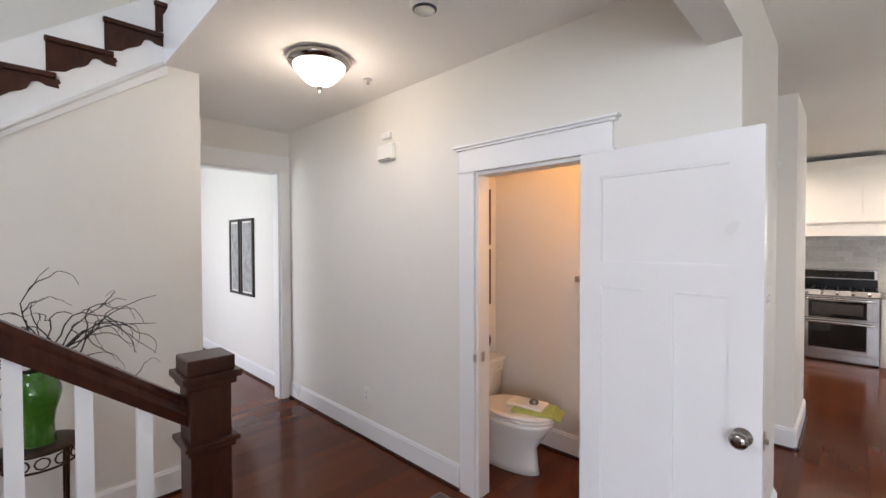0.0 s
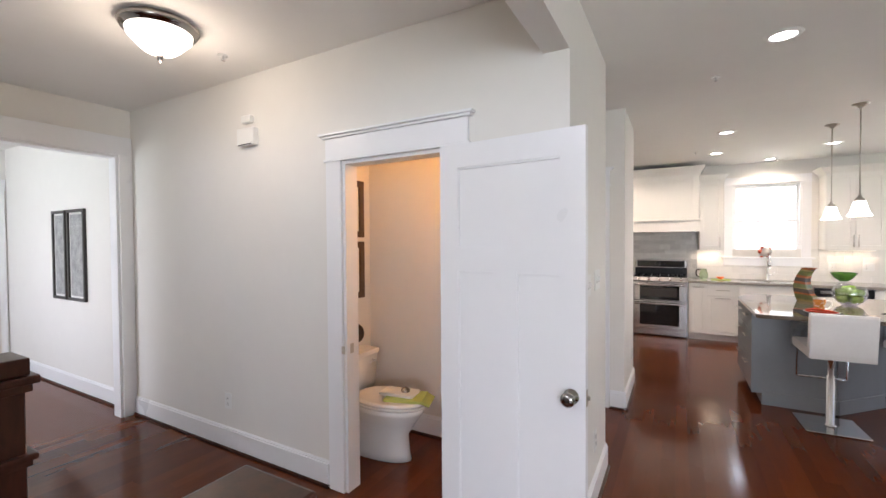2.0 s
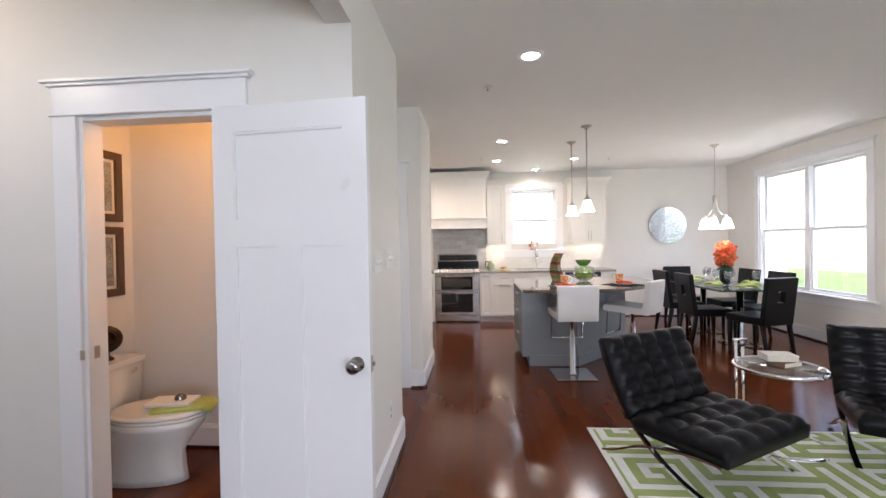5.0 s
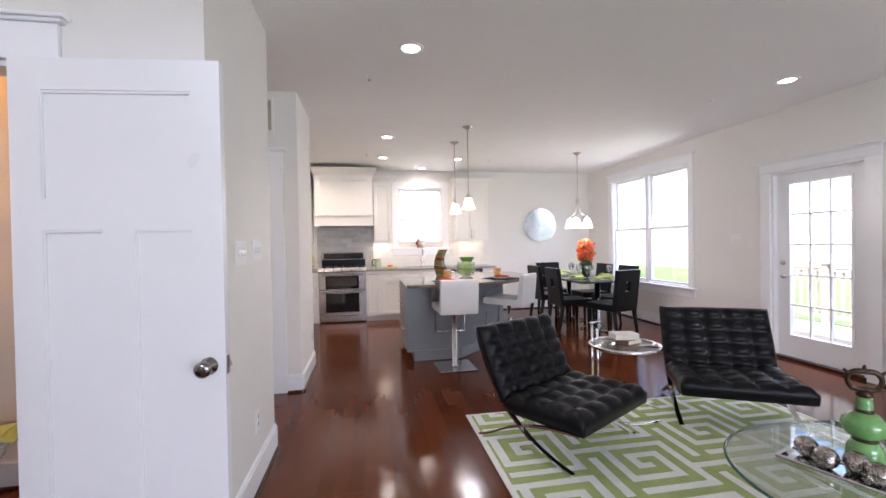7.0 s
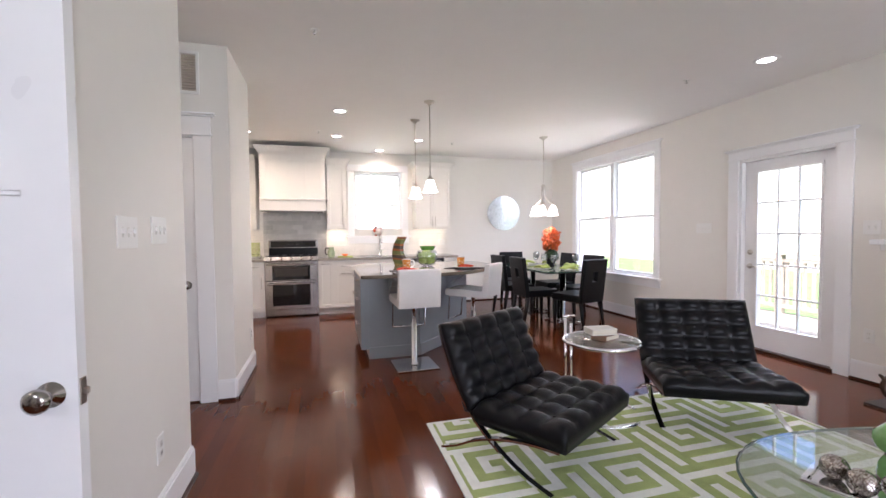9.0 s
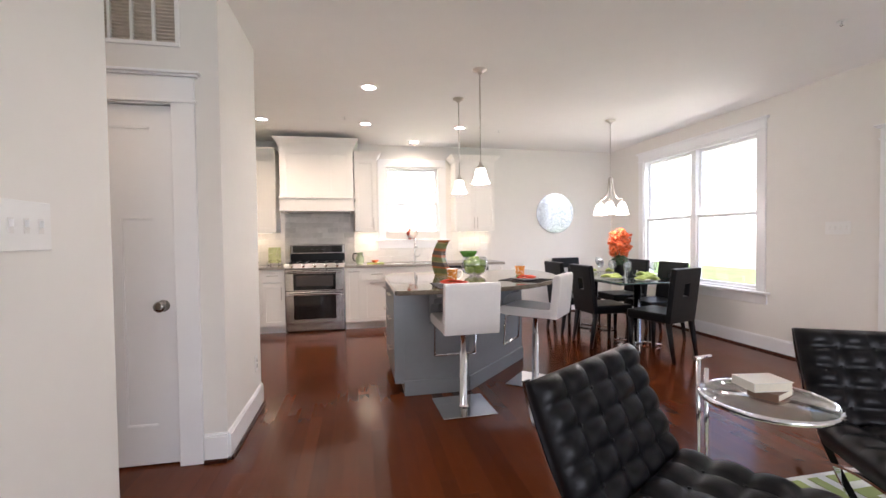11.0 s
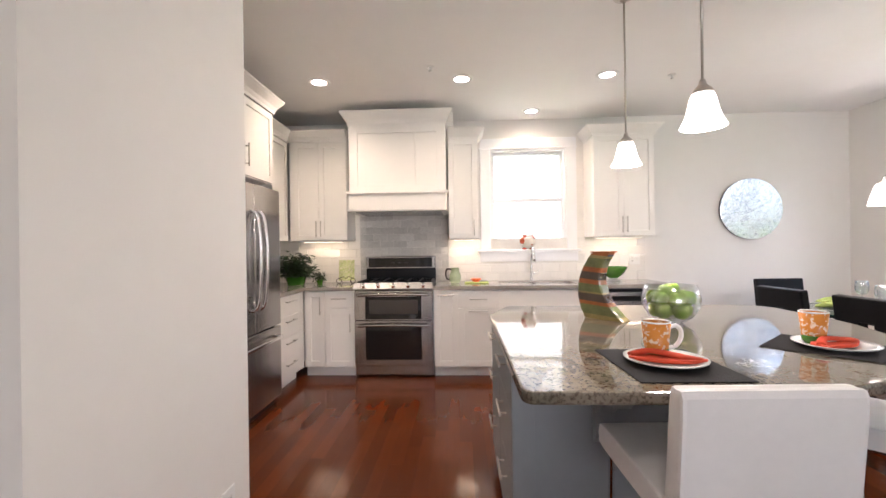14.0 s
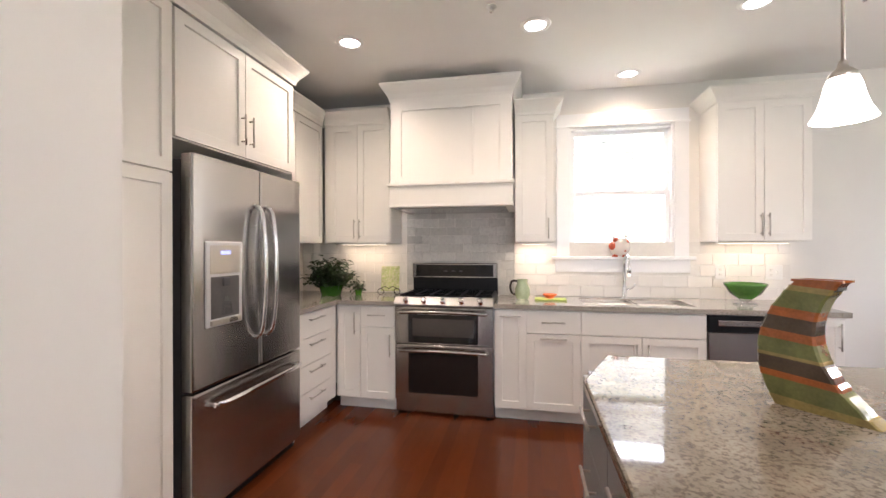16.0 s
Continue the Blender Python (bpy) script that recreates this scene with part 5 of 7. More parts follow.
ch = thing("dining_chair", "black leather dining chair with a slot in its back", "dining chair", group="chairs round the dining table")
part("seat", B(-0.225, -0.25, 0.385, 0.225, 0.20, 0.48, 0.022, seg=3), LEATHER, ch)
bk = part("backrest", slot_panel(0.44, 0.555, 0.055, 0.085, 0.27, 0.40), LEATHER, ch)
bk.matrix_basis = pose(0, 0.205, 0.385, -7)
for X in (-0.195, 0.195):
    for Y, dy in ((-0.22, -0.0), (0.20, 0.06)):
        part("leg", T([(X, Y, 0.39), (X, Y + dy, 0.0)], 0.037, 4, taper=0.62), BLACK, ch)
ch.matrix_basis = pose(3.85, 5.34, 0, 0, 0, 198)
for x, y, rz in ((3.53, 5.93, 90), (3.52, 6.62, 92), (3.90, 7.26, 0), (4.31, 6.70, -90), (4.31, 6.02, -88)):
    copy_thing(ch, pose(x, y, 0, 0, 0, rz))

dt = thing("dining_table", "oblong glass dining table on chrome columns", "dining table", 3.92, 6.27, 0)
corner = [(sx * (0.44 - 0.10) + 0.10 * math.cos(a), sy * (0.82 - 0.10) + 0.10 * math.sin(a)) for sx, sy, a0 in ((1, 1, 0), (-1, 1, 90), (-1, -1, 180), (1, -1, 270)) for a in [math.radians(a0 + 15 * k) for k in range(7)]]
p = part("glass_top", R(corner, 0.742, 0.756, bevel=0.003), TABLEGLASS, dt)
p.visible_shadow = False
part("glass_edge", T([(a, b, 0.749) for a, b in corner + corner[:1]], 0.0055, 6), GLASSEDGE, dt)
part("under_shelf", B(-0.30, -0.55, 0.70, 0.30, 0.55, 0.715, 0.004), BLACK, dt)
for y in (-0.45, 0.45):
    part("column", L([(0, 0), (0.04, 0.0), (0.04, 0.70), (0, 0.70)], 20, (0, y, 0.02)), CHROME, dt)
    part("cap", L([(0, 0.0), (0.07, 0.0), (0.07, 0.012), (0, 0.012)], 20, (0, y, 0.729)), CHROME, dt)
    for a in range(4):
        d = Vector((math.cos(math.radians(45 + 90 * a)), math.sin(math.radians(45 + 90 * a)), 0)) * 0.26
        part("foot", T([(0, y, 0.03), (d.x * 0.7, y + d.y * 0.7, 0.028), (d.x, y + d.y, 0.012)], 0.012, 8), CHROME, dt)


def place_setting(x, y, rz):
    pl = thing("plate", "white plate with a lime green napkin", "plate", x, y, 0.757, rz, group="plates on the dining table")
    part("dish", L([(0, 0.003), (0.08, 0.003), (0.11, 0.012), (0.135, 0.018), (0.137, 0.022), (0.11, 0.017), (0.08, 0.008), (0, 0.008)], 28), PORCELAIN, pl)
    bm = bmesh.new()
    for k in range(4):
        a = 0.5 + k * 0.55
        tube(bm, smooth_path([(-0.10, -0.05 + 0.035 * k, 0.02), (-0.03, -0.045 + 0.03 * k, 0.045 + 0.012 * math.sin(a * 3)), (0.05, -0.05 + 0.032 * k, 0.042), (0.11, -0.06 + 0.04 * k, 0.022)], 4), 0.022, 8, flat=0.7)
    part("napkin", bm, LINENGREEN, pl, "crumpled lime green napkin")


def wine_glass(x, y):
    g = thing("wine_glass", "clear stemmed wine glass on the dining table", "wine glass", x, y, 0.757, group="wine glasses")
    p = part("bowl", L([(0.004, 0.095), (0.025, 0.102), (0.042, 0.130), (0.046, 0.160), (0.039, 0.210), (0.0375, 0.210), (0.044, 0.160), (0.040, 0.131), (0.023, 0.105), (0, 0.100)], 24), GLASSWARE, g)
    q = part("stem", L([(0, 0), (0.034, 0), (0.033, 0.003), (0.006, 0.008), (0.004, 0.03), (0.004, 0.095), (0, 0.10)], 16), GLASSWARE, g)
    p.visible_shadow = q.visible_shadow = False


for x, y, rz in ((3.66, 5.93, 90), (3.66, 6.60, 90), (4.18, 6.02, -90), (4.18, 6.68, -90), (3.90, 5.62, 180), (3.92, 6.92, 0)):
    place_setting(x, y, rz)
for x, y in ((3.78, 6.10), (3.80, 6.40), (4.10, 5.78), (4.06, 6.24), (3.72, 5.72), (4.04, 6.82)):
    wine_glass(x, y)


def petal_cluster(rng, centre, radius, count, size, squeeze=0.85):
    bm = bmesh.new()
    for k in range(count):
        d = Vector((rng.gauss(0, 1), rng.gauss(0, 1), rng.gauss(0, 1))).normalized()
        p = Vector(centre) + Vector((d.x * radius, d.y * radius, d.z * radius * squeeze)) * (0.72 + 0.36 * rng.random())
        u = d.cross(Vector((rng.random(), rng.random(), rng.random() + 0.1))).normalized()
        w = (d.cross(u) * 0.8 + d * rng.uniform(-0.5, 0.5)).normalized()
        s = size * (0.7 + 0.6 * rng.random())
        vs = [p - u * s * 0.5, p + w * s * 0.45 + d * s * 0.25, p + u * s * 0.5, p - w * s * 0.45 + d * s * 0.1, p + d * s * 0.12]
        vs = [bm.verts.new(q) for q in vs]
        for a, b in ((0, 1), (1, 2), (2, 3), (3, 0)):
            bm.faces.new((vs[a], vs[b], vs[4]))
    return bm


rng = random.Random(5)
fl = thing("flower_vase", "orange flowers in a dark leafy vase on the dining table", "flowers", 3.96, 6.22, 0.757)
part("vase", L([(0, 0), (0.055, 0), (0.062, 0.02), (0.070, 0.13), (0.074, 0.16), (0.068, 0.16), (0.06, 0.04), (0, 0.03)], 20), BLACK, fl)
part("foliage", petal_cluster(rng, (0, 0, 0.19), 0.085, 90, 0.07), LEAF, fl)
bm = bmesh.new()
for k in range(9):
    a = 2 * math.pi * k / 9
    tube(bm, [(0.02 * math.cos(a), 0.02 * math.sin(a), 0.12), (0.09 * math.cos(a), 0.09 * math.sin(a), 0.34)], 0.004, 5)
part("stems", bm, LEAF, fl)
for k in range(17):
    a, up = 2.4 * k, -0.12 + 0.27 * k / 16
    out = 0.10 * math.sqrt(max(0.1, 1 - (up / 0.17) ** 2)) * rng.uniform(0.8, 1.15)
    part("blossom", petal_cluster(rng, (out * math.cos(a), out * math.sin(a), 0.40 + up), rng.uniform(0.045, 0.065), 75, 0.036, 0.9), ORANGE, fl, "cluster of orange petals")

# ---- things on the island ----
va = thing("crescent_vase", "crescent ceramic vase striped in green, orange and brown", "vase", 1.535, 5.43, CT - 0.001, -50)
STRIPES = [material("stripe_" + n, c, 0.16, var=0.35, scale=14, coat=0.4) for n, c in (("olive", (0.13, 0.135, 0.040)), ("orange", (0.30, 0.085, 0.022)), ("brown", (0.062, 0.040, 0.024)), ("gold", (0.26, 0.19, 0.06)))]
VASE_H, VASE_D = 0.336, 0.034


def crescent_edges(z):
    """Outer bulge and inner hollow of the crescent at a height."""
    t = z / VASE_H
    outer = -0.104 - 0.20 * t + 0.246 * t * t
    inner = 0.112 - 0.41 * t + 0.337 * t * t
    return outer, inner


def crescent(z0, z1, n=4):
    bm = bmesh.new()
    rings = []
    c = 0.006
    for k in range(n + 1):
        z = z0 + (z1 - z0) * k / n
        a, b = crescent_edges(z)
        wob = 0.004 if 0 < z < VASE_H and k in (0, n) else 0.0
        rings.append([bm.verts.new(q) for q in ((a, c - VASE_D, z + wob), (a + c, -VASE_D, z + wob), (b - c, -VASE_D, z - wob), (b, c - VASE_D, z - wob), (b, VASE_D - c, z - wob), (b - c, VASE_D, z - wob), (a + c, VASE_D, z + wob), (a, VASE_D - c, z + wob))])
    for a, b in zip(rings, rings[1:]):
        for k in range(8):
            bm.faces.new((a[k], a[(k + 1) % 8], b[(k + 1) % 8], b[k]))
    if z0 == 0:
        bm.faces.new(rings[0][::-1])
    return bm


zs = [0, 0.022, 0.070, 0.088, 0.128, 0.135, 0.176, 0.200, 0.238, 0.262, 0.308, 0.322, VASE_H]
for k, (a, b) in enumerate(zip(zs, zs[1:])):
    part("stripe", crescent(a, b), STRIPES[(3, 0, 1, 2, 3, 0, 1, 2, 1, 0, 3, 1)[k]], va)
a, b = crescent_edges(VASE_H)
# black plate under the lip, its colour standing for the shaded hollow
part("dark_mouth_plate", B(a + 0.008, 0.008 - VASE_D, VASE_H - 0.02, b - 0.008, VASE_D - 0.008, VASE_H - 0.012), BLACK, va)
part("lip", R([(a - 0.004, -VASE_D - 0.002), (b + 0.004, -VASE_D - 0.002), (b + 0.004, 0.010 - VASE_D), (a + 0.010, 0.010 - VASE_D), (a + 0.010, VASE_D - 0.010), (b + 0.004, VASE_D - 0.010), (b + 0.004, VASE_D + 0.002), (a - 0.004, VASE_D + 0.002)], VASE_H, VASE_H + 0.006), STRIPES[1], va)

bw = thing("glass_bowl", "round clear glass bowl full of green apples", "bowl", 1.805, 5.33, CT - 0.001)
p = part("bowl", L([(0, 0.002), (0.06, 0.002), (0.11, 0.03), (0.145, 0.085), (0.148, 0.12), (0.128, 0.185), (0.125, 0.185), (0.145, 0.12), (0.142, 0.086), (0.108, 0.034), (0.06, 0.006), (0, 0.006)], 36), GLASSWARE, bw)
p.visible_shadow = False
bw.scale = (0.87, 0.87, 0.97)
rng = random.Random(9)
spots = [(0.075 * math.cos(a), 0.075 * math.sin(a), 0.058) for a in [k * 2 * math.pi / 5 for k in range(5)]] + [(0.085 * math.cos(a), 0.085 * math.sin(a), 0.122) for a in [0.5 + k * 2 * math.pi / 6 for k in range(6)]] + [(0, 0, 0.09), (0.02, 0.03, 0.158), (-0.04, -0.03, 0.155)]
for q in spots:
    ap = thing("apple", "shiny green apple in the glass bowl", "apple", 1.805 + 0.85 * q[0], 5.33 + 0.85 * q[1], CT + 0.95 * q[2] - 0.031, rng.uniform(0, 360), group="apples in the bowl")
    part("flesh", L([(0, 0.008), (0.014, 0.0), (0.028, 0.008), (0.037, 0.032), (0.035, 0.05), (0.022, 0.064), (0.010, 0.063), (0, 0.056)], 16), APPLE, ap)
    part("stalk", T([(0, 0, 0.056), (0.004, 0.002, 0.072)], 0.0016, 5), TWIG, ap)


def cover(x, y, rz, mw, md):
    whole("placemat", B(-mw / 2, -md / 2, 0, mw / 2, md / 2, 0.003, 0.001), MATBLACK, "black woven placemat on the island", "placemat", group="placemats").matrix_basis = pose(x, y, CT - 0.0015, 0, 0, rz)
    m = pose(x, y, CT + 0.0015, 0, 0, rz)
    pl = thing("plate", "white side plate on a black placemat", "plate", group="plates on the island")
    pl.matrix_basis = m
    part("dish", L([(0, 0.002), (0.07, 0.002), (0.10, 0.010), (0.118, 0.015), (0.12, 0.019), (0.10, 0.015), (0.07, 0.007), (0, 0.007)], 32), PORCELAIN, pl)
    nk = thing("napkin", "folded red napkin on the plate", "napkin", group="red napkins")
    nk.matrix_basis = m
    part("cloth", R([(q.x, q.y) for q in smooth_path([(-0.10, 0.03, 0), (-0.06, 0.055, 0), (0.0, 0.0, 0), (0.09, -0.02, 0), (0.10, -0.05, 0), (0.0, -0.055, 0), (-0.07, -0.02, 0), (-0.11, 0.0, 0)], 3)], 0.010, 0.022, 'z', 0.004), REDNAPKIN, nk)
    part("fold", T(smooth_path([(-0.10, 0.02, 0.022), (-0.04, 0.02, 0.034), (0.03, -0.03, 0.028), (0.09, -0.04, 0.018)], 4), 0.014, 8, flat=0.6), REDNAPKIN, nk)
    mg = thing("mug", "orange patterned mug with a white handle", "mug", group="mugs on the island")
    mg.matrix_basis = m @ pose(0.0, 0.055, 0.0, 0, 0, 5)
    part("cup", L([(0, 0.009), (0.03, 0.009), (0.033, 0.014), (0.044, 0.118), (0.041, 0.118), (0.031, 0.02), (0, 0.018)], 28), MUGORANGE, mg)
    part("rim", T(ring_path(0.0425, 0.119, 28), 0.0028, 6), PORCELAIN, mg)
    part("foot_band", L([(0.0315, 0.0085), (0.0345, 0.0085), (0.0367, 0.036), (0.033, 0.036)], 28), GREENGLAZE, mg)
    part("handle", T(smooth_path([(0.040, 0, 0.100), (0.066, 0, 0.104), (0.082, 0, 0.088), (0.080, 0, 0.060), (0.062, 0, 0.038), (0.036, 0, 0.034)], 4), 0.0075, 8), PORCELAIN, mg)


cover(1.435, 4.605, 1, 0.31, 0.37)
cover(2.105, 4.80, 42, 0.31, 0.36)

# ---- things on the worktop ----
rng = random.Random(3)


def sprays(rng, base, reach, rise, stems, leaves, size, lean=(0, 0)):
    """Arching stems from a base point, each with pointed folded leaves along it."""
    bm, wood = bmesh.new(), bmesh.new()
    for k in range(stems):
        a = 2 * math.pi * (k + rng.random()) / stems
        out, up = reach * rng.uniform(0.3, 1.0), rise * rng.uniform(0.12, 1.0)
        tip = Vector((out * math.cos(a) + lean[0], out * math.sin(a) + lean[1], up * (1.15 - 0.5 * out / reach)))
        line = smooth_path([base, (base[0] + tip.x * 0.4, base[1] + tip.y * 0.4, base[2] + tip.z * 0.75), (base[0] + tip.x, base[1] + tip.y, base[2] + tip.z)], 5)
        tube(wood, line, 0.0025, 4, taper=0.5)
        for q in range(leaves):
            p = line[min(len(line) - 1, 3 + q * (len(line) - 3) // leaves)] + Vector((rng.gauss(0, 0.012), rng.gauss(0, 0.012), rng.gauss(0, 0.010)))
            d = Vector((rng.gauss(0, 1) + math.cos(a), rng.gauss(0, 1) + math.sin(a), rng.uniform(-0.5, 0.6))).normalized()
            w = d.cross(Vector((0, 0, 1))).normalized()
            n, s = w.cross(d), size * rng.uniform(0.6, 1.2)
            v = [bm.verts.new(p + d * s * f + w * s * g + n * s * h) for f, g, h in ((0, 0, 0), (0.35, 0.30, 0.08), (0.5, 0, -0.04), (0.35, -0.30, 0.08), (1.0, 0, -0.16), (0.72, 0.20, 0.0), (0.72, -0.20, 0.0))]
            for f in ((0, 1, 2), (0, 2, 3), (2, 1, 5), (2, 6, 3), (2, 5, 4), (2, 4, 6)):
                bm.faces.new([v[t] for t in f])
    return bm, wood


def leafy(x, y, z, reach, rise, stems, leaves, size, pot_r, pot_h, label, lean=(0, 0)):
    p = thing("potted_plant", label, "plant", x, y, z)
    part("pot", L([(0, 0), (pot_r * 0.8, 0), (pot_r, pot_h), (pot_r * 0.9, pot_h), (pot_r * 0.7, 0.02), (0, 0.02)], 20), GREENGLAZE, p)
    leaf, wood = sprays(rng, (0, 0, pot_h - 0.02), reach, rise, stems, leaves, size, lean)
    part("foliage", leaf, LEAF, p)
    part("stems", wood, TWIG, p)
    return p


leafy(-0.98, 7.72, CT, 0.25, 0.30, 95, 11, 0.062, 0.11, 0.09, "bushy dark green plant in a green pot on the worktop")
leafy(-0.74, 7.78, CT, 0.085, 0.12, 16, 6, 0.045, 0.035, 0.05, "small dark green potted plant on the worktop")
ea = thing("plate_stand", "decorated green card on a scrolled wire stand", "ornament", -0.47, 7.86, CT, 8)
c = part("card", B(-0.085, -0.004, 0.03, 0.085, 0.004, 0.26, 0.002), material("leafy_print", (0.55, 0.62, 0.25), 0.4, var=0.3, scale=8, color2=(0.70, 0.66, 0.42), mix=(0.45, 0.6)), ea)
c.matrix_basis = pose(0, 0.02, 0, -10)
bm = bmesh.new()
for s in (-1, 1):
    tube(bm, [(s * 0.075 + 0.028 * math.cos(a), -0.03, 0.03 + 0.028 * math.sin(a)) for a in [k * math.pi / 6 for k in range(13)]], 0.0035, 6)
    tube(bm, smooth_path([(s * 0.075, -0.03, 0.058), (s * 0.03, -0.03, 0.075), (0, -0.03, 0.055)], 4), 0.003, 6)
    tube(bm, [(s * 0.05, -0.03, 0.03), (s * 0.05, 0.06, 0.004)], 0.003, 6)
part("wire_stand", bm, TWIG, ea)
pi = thing("pitcher", "pale green glass pitcher with a dark handle", "pitcher", 0.735, 7.72, CT)
part("body", L([(0, 0.002), (0.045, 0.002), (0.062, 0.04), (0.06, 0.09), (0.042, 0.13), (0.045, 0.165), (0.041, 0.165), (0.038, 0.13), (0, 0.02)], 24), material("pale_green_glaze", (0.42, 0.50, 0.32), 0.15, var=0.15, scale=14, coat=0.4), pi)
part("handle", T(smooth_path([(-0.042, 0, 0.15), (-0.085, 0, 0.15), (-0.10, 0, 0.10), (-0.085, 0, 0.05), (-0.058, 0, 0.04)], 4), 0.009, 8), TWIG, pi)
bd = thing("serving_board", "lime green serving board with a small orange bowl", "serving board", 0.96, 7.70, CT)
part("board", B(-0.125, -0.07, 0, 0.125, 0.07, 0.014, 0.004), LINENGREEN, bd)
ob_ = thing("snack_bowl", "small orange bowl on the green board", "bowl", 0.955, 7.71, CT + 0.014)
part("bowl", L([(0, 0), (0.025, 0), (0.055, 0.028), (0.058, 0.034), (0.052, 0.032), (0.022, 0.006), (0, 0.006)], 24), ORANGE, ob_)
gb = thing("pedestal_bowl", "green glazed pedestal bowl on the worktop", "bowl", 2.385, 7.73, CT)
part("foot", L([(0, 0), (0.075, 0), (0.078, 0.008), (0.045, 0.03), (0.04, 0.04), (0, 0.04)], 28), GLASSWARE, gb)
part("bowl", L([(0, 0.038), (0.045, 0.04), (0.10, 0.08), (0.138, 0.14), (0.143, 0.158), (0.135, 0.156), (0.095, 0.09), (0, 0.055)], 32), GREENGLAZE, gb)
pg = thing("pig_ornament", "round white ceramic ornament with orange spots", "ornament", 1.545, 7.985, 1.2525)
CREAMGLAZE = material("cream_glaze", (0.74, 0.66, 0.60), 0.2, var=0.06, coat=0.3)
part("body", ball(bmesh.new(), (0, 0, 0.092), 0.086, 24, 1.0), CREAMGLAZE, pg)
SPOT = material("orange_spot", (0.50, 0.09, 0.04), 0.2)
for dx, dz, r in ((-0.066, 0.095, 0.036), (-0.040, 0.140, 0.026), (0.056, 0.130, 0.022), (0.03, 0.06, 0.020)):
    part("spot", ball(bmesh.new(), (dx * 0.9, -math.sqrt(max(0.0, 0.006 - dx * dx * 0.8 - (dz - 0.092) ** 2 * 0.8)) * 0.8, dz), r, 12), SPOT, pg)
for dx in (-0.04, 0.04):
    part("foot", L([(0.024, 0), (0.022, 0.016), (0, 0.024)], 10, (dx, -0.02, 0)), SPOT, pg)
for dx in (-0.045, 0.045):
    part("ear", L([(0.024, 0), (0.016, 0.02), (0, 0.034)], 10, (dx, 0, 0.158)), CREAMGLAZE, pg)

# ---- round mirror ----
mi = thing("round_mirror", "round frameless mirror with a mottled silver face", "mirror", 3.967, BACK, 1.662)
disc = [(math.cos(a), math.sin(a)) for a in [2 * math.pi * k / 64 for k in range(64)]]
SILVER = material("mottled_mirror", (0.72, 0.76, 0.80), 0.16, 1.0, var=0.14, scale=2.6, bump=0.5, bscale=26, color2=(0.46, 0.50, 0.55), mix=(0.45, 0.64))
part("backing", R([(0.325 * c, 0.325 * s) for c, s in disc], -0.030, -0.002, 'y'), DARKGREY, mi)
part("glass", R([(0.333 * c, 0.333 * s) for c, s in disc], -0.040, -0.030, 'y', 0.004), SILVER, mi)

# ---- ceiling fixtures ----
def spot_lamp(x, y, z, watts, color, cone=110):
    d = bpy.data.lights.new("downlight_lamp", 'SPOT')
    d.energy, d.color, d.spot_size, d.spot_blend, d.shadow_soft_size = watts, color, radians(cone), 0.7, 0.06
    ob = new("downlight_lamp", d)
    ob.location = (x, y, z)
    return ob


def point_lamp(x, y, z, watts, color, r=0.05):
    d = bpy.data.lights.new("bulb_lamp", 'POINT')
    d.energy, d.color, d.shadow_soft_size = watts, color, r
    ob = new("bulb_lamp", d)
    ob.location = (x, y, z)
    return ob


rl = thing("recessed_light", "lit round recessed ceiling light with a white trim", "ceiling light", 0.90, 3.06, CEIL, group="recessed ceiling lights")
part("trim_ring", L([(0.062, 0.0), (0.068, -0.010), (0.090, -0.007), (0.095, 0.0)], 32), WHITEPLASTIC, rl)
part("lens", L([(0, -0.004), (0.055, -0.005), (0.066, -0.002)], 32), LAMPLENS, rl)
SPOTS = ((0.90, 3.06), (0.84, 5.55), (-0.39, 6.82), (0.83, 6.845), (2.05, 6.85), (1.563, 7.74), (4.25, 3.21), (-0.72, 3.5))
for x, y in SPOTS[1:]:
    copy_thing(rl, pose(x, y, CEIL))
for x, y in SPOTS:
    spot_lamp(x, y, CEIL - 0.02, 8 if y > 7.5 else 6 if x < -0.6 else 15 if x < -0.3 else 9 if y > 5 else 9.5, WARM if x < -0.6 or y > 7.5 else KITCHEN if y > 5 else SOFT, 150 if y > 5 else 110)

sp = thing("sprinkler", "small chrome ceiling sprinkler head", "sprinkler", 0.61, 3.61, CEIL, group="ceiling sprinklers")
part("escutcheon", L([(0, -0.004), (0.03, -0.004), (0.032, 0)], 18), WHITEPLASTIC, sp)
part("head", L([(0, -0.03), (0.014, -0.03), (0.014, -0.027), (0.005, -0.025), (0.006, -0.004), (0, -0.004)], 12), CHROME, sp)
for x, y in ((3.98, 3.76), (0.58, 6.59), (-2.12, 1.62), (2.6, 6.9)):
    copy_thing(sp, pose(x, y, CEIL))
sd = thing("smoke_detector", "round white smoke detector on the hall ceiling", "smoke detector", -1.17, 1.26, CEIL)
part("housing", L([(0, -0.04), (0.045, -0.04), (0.062, -0.028), (0.066, 0)], 28), WHITEPLASTIC, sd)
part("vent_ring", L([(0.048, -0.0395), (0.055, -0.034), (0.058, -0.032)], 28), DARKGREY, sd)


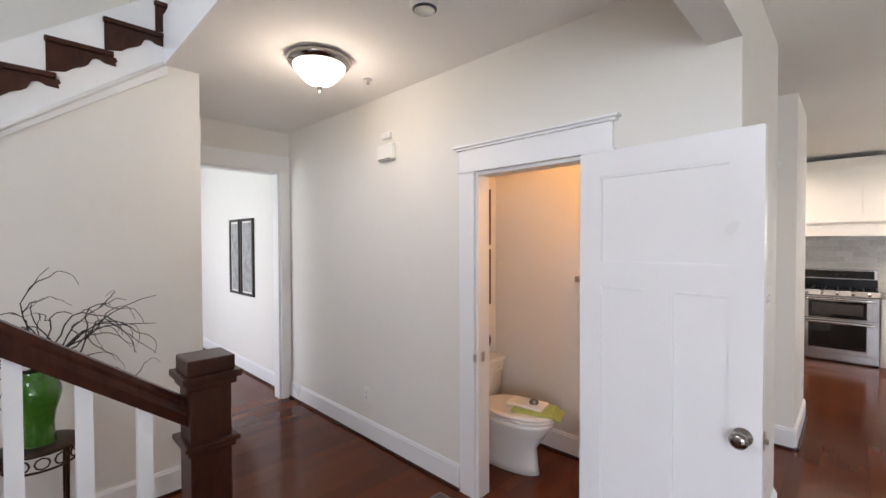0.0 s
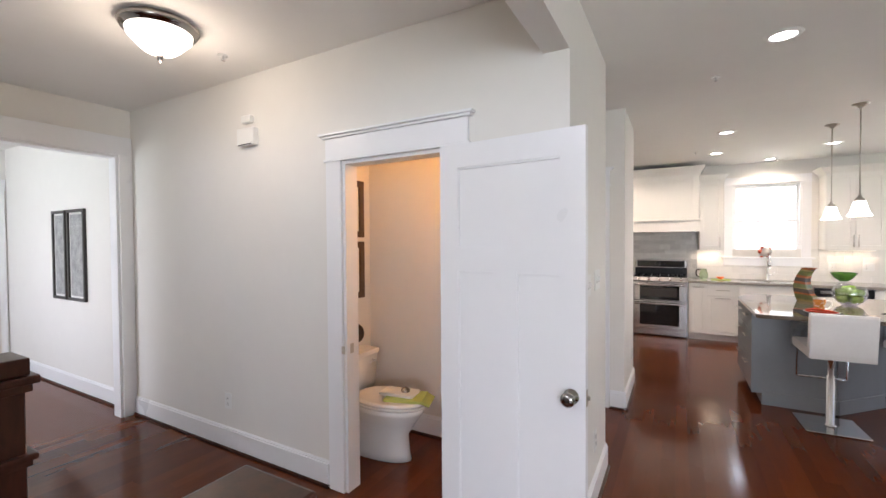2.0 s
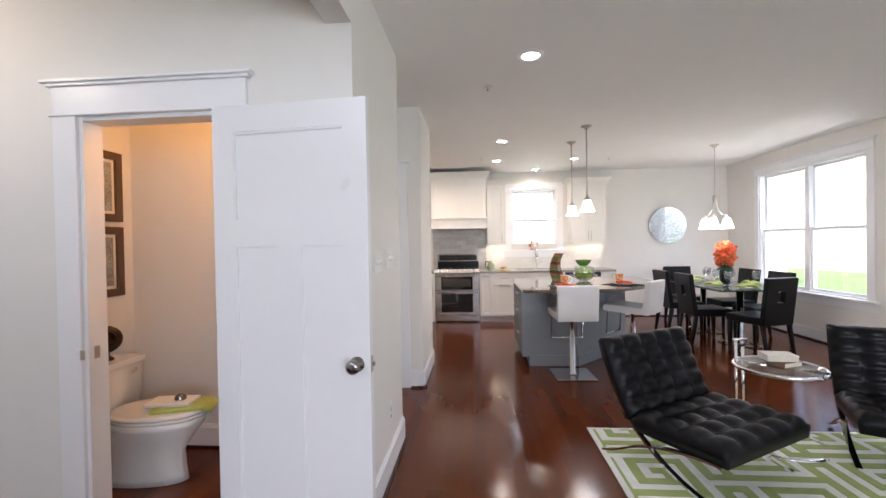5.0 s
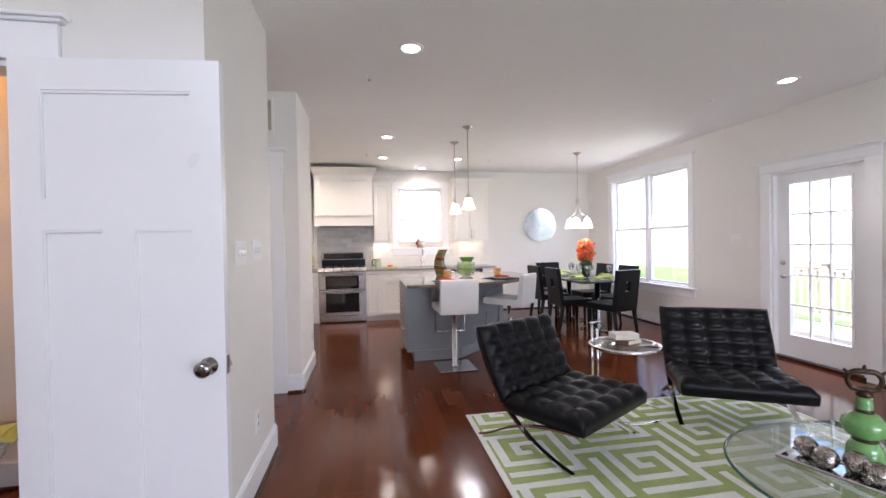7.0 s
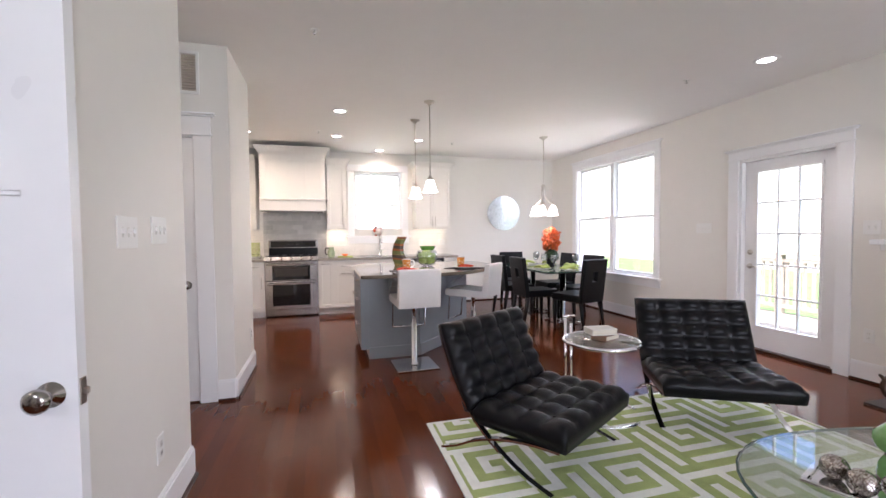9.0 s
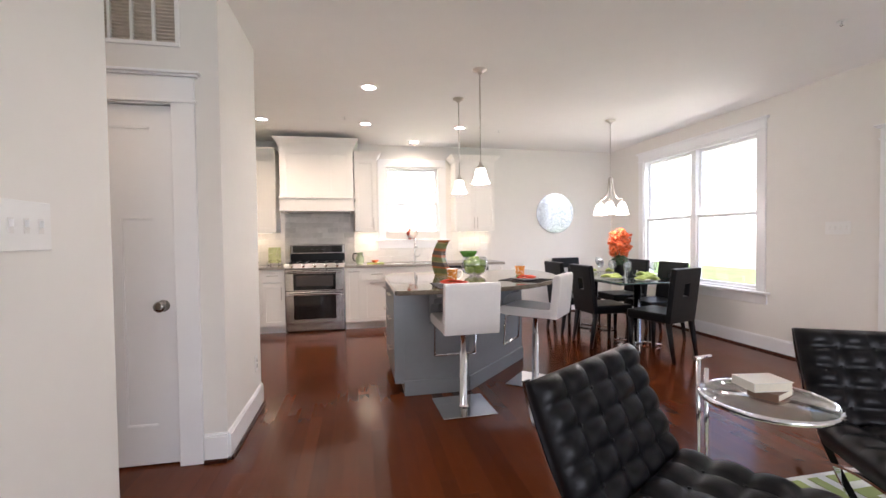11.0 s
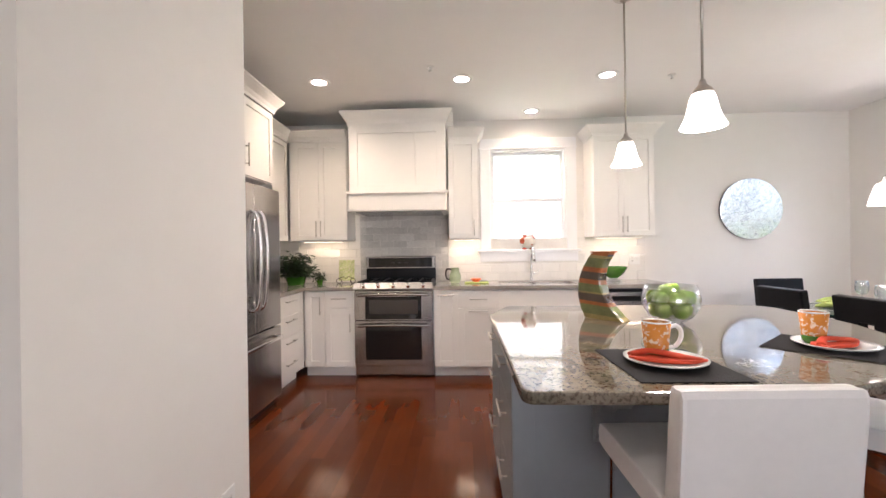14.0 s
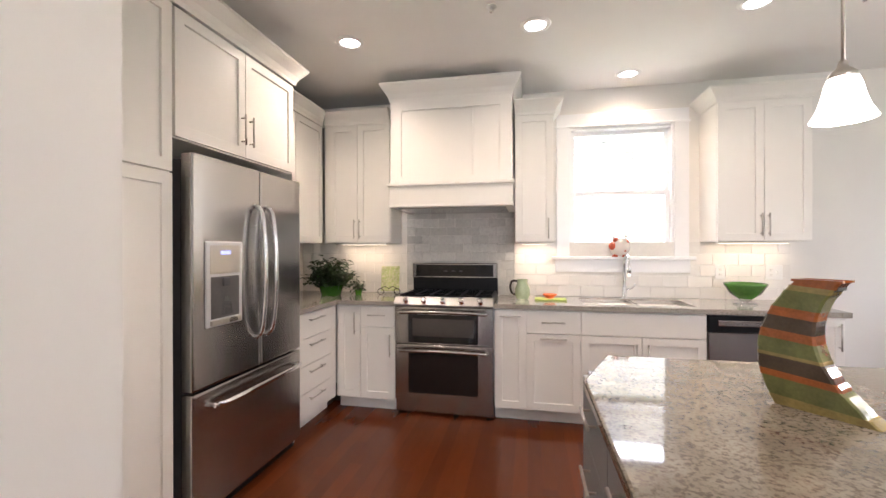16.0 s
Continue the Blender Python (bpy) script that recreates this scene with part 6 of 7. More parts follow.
def pendant(x, y, low=1.735):
    p = thing("pendant_light", "lit white glass bell pendant on a nickel rod", "pendant light", x, y, CEIL, group="island pendants")
    zs = low - CEIL
    part("canopy", L([(0, -0.04), (0.012, -0.04), (0.03, -0.022), (0.058, -0.012), (0.062, 0)], 28), NICKEL, p)
    part("rod", T([(0, 0, -0.03), (0, 0, zs + 0.17)], 0.0055, 8), NICKEL, p)
    part("socket", L([(0, 0.19), (0.010, 0.186), (0.016, 0.165), (0.036, 0.145), (0.040, 0.130), (0, 0.130)], 20, (0, 0, zs)), NICKEL, p)
    part("shade", L([(0.038, 0.134), (0.047, 0.11), (0.054, 0.075), (0.066, 0.035), (0.084, 0.0), (0.081, 0.0), (0.063, 0.037), (0.051, 0.075), (0.044, 0.108), (0.034, 0.132)], 32, (0, 0, zs)), LAMPGLASS, p)
    point_lamp(x, y, low - 0.03, 4.5, (1.0, 0.95, 0.88))


pendant(1.768, 4.975)
pendant(1.765, 5.74)

cd_ = thing("chandelier", "nickel chandelier with three lit glass shades", "chandelier", 3.835, 6.222, CEIL)
part("canopy", L([(0, -0.04), (0.015, -0.04), (0.035, -0.02), (0.06, -0.01), (0.064, 0)], 28), NICKEL, cd_)
part("rod", T([(0, 0, -0.03), (0, 0, -0.34)], 0.006, 8), NICKEL, cd_)
bm = bmesh.new()
for k in range(12):
    z = -0.355 - k * 0.031
    ring = [(0.009 * math.cos(a), 0.0, z + 0.02 * math.sin(a)) if k % 2 else (0.0, 0.009 * math.cos(a), z + 0.02 * math.sin(a)) for a in [j * math.pi / 4 for j in range(9)]]
    tube(bm, ring, 0.0022, 5)
part("chain", bm, NICKEL, cd_)
part("hub", L([(0, -0.70), (0.014, -0.705), (0.030, -0.725), (0.030, -0.775), (0.018, -0.79), (0.012, -0.86), (0.014, -0.96), (0.024, -0.99), (0.018, -1.03), (0, -1.045)], 20), NICKEL, cd_)
for k in range(3):
    a = math.radians(120 * k + 233)
    c, s = math.cos(a), math.sin(a)
    ar = part("arm", T([(q.x * c, q.x * s, q.z) for q in smooth_path([(0.026, 0, -0.735), (0.032, 0, -0.82), (0.045, 0, -0.90), (0.085, 0, -0.965), (0.13, 0, -0.975), (0.150, 0, -0.985), (0.153, 0, -1.01)], 5)], 0.0075, 8), NICKEL, cd_)
    part("socket", L([(0, 0.03), (0.018, 0.025), (0.034, 0.0), (0, 0.0)], 16, (0.153 * c, 0.153 * s, -1.032)), NICKEL, ar)
    part("shade", L([(0.036, 0.0), (0.050, -0.03), (0.066, -0.085), (0.082, -0.148), (0.079, -0.148), (0.063, -0.085), (0.046, -0.03), (0.032, 0.0)], 28, (0.153 * c, 0.153 * s, -1.032)), LAMPGLASS, ar, "lit white glass bell shade")
point_lamp(3.835, 6.222, 1.50, 6, (1.0, 0.95, 0.88), 0.12)

hl = thing("flush_ceiling_light", "lit alabaster glass ceiling light in a bronze pan", "ceiling light", -2.05, 1.215, CEIL)
part("pan", L([(0, -0.05), (0.13, -0.055), (0.175, -0.045), (0.19, -0.02), (0.17, 0.0), (0, 0)], 40), PEWTER, hl)
part("glass", L([(0.155, -0.05), (0.15, -0.075), (0.125, -0.10), (0.105, -0.125), (0.075, -0.15), (0.03, -0.165), (0, -0.168)], 40), HALLGLASS, hl, "ribbed lit glass bowl")
part("finial", L([(0, -0.165), (0.02, -0.167), (0.012, -0.18), (0.014, -0.19), (0.005, -0.205), (0, -0.21)], 16), PEWTER, hl)
point_lamp(-2.05, 1.215, 2.48, 2.7, (1.0, 0.84, 0.62), 0.1)

# ---- wall fittings ----
cm = thing("door_chime", "small white door chime box on the hall wall", "door chime", -2.25, HALLW, 2.30)
part("box", B(-0.09, -0.045, -0.085, 0.09, 0, 0.035, 0.006), WHITEPLASTIC, cm)
part("top_cover", B(-0.055, -0.035, 0.075, 0.045, 0, 0.125, 0.005), WHITEPLASTIC, cm)
part("grille_slot", B(-0.07, -0.0465, -0.082, 0.07, -0.0445, -0.075), DARKGREY, cm)


def wall_plate(name, label, category, m, w, h, kinds, group=""):
    p = thing(name, label, category, group=group)
    p.matrix_basis = m
    part("plate", B(-w / 2, -0.006, -h / 2, w / 2, 0, h / 2, 0.002), WHITEPLASTIC, p)
    n = len(kinds)
    for k, q in enumerate(kinds):
        x = (k - (n - 1) / 2) * 0.046
        if q == "s":
            part("toggle", B(x - 0.005, -0.016, -0.004, x + 0.005, -0.005, 0.014, 0.001), WHITEPLASTIC, p)
            part("bezel", B(x - 0.008, -0.0075, -0.018, x + 0.008, -0.0055, 0.018), PORCELAIN, p)
        else:
            for z in (-0.02, 0.02):
                s = part("socket", B(x - 0.015, -0.0075, z - 0.014, x + 0.015, -0.0055, z + 0.014, 0.001), PORCELAIN, p)
                for dx in (-0.005, 0.005):
                    part("slot", B(x + dx - 0.001, -0.0082, z - 0.005, x + dx + 0.001, -0.0074, z + 0.005), DARKGREY, s)
    return p


wall_plate("light_switch", "white triple light switch plate on the end wall", "light switch", pose(-0.05, 2.31, 1.295, 0, 0, 90), 0.165, 0.118, "sss")
wall_plate("light_switch", "white triple light switch plate near the wall end", "light switch", pose(-0.05, 2.615, 1.305, 0, 0, 90), 0.165, 0.118, "sss")
wall_plate("light_switch", "white four-gang light switch plate beside the patio door", "light switch", pose(RIGHT, 4.51, 1.315, 0, 0, -90), 0.21, 0.118, "ssss")
wall_plate("light_switch", "white light switch plate between patio door and mantel", "light switch", pose(RIGHT, 2.90, 1.30, 0, 0, -90), 0.12, 0.118, "ss")
wall_plate("outlet", "white wall outlet near the baseboard", "outlet", pose(RIGHT, 2.90, 0.39, 0, 0, -90), 0.075, 0.118, "o", "wall outlets")
wall_plate("outlet", "white wall outlet on the hall wall", "outlet", pose(-2.55, HALLW, 0.36), 0.075, 0.118, "o", "wall outlets")
wall_plate("outlet", "white wall outlet low on the end wall", "outlet", pose(-0.05, 2.55, 0.36, 0, 0, 90), 0.075, 0.118, "o", "wall outlets")
wall_plate("outlet", "white wall outlet low on the pantry wall", "outlet", pose(-0.04, 4.75, 0.36, 0, 0, 90), 0.075, 0.118, "o", "wall outlets")
wall_plate("outlet", "white outlet on the tiled backsplash", "outlet", pose(2.33, BACK - 0.0095, 1.13), 0.075, 0.118, "o", "wall outlets")
wall_plate("outlet", "white double outlet on the tiled backsplash", "outlet", pose(2.72, BACK - 0.0095, 1.13), 0.12, 0.118, "os", "wall outlets")

gr = thing("return_air_grille", "white framed return air grille over the pantry door", "air grille", 0, 4.05, 0)
part("filter", B(VENT[0], 0.02, VENT[2], VENT[1], 0.03, VENT[3]), BEIGEGRILLE, gr)
bm = bmesh.new()
for a in ((VENT[0] - 0.022, VENT[2] - 0.022, VENT[1] + 0.022, VENT[2]), (VENT[0] - 0.022, VENT[3], VENT[1] + 0.022, VENT[3] + 0.022), (VENT[0] - 0.022, VENT[2], VENT[0], VENT[3]), (VENT[1], VENT[2], VENT[1] + 0.022, VENT[3])):
    box(bm, a[0], -0.010, a[1], a[2], 0.004, a[3], 0.002)
part("frame", bm, WHITEPLASTIC, gr)
for k in range(1, 6):
    x = VENT[0] + (VENT[1] - VENT[0]) * k / 6
    part("mullion", B(x - 0.007, -0.006, VENT[2], x + 0.007, 0.02, VENT[3]), WHITEPLASTIC, gr)
for k in range(14):
    z = VENT[2] + 0.01 + (VENT[3] - VENT[2] - 0.02) * k / 13
    s = part("slat", B(VENT[0], 0.004, -0.001, VENT[1], 0.018, 0.001), BEIGEGRILLE, gr)
    s.matrix_basis = pose(0, 0, z, -25)

# ---- pictures in the far room and the powder room ----


def picture(x0, x1, z0, z1, m, label, fm, frame_w=0.022, group=""):
    p = thing("picture_frame", label, "picture", group=group)
    p.matrix_basis = m
    bm = bmesh.new()
    for a in ((x0, z0, x0 + frame_w, z1), (x1 - frame_w, z0, x1, z1), (x0 + frame_w, z1 - frame_w, x1 - frame_w, z1), (x0 + frame_w, z0, x1 - frame_w, z0 + frame_w)):
        box(bm, a[0], -0.028, a[1], a[2], 0, a[3], 0.002)
    part("frame", bm, fm, p)
    part("mat_board", B(x0 + frame_w, -0.010, z0 + frame_w, x1 - frame_w, -0.004, z1 - frame_w), LINENWHITE, p)
    k = frame_w + 0.02
    part("print", B(x0 + k, -0.012, z0 + k, x1 - k, -0.0095, z1 - k), PRINT, p, "grey abstract print")


picture(-5.56, -5.23, 0.95, 1.89, pose(0, HALLW, 0), "tall narrow black-framed picture with a grey print", FRAMEBLACK, 0.03, "pair of tall pictures")
picture(-5.19, -4.80, 0.95, 1.89, pose(0, HALLW, 0), "tall narrow black-framed picture with a grey print", FRAMEBLACK, 0.03, "pair of tall pictures")
for z0, z1 in ((1.575, 2.035), (1.08, 1.54)):
    picture(-0.19, 0.19, z0, z1, pose(-1.92, 2.50, 0, 0, 0, 90), "square brown-framed picture over the toilet", FRAMEBROWN, 0.05, "powder room pictures")

# ---- powder room ----
to = thing("toilet", "white porcelain toilet with its lid closed", "toilet", -1.92, 2.40, 0, -90)


def oval(cx, a0, a1, w, n=28):
    """An egg outline: x half width w, y from a0 (back) to a1 (front)."""
    mid = a0 + (a1 - a0) * 0.42
    out = []
    for k in range(n):
        t = 2 * math.pi * k / n
        y = mid + ((a1 - mid) if math.sin(t) > 0 else (mid - a0)) * math.sin(t)
        out.append((cx + w * math.cos(t), y))
    return out


def loft(rings, cap=True):
    bm = bmesh.new()
    vr = [[bm.verts.new((x, y, z)) for x, y in ring] for ring, z in rings]
    n = len(vr[0])
    for a, b in zip(vr, vr[1:]):
        for k in range(n):
            bm.faces.new((a[k], a[(k + 1) % n], b[(k + 1) % n], b[k])).smooth = True
    if cap:
        bm.faces.new(vr[0][::-1])
        bm.faces.new(vr[-1])
    return bm


part("bowl", loft([(oval(0, 0.10, 0.66, 0.115), 0.0), (oval(0, 0.10, 0.65, 0.108), 0.05), (oval(0, 0.12, 0.64, 0.105), 0.18), (oval(0, 0.14, 0.70, 0.135), 0.27), (oval(0, 0.20, 0.755, 0.175), 0.345), (oval(0, 0.20, 0.765, 0.182), 0.385)]), PORCELAIN, to)
part("seat", loft([(oval(0, 0.21, 0.77, 0.184), 0.386), (oval(0, 0.21, 0.775, 0.188), 0.396), (oval(0, 0.21, 0.77, 0.184), 0.405)]), PORCELAIN, to)
part("lid", loft([(oval(0, 0.21, 0.765, 0.182), 0.408), (oval(0, 0.21, 0.768, 0.185), 0.418), (oval(0, 0.22, 0.74, 0.165), 0.430)]), PORCELAIN, to)
part("tank", loft([([(-0.17, 0.01), (0.17, 0.01), (0.17, 0.19), (-0.17, 0.19)], 0.36), ([(-0.20, 0.008), (0.20, 0.008), (0.20, 0.20), (-0.20, 0.20)], 0.45), ([(-0.215, 0.006), (0.215, 0.006), (0.215, 0.21), (-0.215, 0.21)], 0.665)]), PORCELAIN, to)
part("tank_lid", B(-0.225, 0.004, 0.665, 0.225, 0.222, 0.70, 0.008, seg=2), PORCELAIN, to)
part("flush_lever", T([(-0.15, 0.21, 0.62), (-0.15, 0.235, 0.62), (-0.08, 0.24, 0.615)], 0.007), CHROME, to)
to.matrix_basis = pose(-1.918, 2.40, 0, 0, 0, -90)
tw = thing("hand_towel", "folded lime green hand towel on the toilet lid", "towel", -1.31, 2.41, 0.4305, 18)
part("cloth", B(-0.13, -0.10, 0, 0.15, 0.11, 0.020, 0.008, seg=2), LINENGREEN, tw)
part("hanging_fold", R([(0.08, 0.01), (0.155, 0.012), (0.20, -0.012), (0.195, -0.022), (0.14, -0.002), (0.08, 0.0)], -0.09, 0.10, 'y', 0.003), LINENGREEN, tw)
tw2 = thing("guest_towel", "folded white guest towel on the green towel", "towel", -1.36, 2.42, 0.4505, 8)
part("cloth", B(-0.13, -0.075, 0, 0.13, 0.075, 0.022, 0.009, seg=2), LINENWHITE, tw2)
sh = thing("soap_shell", "small silver shell on the towels", "ornament", -1.31, 2.42, 0.472)
part("shell", L([(0, 0), (0.03, 0.002), (0.034, 0.014), (0.024, 0.028), (0.008, 0.036), (0, 0.036)], 14), PEWTER, sh)
fg = thing("figurine", "dark bronze carved figurine on the toilet tank", "ornament", -1.815, 2.45, 0.70)
part("base", L([(0, 0), (0.04, 0), (0.04, 0.01), (0.02, 0.025), (0.014, 0.05), (0, 0.05)], 18), BRONZE, fg)
d = part("disc", L([(0, 0.016), (0.05, 0.018), (0.075, 0.008), (0.085, 0), (0.075, -0.008), (0.05, -0.018), (0, -0.016)], 28), BRONZE, fg)
d.matrix_basis = pose(0, 0, 0.13, 90, 0, 40)
tb = thing("towel_bar", "nickel towel bar on the powder room wall", "towel bar", -1.02, 2.79, 1.33)
for x in (-0.13, 0.30):
    part("post", B(x - 0.015, -0.065, -0.02, x + 0.015, 0, 0.02, 0.004), NICKEL, tb)
part("rail", T([(-0.13, -0.055, 0), (0.30, -0.055, 0)], 0.009, 10), NICKEL, tb)
tw3 = thing("bath_towel", "dark grey towel hung on the towel bar", "towel", -0.93, 2.735, 1.0)
part("cloth", B(-0.18, -0.016, -0.10, 0.18, 0.016, 0.34, 0.01, seg=2), DARKGREY, tw3)
# orange lamp and its wall fixture are unseen, added to warm this room
point_lamp(-0.75, 2.45, 2.35, 4.0, (1.0, 0.48, 0.15), 0.08)
vl = thing("vanity_light", "unseen lit glass shade added on the powder room wall", "wall light", -0.75, 2.79, 2.30)
part("backplate", B(-0.05, -0.02, -0.05, 0.05, 0, 0.05, 0.004), NICKEL, vl)
part("shade", L([(0.03, -0.06), (0.05, 0.0), (0.06, 0.06), (0.056, 0.06), (0.027, -0.055)], 20, (0, -0.09, 0)), LAMPGLASS, vl)
part("arm", T([(0, -0.015, -0.06), (0, -0.09, -0.065)], 0.008), NICKEL, vl)


# ---- stairs ----
def newel(x, y, label):
    p = thing("newel_post", label, "newel post", x, y, 0, group="newel posts")
    part("shaft", B(-0.066, -0.066, 0, 0.066, 0.066, 1.10, 0.004), DARKWOOD, p)
    part("plinth", B(-0.078, -0.078, 0, 0.078, 0.078, 0.24, 0.006), DARKWOOD, p)
    for z0, z1, r in ((0.895, 0.915, 0.088), (0.875, 0.895, 0.077), (1.125, 1.150, 0.094), (1.100, 1.125, 0.080)):
        part("collar", B(-r, -r, z0, r, r, z1, 0.006, seg=2), DARKWOOD, p)
    part("cap", B(-0.076, -0.076, 1.150, 0.076, 0.076, 1.203, 0.006, seg=2), DARKWOOD, p)
    return p


newel(-1.40, 0.385, "square dark-stained newel post with collars at the stair foot")
newel(-0.135, 0.31, "square dark-stained newel post at the open stair side")
lf = thing("lower_stairs", "dark wooden lower stair flight with white risers", "stairs")
for k in range(4):
    y = 0.30 - 0.25 * k
    part("tread", B(-1.42, y - 0.285, 0.18 * (k + 1) - 0.03, -0.11, y + 0.02, 0.18 * (k + 1), 0.008, seg=2), DARKWOOD, lf)
    part("riser", B(-1.40, y - 0.02, 0.18 * k, -0.13, y, 0.18 * (k + 1) - 0.03), PAINT_TRIM, lf)
part("landing", B(-1.42, -3.29, 0.87, -0.11, -0.70, 0.90, 0.004), DARKWOOD, lf)
part("landing_wall", B(-1.40, -0.72, 0.0, -0.13, -0.70, 0.87), PAINT_TRIM, lf)
for nm, X in (("inner", -1.40), ("outer", -0.135)):
    hr = thing("handrail", "dark-stained moulded stair handrail", "handrail", X, 0, 0, group="stair handrails")
    prof = [(-0.034, -0.052), (0.034, -0.052), (0.040, -0.012), (0.030, 0.012), (0.034, 0.028), (0.022, 0.045), (-0.022, 0.045), (-0.034, 0.028), (-0.030, 0.012), (-0.040, -0.012)]
    bm = bmesh.new()
    a = [bm.verts.new((x, 0.32, 1.02 + z)) for x, z in prof]
    b = [bm.verts.new((x, -0.85, 1.02 + 0.75 * 1.17 + z)) for x, z in prof]
    for k in range(len(prof)):
        bm.faces.new((a[k], a[(k + 1) % 10], b[(k + 1) % 10], b[k]))
    bm.faces.new(a)
    bm.faces.new(b[::-1])
    bmesh.ops.recalc_face_normals(bm, faces=bm.faces)
    part("rail", bm, DARKWOOD, hr)
    for k in range(7):
        y = 0.20 - 0.15 * k
        foot = 0.18 * (1 + max(0, math.floor((0.30 - y) / 0.25)))
        top_ = 1.02 + 0.75 * (0.32 - y) - 0.02
        whole("baluster", B(X - 0.02, y - 0.02, min(foot, 0.9), X + 0.02, y + 0.02, top_), PAINT_TRIM, "square white painted stair baluster", "baluster", group="white balusters")

us = thing("upper_stairs", "dark upper stair treads over a white stringer", "stairs")
for k in range(-6, 5):
    y, z = 0.066 + 0.2475 * (k - 1), 2.708 + 0.191 * (k - 1)
    part("tread", B(-4.0, y - 0.03, z - 0.030, -2.795, y + 0.265, z, 0.008, seg=2), DARKWOOD, us)
    part("riser", B(-4.0, y - 0.012, z - 0.19, -2.84, y, z - 0.030), PAINT_TRIM, us)
    part("bracket", R([(y + q, z + w) for q, w in ((-0.024, -0.03), (0.275, -0.03), (0.282, -0.048), (0.272, -0.058), (0.275, -0.078), (0.222, -0.074), (0.208, -0.064), (0.190, -0.060), (0.168, -0.068), (0.150, -0.105), (0.128, -0.122), (0.09, -0.140), (0.055, -0.170), (0.02, -0.178), (-0.024, -0.188))], -2.828, -2.812, 'x'), DARKWOOD, us, "scrolled dark wooden tread bracket")
part("stringer", R([(-1.7, 1.02), (-1.7, 1.40), (0.6, 3.17), (0.6, 2.66)], -2.8295, -2.820, 'x'), PAINT_TRIM, us, "white painted stringer board")
part("stringer_moulding", T([(-2.815, -1.7, 1.00), (-2.815, 0.6, 2.735)], 0.014, 6), PAINT_TRIM, us)

# branches in a vase on a small stand
ps = thing("plant_stand", "round dark metal plant stand with a pierced apron", "plant stand", -2.52, -0.015, 0)
part("top", L([(0, 0.625), (0.14, 0.625), (0.148, 0.632), (0.148, 0.642), (0.13, 0.645), (0, 0.642)], 32), BRONZE, ps)
bm = bmesh.new()
tube(bm, ring_path(0.135, 0.555, 32), 0.006, 6)
for k in range(12):
    a0 = 2 * math.pi * k / 12
    tube(bm, [(0.135 * math.cos(a0 + 0.2 * math.cos(q)), 0.135 * math.sin(a0 + 0.2 * math.cos(q)), 0.59 + 0.026 * math.sin(q)) for q in [j * math.pi / 4 for j in range(9)]], 0.004, 5)
part("apron", bm, BRONZE, ps)
for k in range(4):
    a = math.radians(45 + 90 * k)
    part("leg", T(smooth_path([(0.13 * math.cos(a), 0.13 * math.sin(a), 0.63), (0.125 * math.cos(a), 0.125 * math.sin(a), 0.3), (0.16 * math.cos(a), 0.16 * math.sin(a), 0.0)], 5), 0.008, 8), BRONZE, ps)
vs_ = thing("green_vase", "tall green glazed vase holding bare curly branches", "vase", -2.52, -0.02, 0.645)
part("body", L([(0, 0), (0.060, 0), (0.064, 0.008), (0.058, 0.04), (0.056, 0.09), (0.064, 0.15), (0.080, 0.205), (0.087, 0.24), (0.084, 0.27), (0.066, 0.305), (0.052, 0.322), (0.058, 0.35), (0.052, 0.35), (0.046, 0.322), (0, 0.29)], 32), GREENGLAZE, vs_)
rng = random.Random(12)
bm = bmesh.new()


def twig(p, d, ln, r, depth, droop=0.0):
    pts = [Vector(p)]
    for k in range(12):
        d = (d + Vector((rng.uniform(-0.5, 0.5), rng.uniform(-0.5, 0.5), rng.uniform(-0.42, 0.42) - droop * (0.25 if k < 6 else 1.5)))).normalized()
        pts.append(pts[-1] + d * ln / 12)
        if depth and k in (4, 6, 8) and rng.random() < 0.7:
            twig(pts[-1], (d + Vector((rng.uniform(-0.7, 0.7), rng.uniform(-0.7, 0.7), 0.0))).normalized(), ln * 0.42, r * 0.6, depth - 1, 0.22)
    tube(bm, pts, r, 5, taper=0.35)


for k in range(24):
    side = 1 if k % 3 else -1
    lean = rng.uniform(0.10, 0.42) * side
    twig((rng.uniform(-0.012, 0.012), rng.uniform(-0.015, 0.015), 0.30), Vector((rng.uniform(-0.2, 0.3), lean + 0.05, 1)).normalized(), rng.uniform(0.40, 0.74), 0.0046, 1, rng.uniform(0.08, 0.24))
part("branches", bm, TWIG, vs_, "bare dark curly willow branches")

# ---- fireplace ----
mp_ = thing("mantelpiece", "white painted fireplace mantel with a deep shelf", "mantelpiece")
MX = RIGHT - 0.17
part("shelf", B(MX - 0.12, 0.95, 1.165, RIGHT, 2.76, 1.205, 0.006, seg=2), PAINT_TRIM, mp_)
part("shelf_moulding", B(MX - 0.07, 0.99, 1.12, RIGHT, 2.72, 1.165, 0.012, seg=3), PAINT_TRIM, mp_)
part("frieze", B(MX, 1.04, 0.90, RIGHT, 2.67, 1.12, 0.003), PAINT_TRIM, mp_)
for y in (1.04, 2.47):
    part("pilaster", B(MX, y, 0.0, RIGHT, y + 0.20, 0.90, 0.003), PAINT_TRIM, mp_)
    part("pilaster_panel", B(MX - 0.008, y + 0.04, 0.25, MX + 0.002, y + 0.16, 0.86, 0.003), PAINT_TRIM, mp_)
    part("pilaster_base", B(MX - 0.025, y - 0.02, 0.0, RIGHT, y + 0.22, 0.19, 0.006), PAINT_TRIM, mp_)
part("surround", B(MX + 0.06, 1.24, 0.0, RIGHT, 2.47, 0.90), SLATE, mp_)
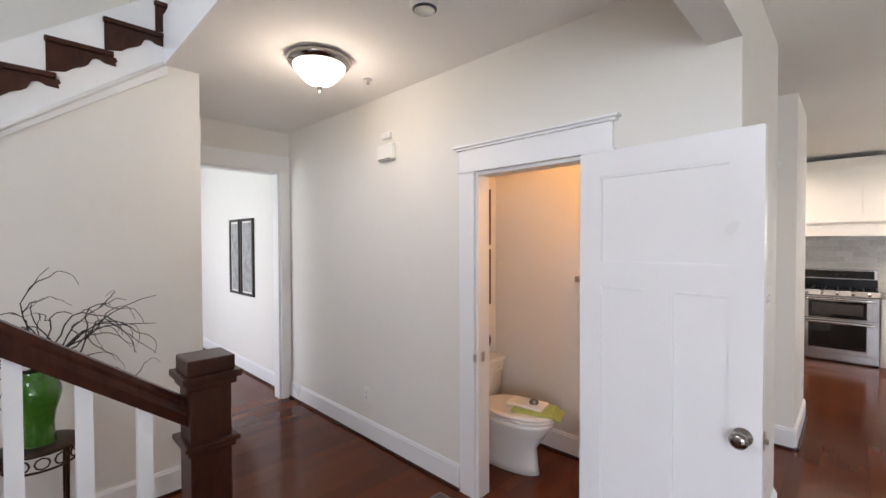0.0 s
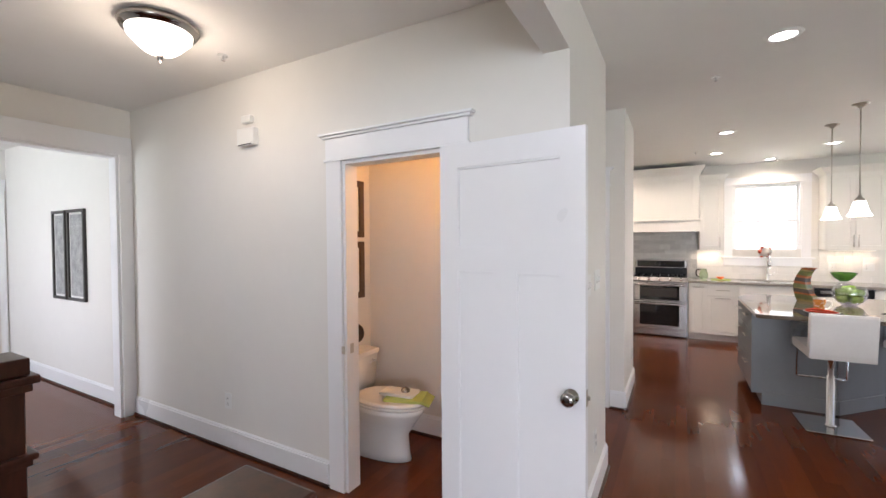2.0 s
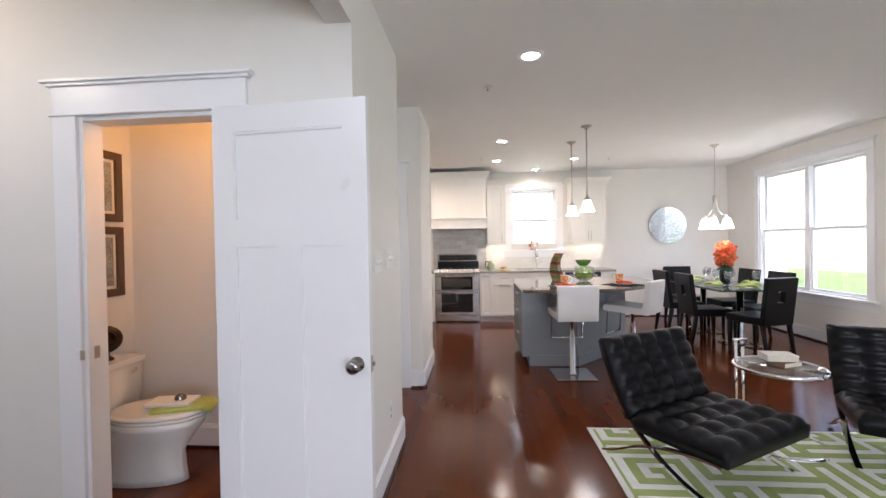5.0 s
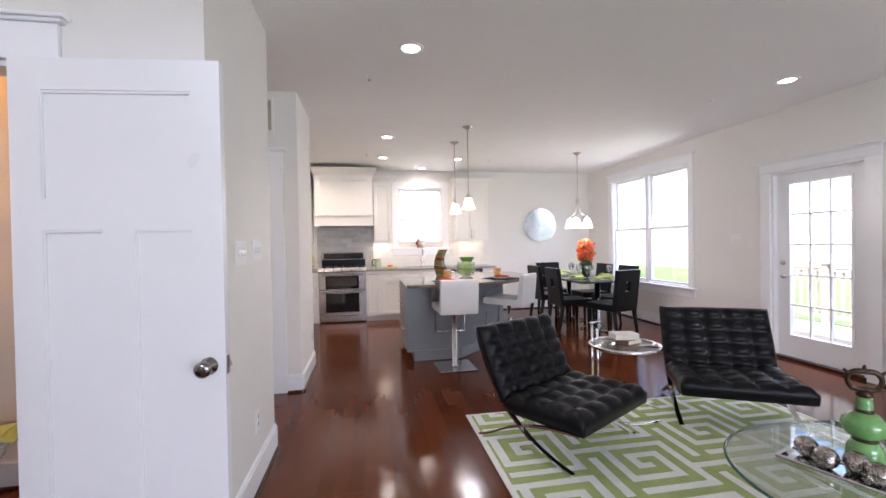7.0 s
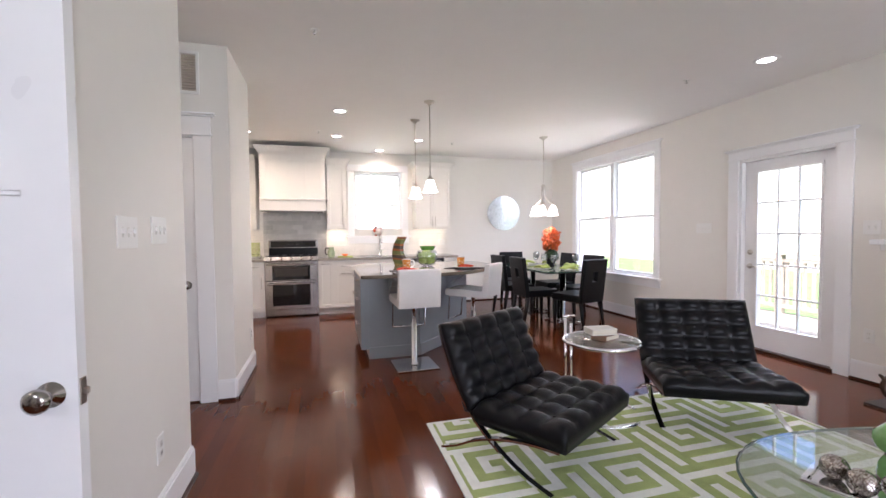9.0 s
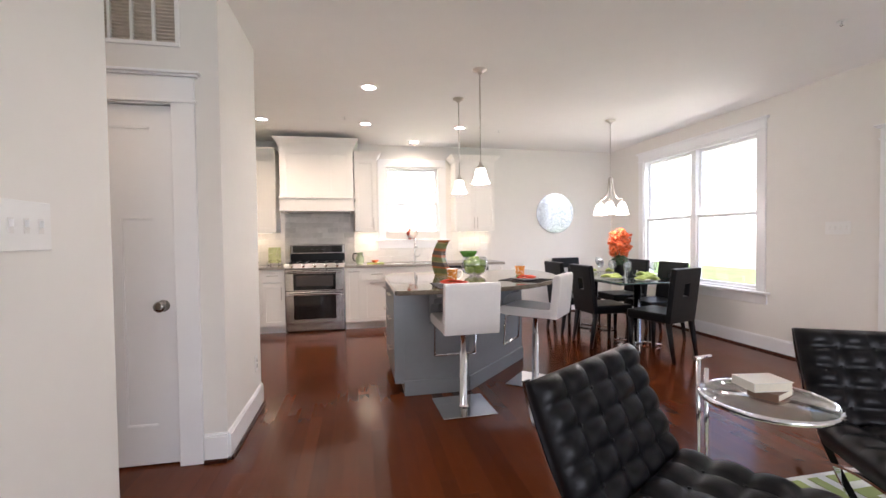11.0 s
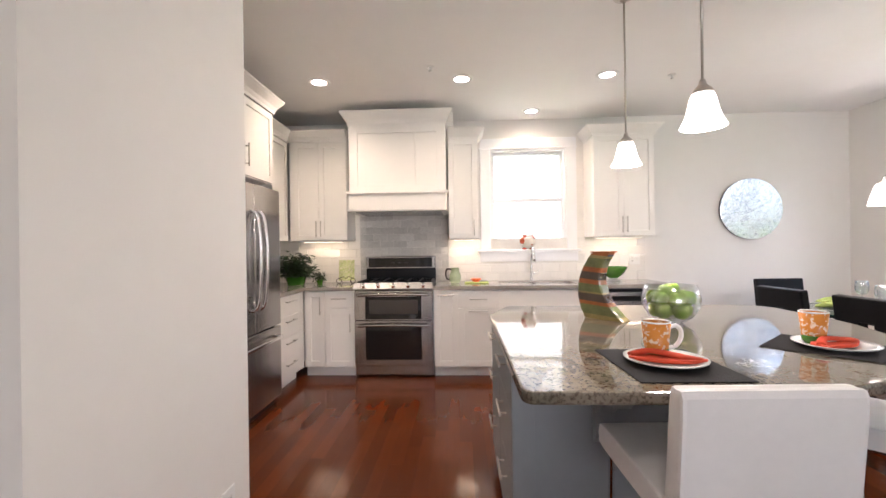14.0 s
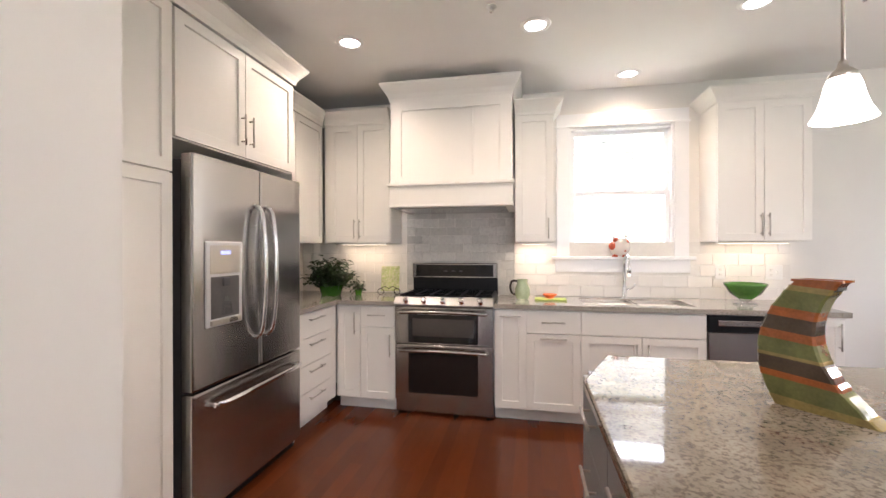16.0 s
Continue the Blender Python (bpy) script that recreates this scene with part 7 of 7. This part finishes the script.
part("firebox", B(MX + 0.04, 1.48, 0.06, MX + 0.062, 2.23, 0.72), BLACK, mp_)
whole("hearth", B(MX - 0.42, 1.0, 0.0, MX - 0.026, 2.60, 0.018, 0.003), SLATE, "black slate hearth in front of the mantel", "hearth")
rng = random.Random(31)
# leaves in a pot, modelled in place of a dark bronze ornament
mpv = thing("mantel_plant", "dark potted leaves standing in for a bronze mantel ornament", "plant", RIGHT - 0.13, 2.45, 1.205)
part("pot", L([(0, 0), (0.05, 0), (0.06, 0.10), (0.05, 0.10), (0.04, 0.02), (0, 0.02)], 18), BRONZE, mpv)
leaf, wood = sprays(rng, (0, 0, 0.09), 0.15, 0.26, 26, 7, 0.075)
part("foliage", leaf, LEAF, mpv)
part("stems", wood, TWIG, mpv)

# ---- outside ----
bm = bmesh.new()
box(bm, -300, -300, -1.0, 300, 300, -0.45)
whole("ground", bm, GRASS, "green mown lawn running to the horizon", "lawn", "structure")
dk = thing("deck", "weathered wooden deck with a railing", "deck")
for k in range(17):
    part("deck_board", B(RIGHT + 0.2 + k * 0.145, 1.6, -0.06, RIGHT + 0.335 + k * 0.145, 7.4, -0.03), DECKWOOD, dk)
DX = RIGHT + 2.55
for y in (1.6, 3.5, 5.45, 7.35):
    part("post", B(DX - 0.05, y - 0.05, -0.45, DX + 0.05, y + 0.05, 0.95, 0.004), DECKWOOD, dk)
part("top_rail", B(DX - 0.07, 1.5, 0.90, DX + 0.07, 7.45, 0.94, 0.005), DECKWOOD, dk)
part("bottom_rail", B(DX - 0.03, 1.6, 0.06, DX + 0.03, 7.35, 0.12, 0.004), DECKWOOD, dk)
part("upper_rail", B(DX - 0.03, 1.6, 0.78, DX + 0.03, 7.35, 0.84, 0.004), DECKWOOD, dk)
for k in range(45):
    y = 1.72 + k * 0.125
    part("baluster", B(DX - 0.018, y - 0.018, 0.12, DX + 0.018, y + 0.018, 0.78), DECKWOOD, dk)


def neighbour(name, label, m, w, d, h, wins):
    hs = thing(name, label, "house")
    hs.matrix_basis = m
    part("wall", B(0, 0, -0.45, w, d, h), SIDING, hs)
    bm = bmesh.new()
    n = int((h + 0.45) / 0.16)
    for k in range(n):
        z = -0.45 + k * 0.16
        prism(bm, [(-0.004, z), (-0.022, z), (-0.006, z + 0.158), (-0.004, z + 0.158)], 0.0, w, 'x')
    part("siding_boards", bm, SIDING, hs)
    part("roof", R([(-0.5, h), (d / 2, h + d * 0.32), (d + 0.5, h), (d + 0.5, h + 0.15), (d / 2, h + d * 0.32 + 0.2), (-0.5, h + 0.15)], -0.5, w + 0.5, 'x'), ROOFING, hs)
    for x, z in wins:
        wi = part("window", B(x, -0.05, z, x + 0.95, 0.0, z + 1.5, 0.004), PAINT_TRIM, hs)
        for q in (0, 1):
            part("pane", B(x + 0.08, -0.056, z + 0.08 + q * 0.70, x + 0.87, -0.05, z + 0.72 + q * 0.70), DARKWINDOW, wi)
    return hs


neighbour("house", "pale sided two-storey house beyond the back lawn", pose(-4.5, 14.5, 0), 15, 9, 6.2, ((2.0, 0.8), (10.0, 0.8), (2.0, 3.8), (6.5, 3.8), (10, 3.8)))
neighbour("house", "pale sided two-storey house across the side lawn", pose(20, 33, 0, 0, 0, -90), 23, 9, 7.4, ((6.0, 3.4), (7.6, 3.4), (11.0, 0.8), (14.0, 3.4), (17.0, 3.4), (18.6, 3.4)))
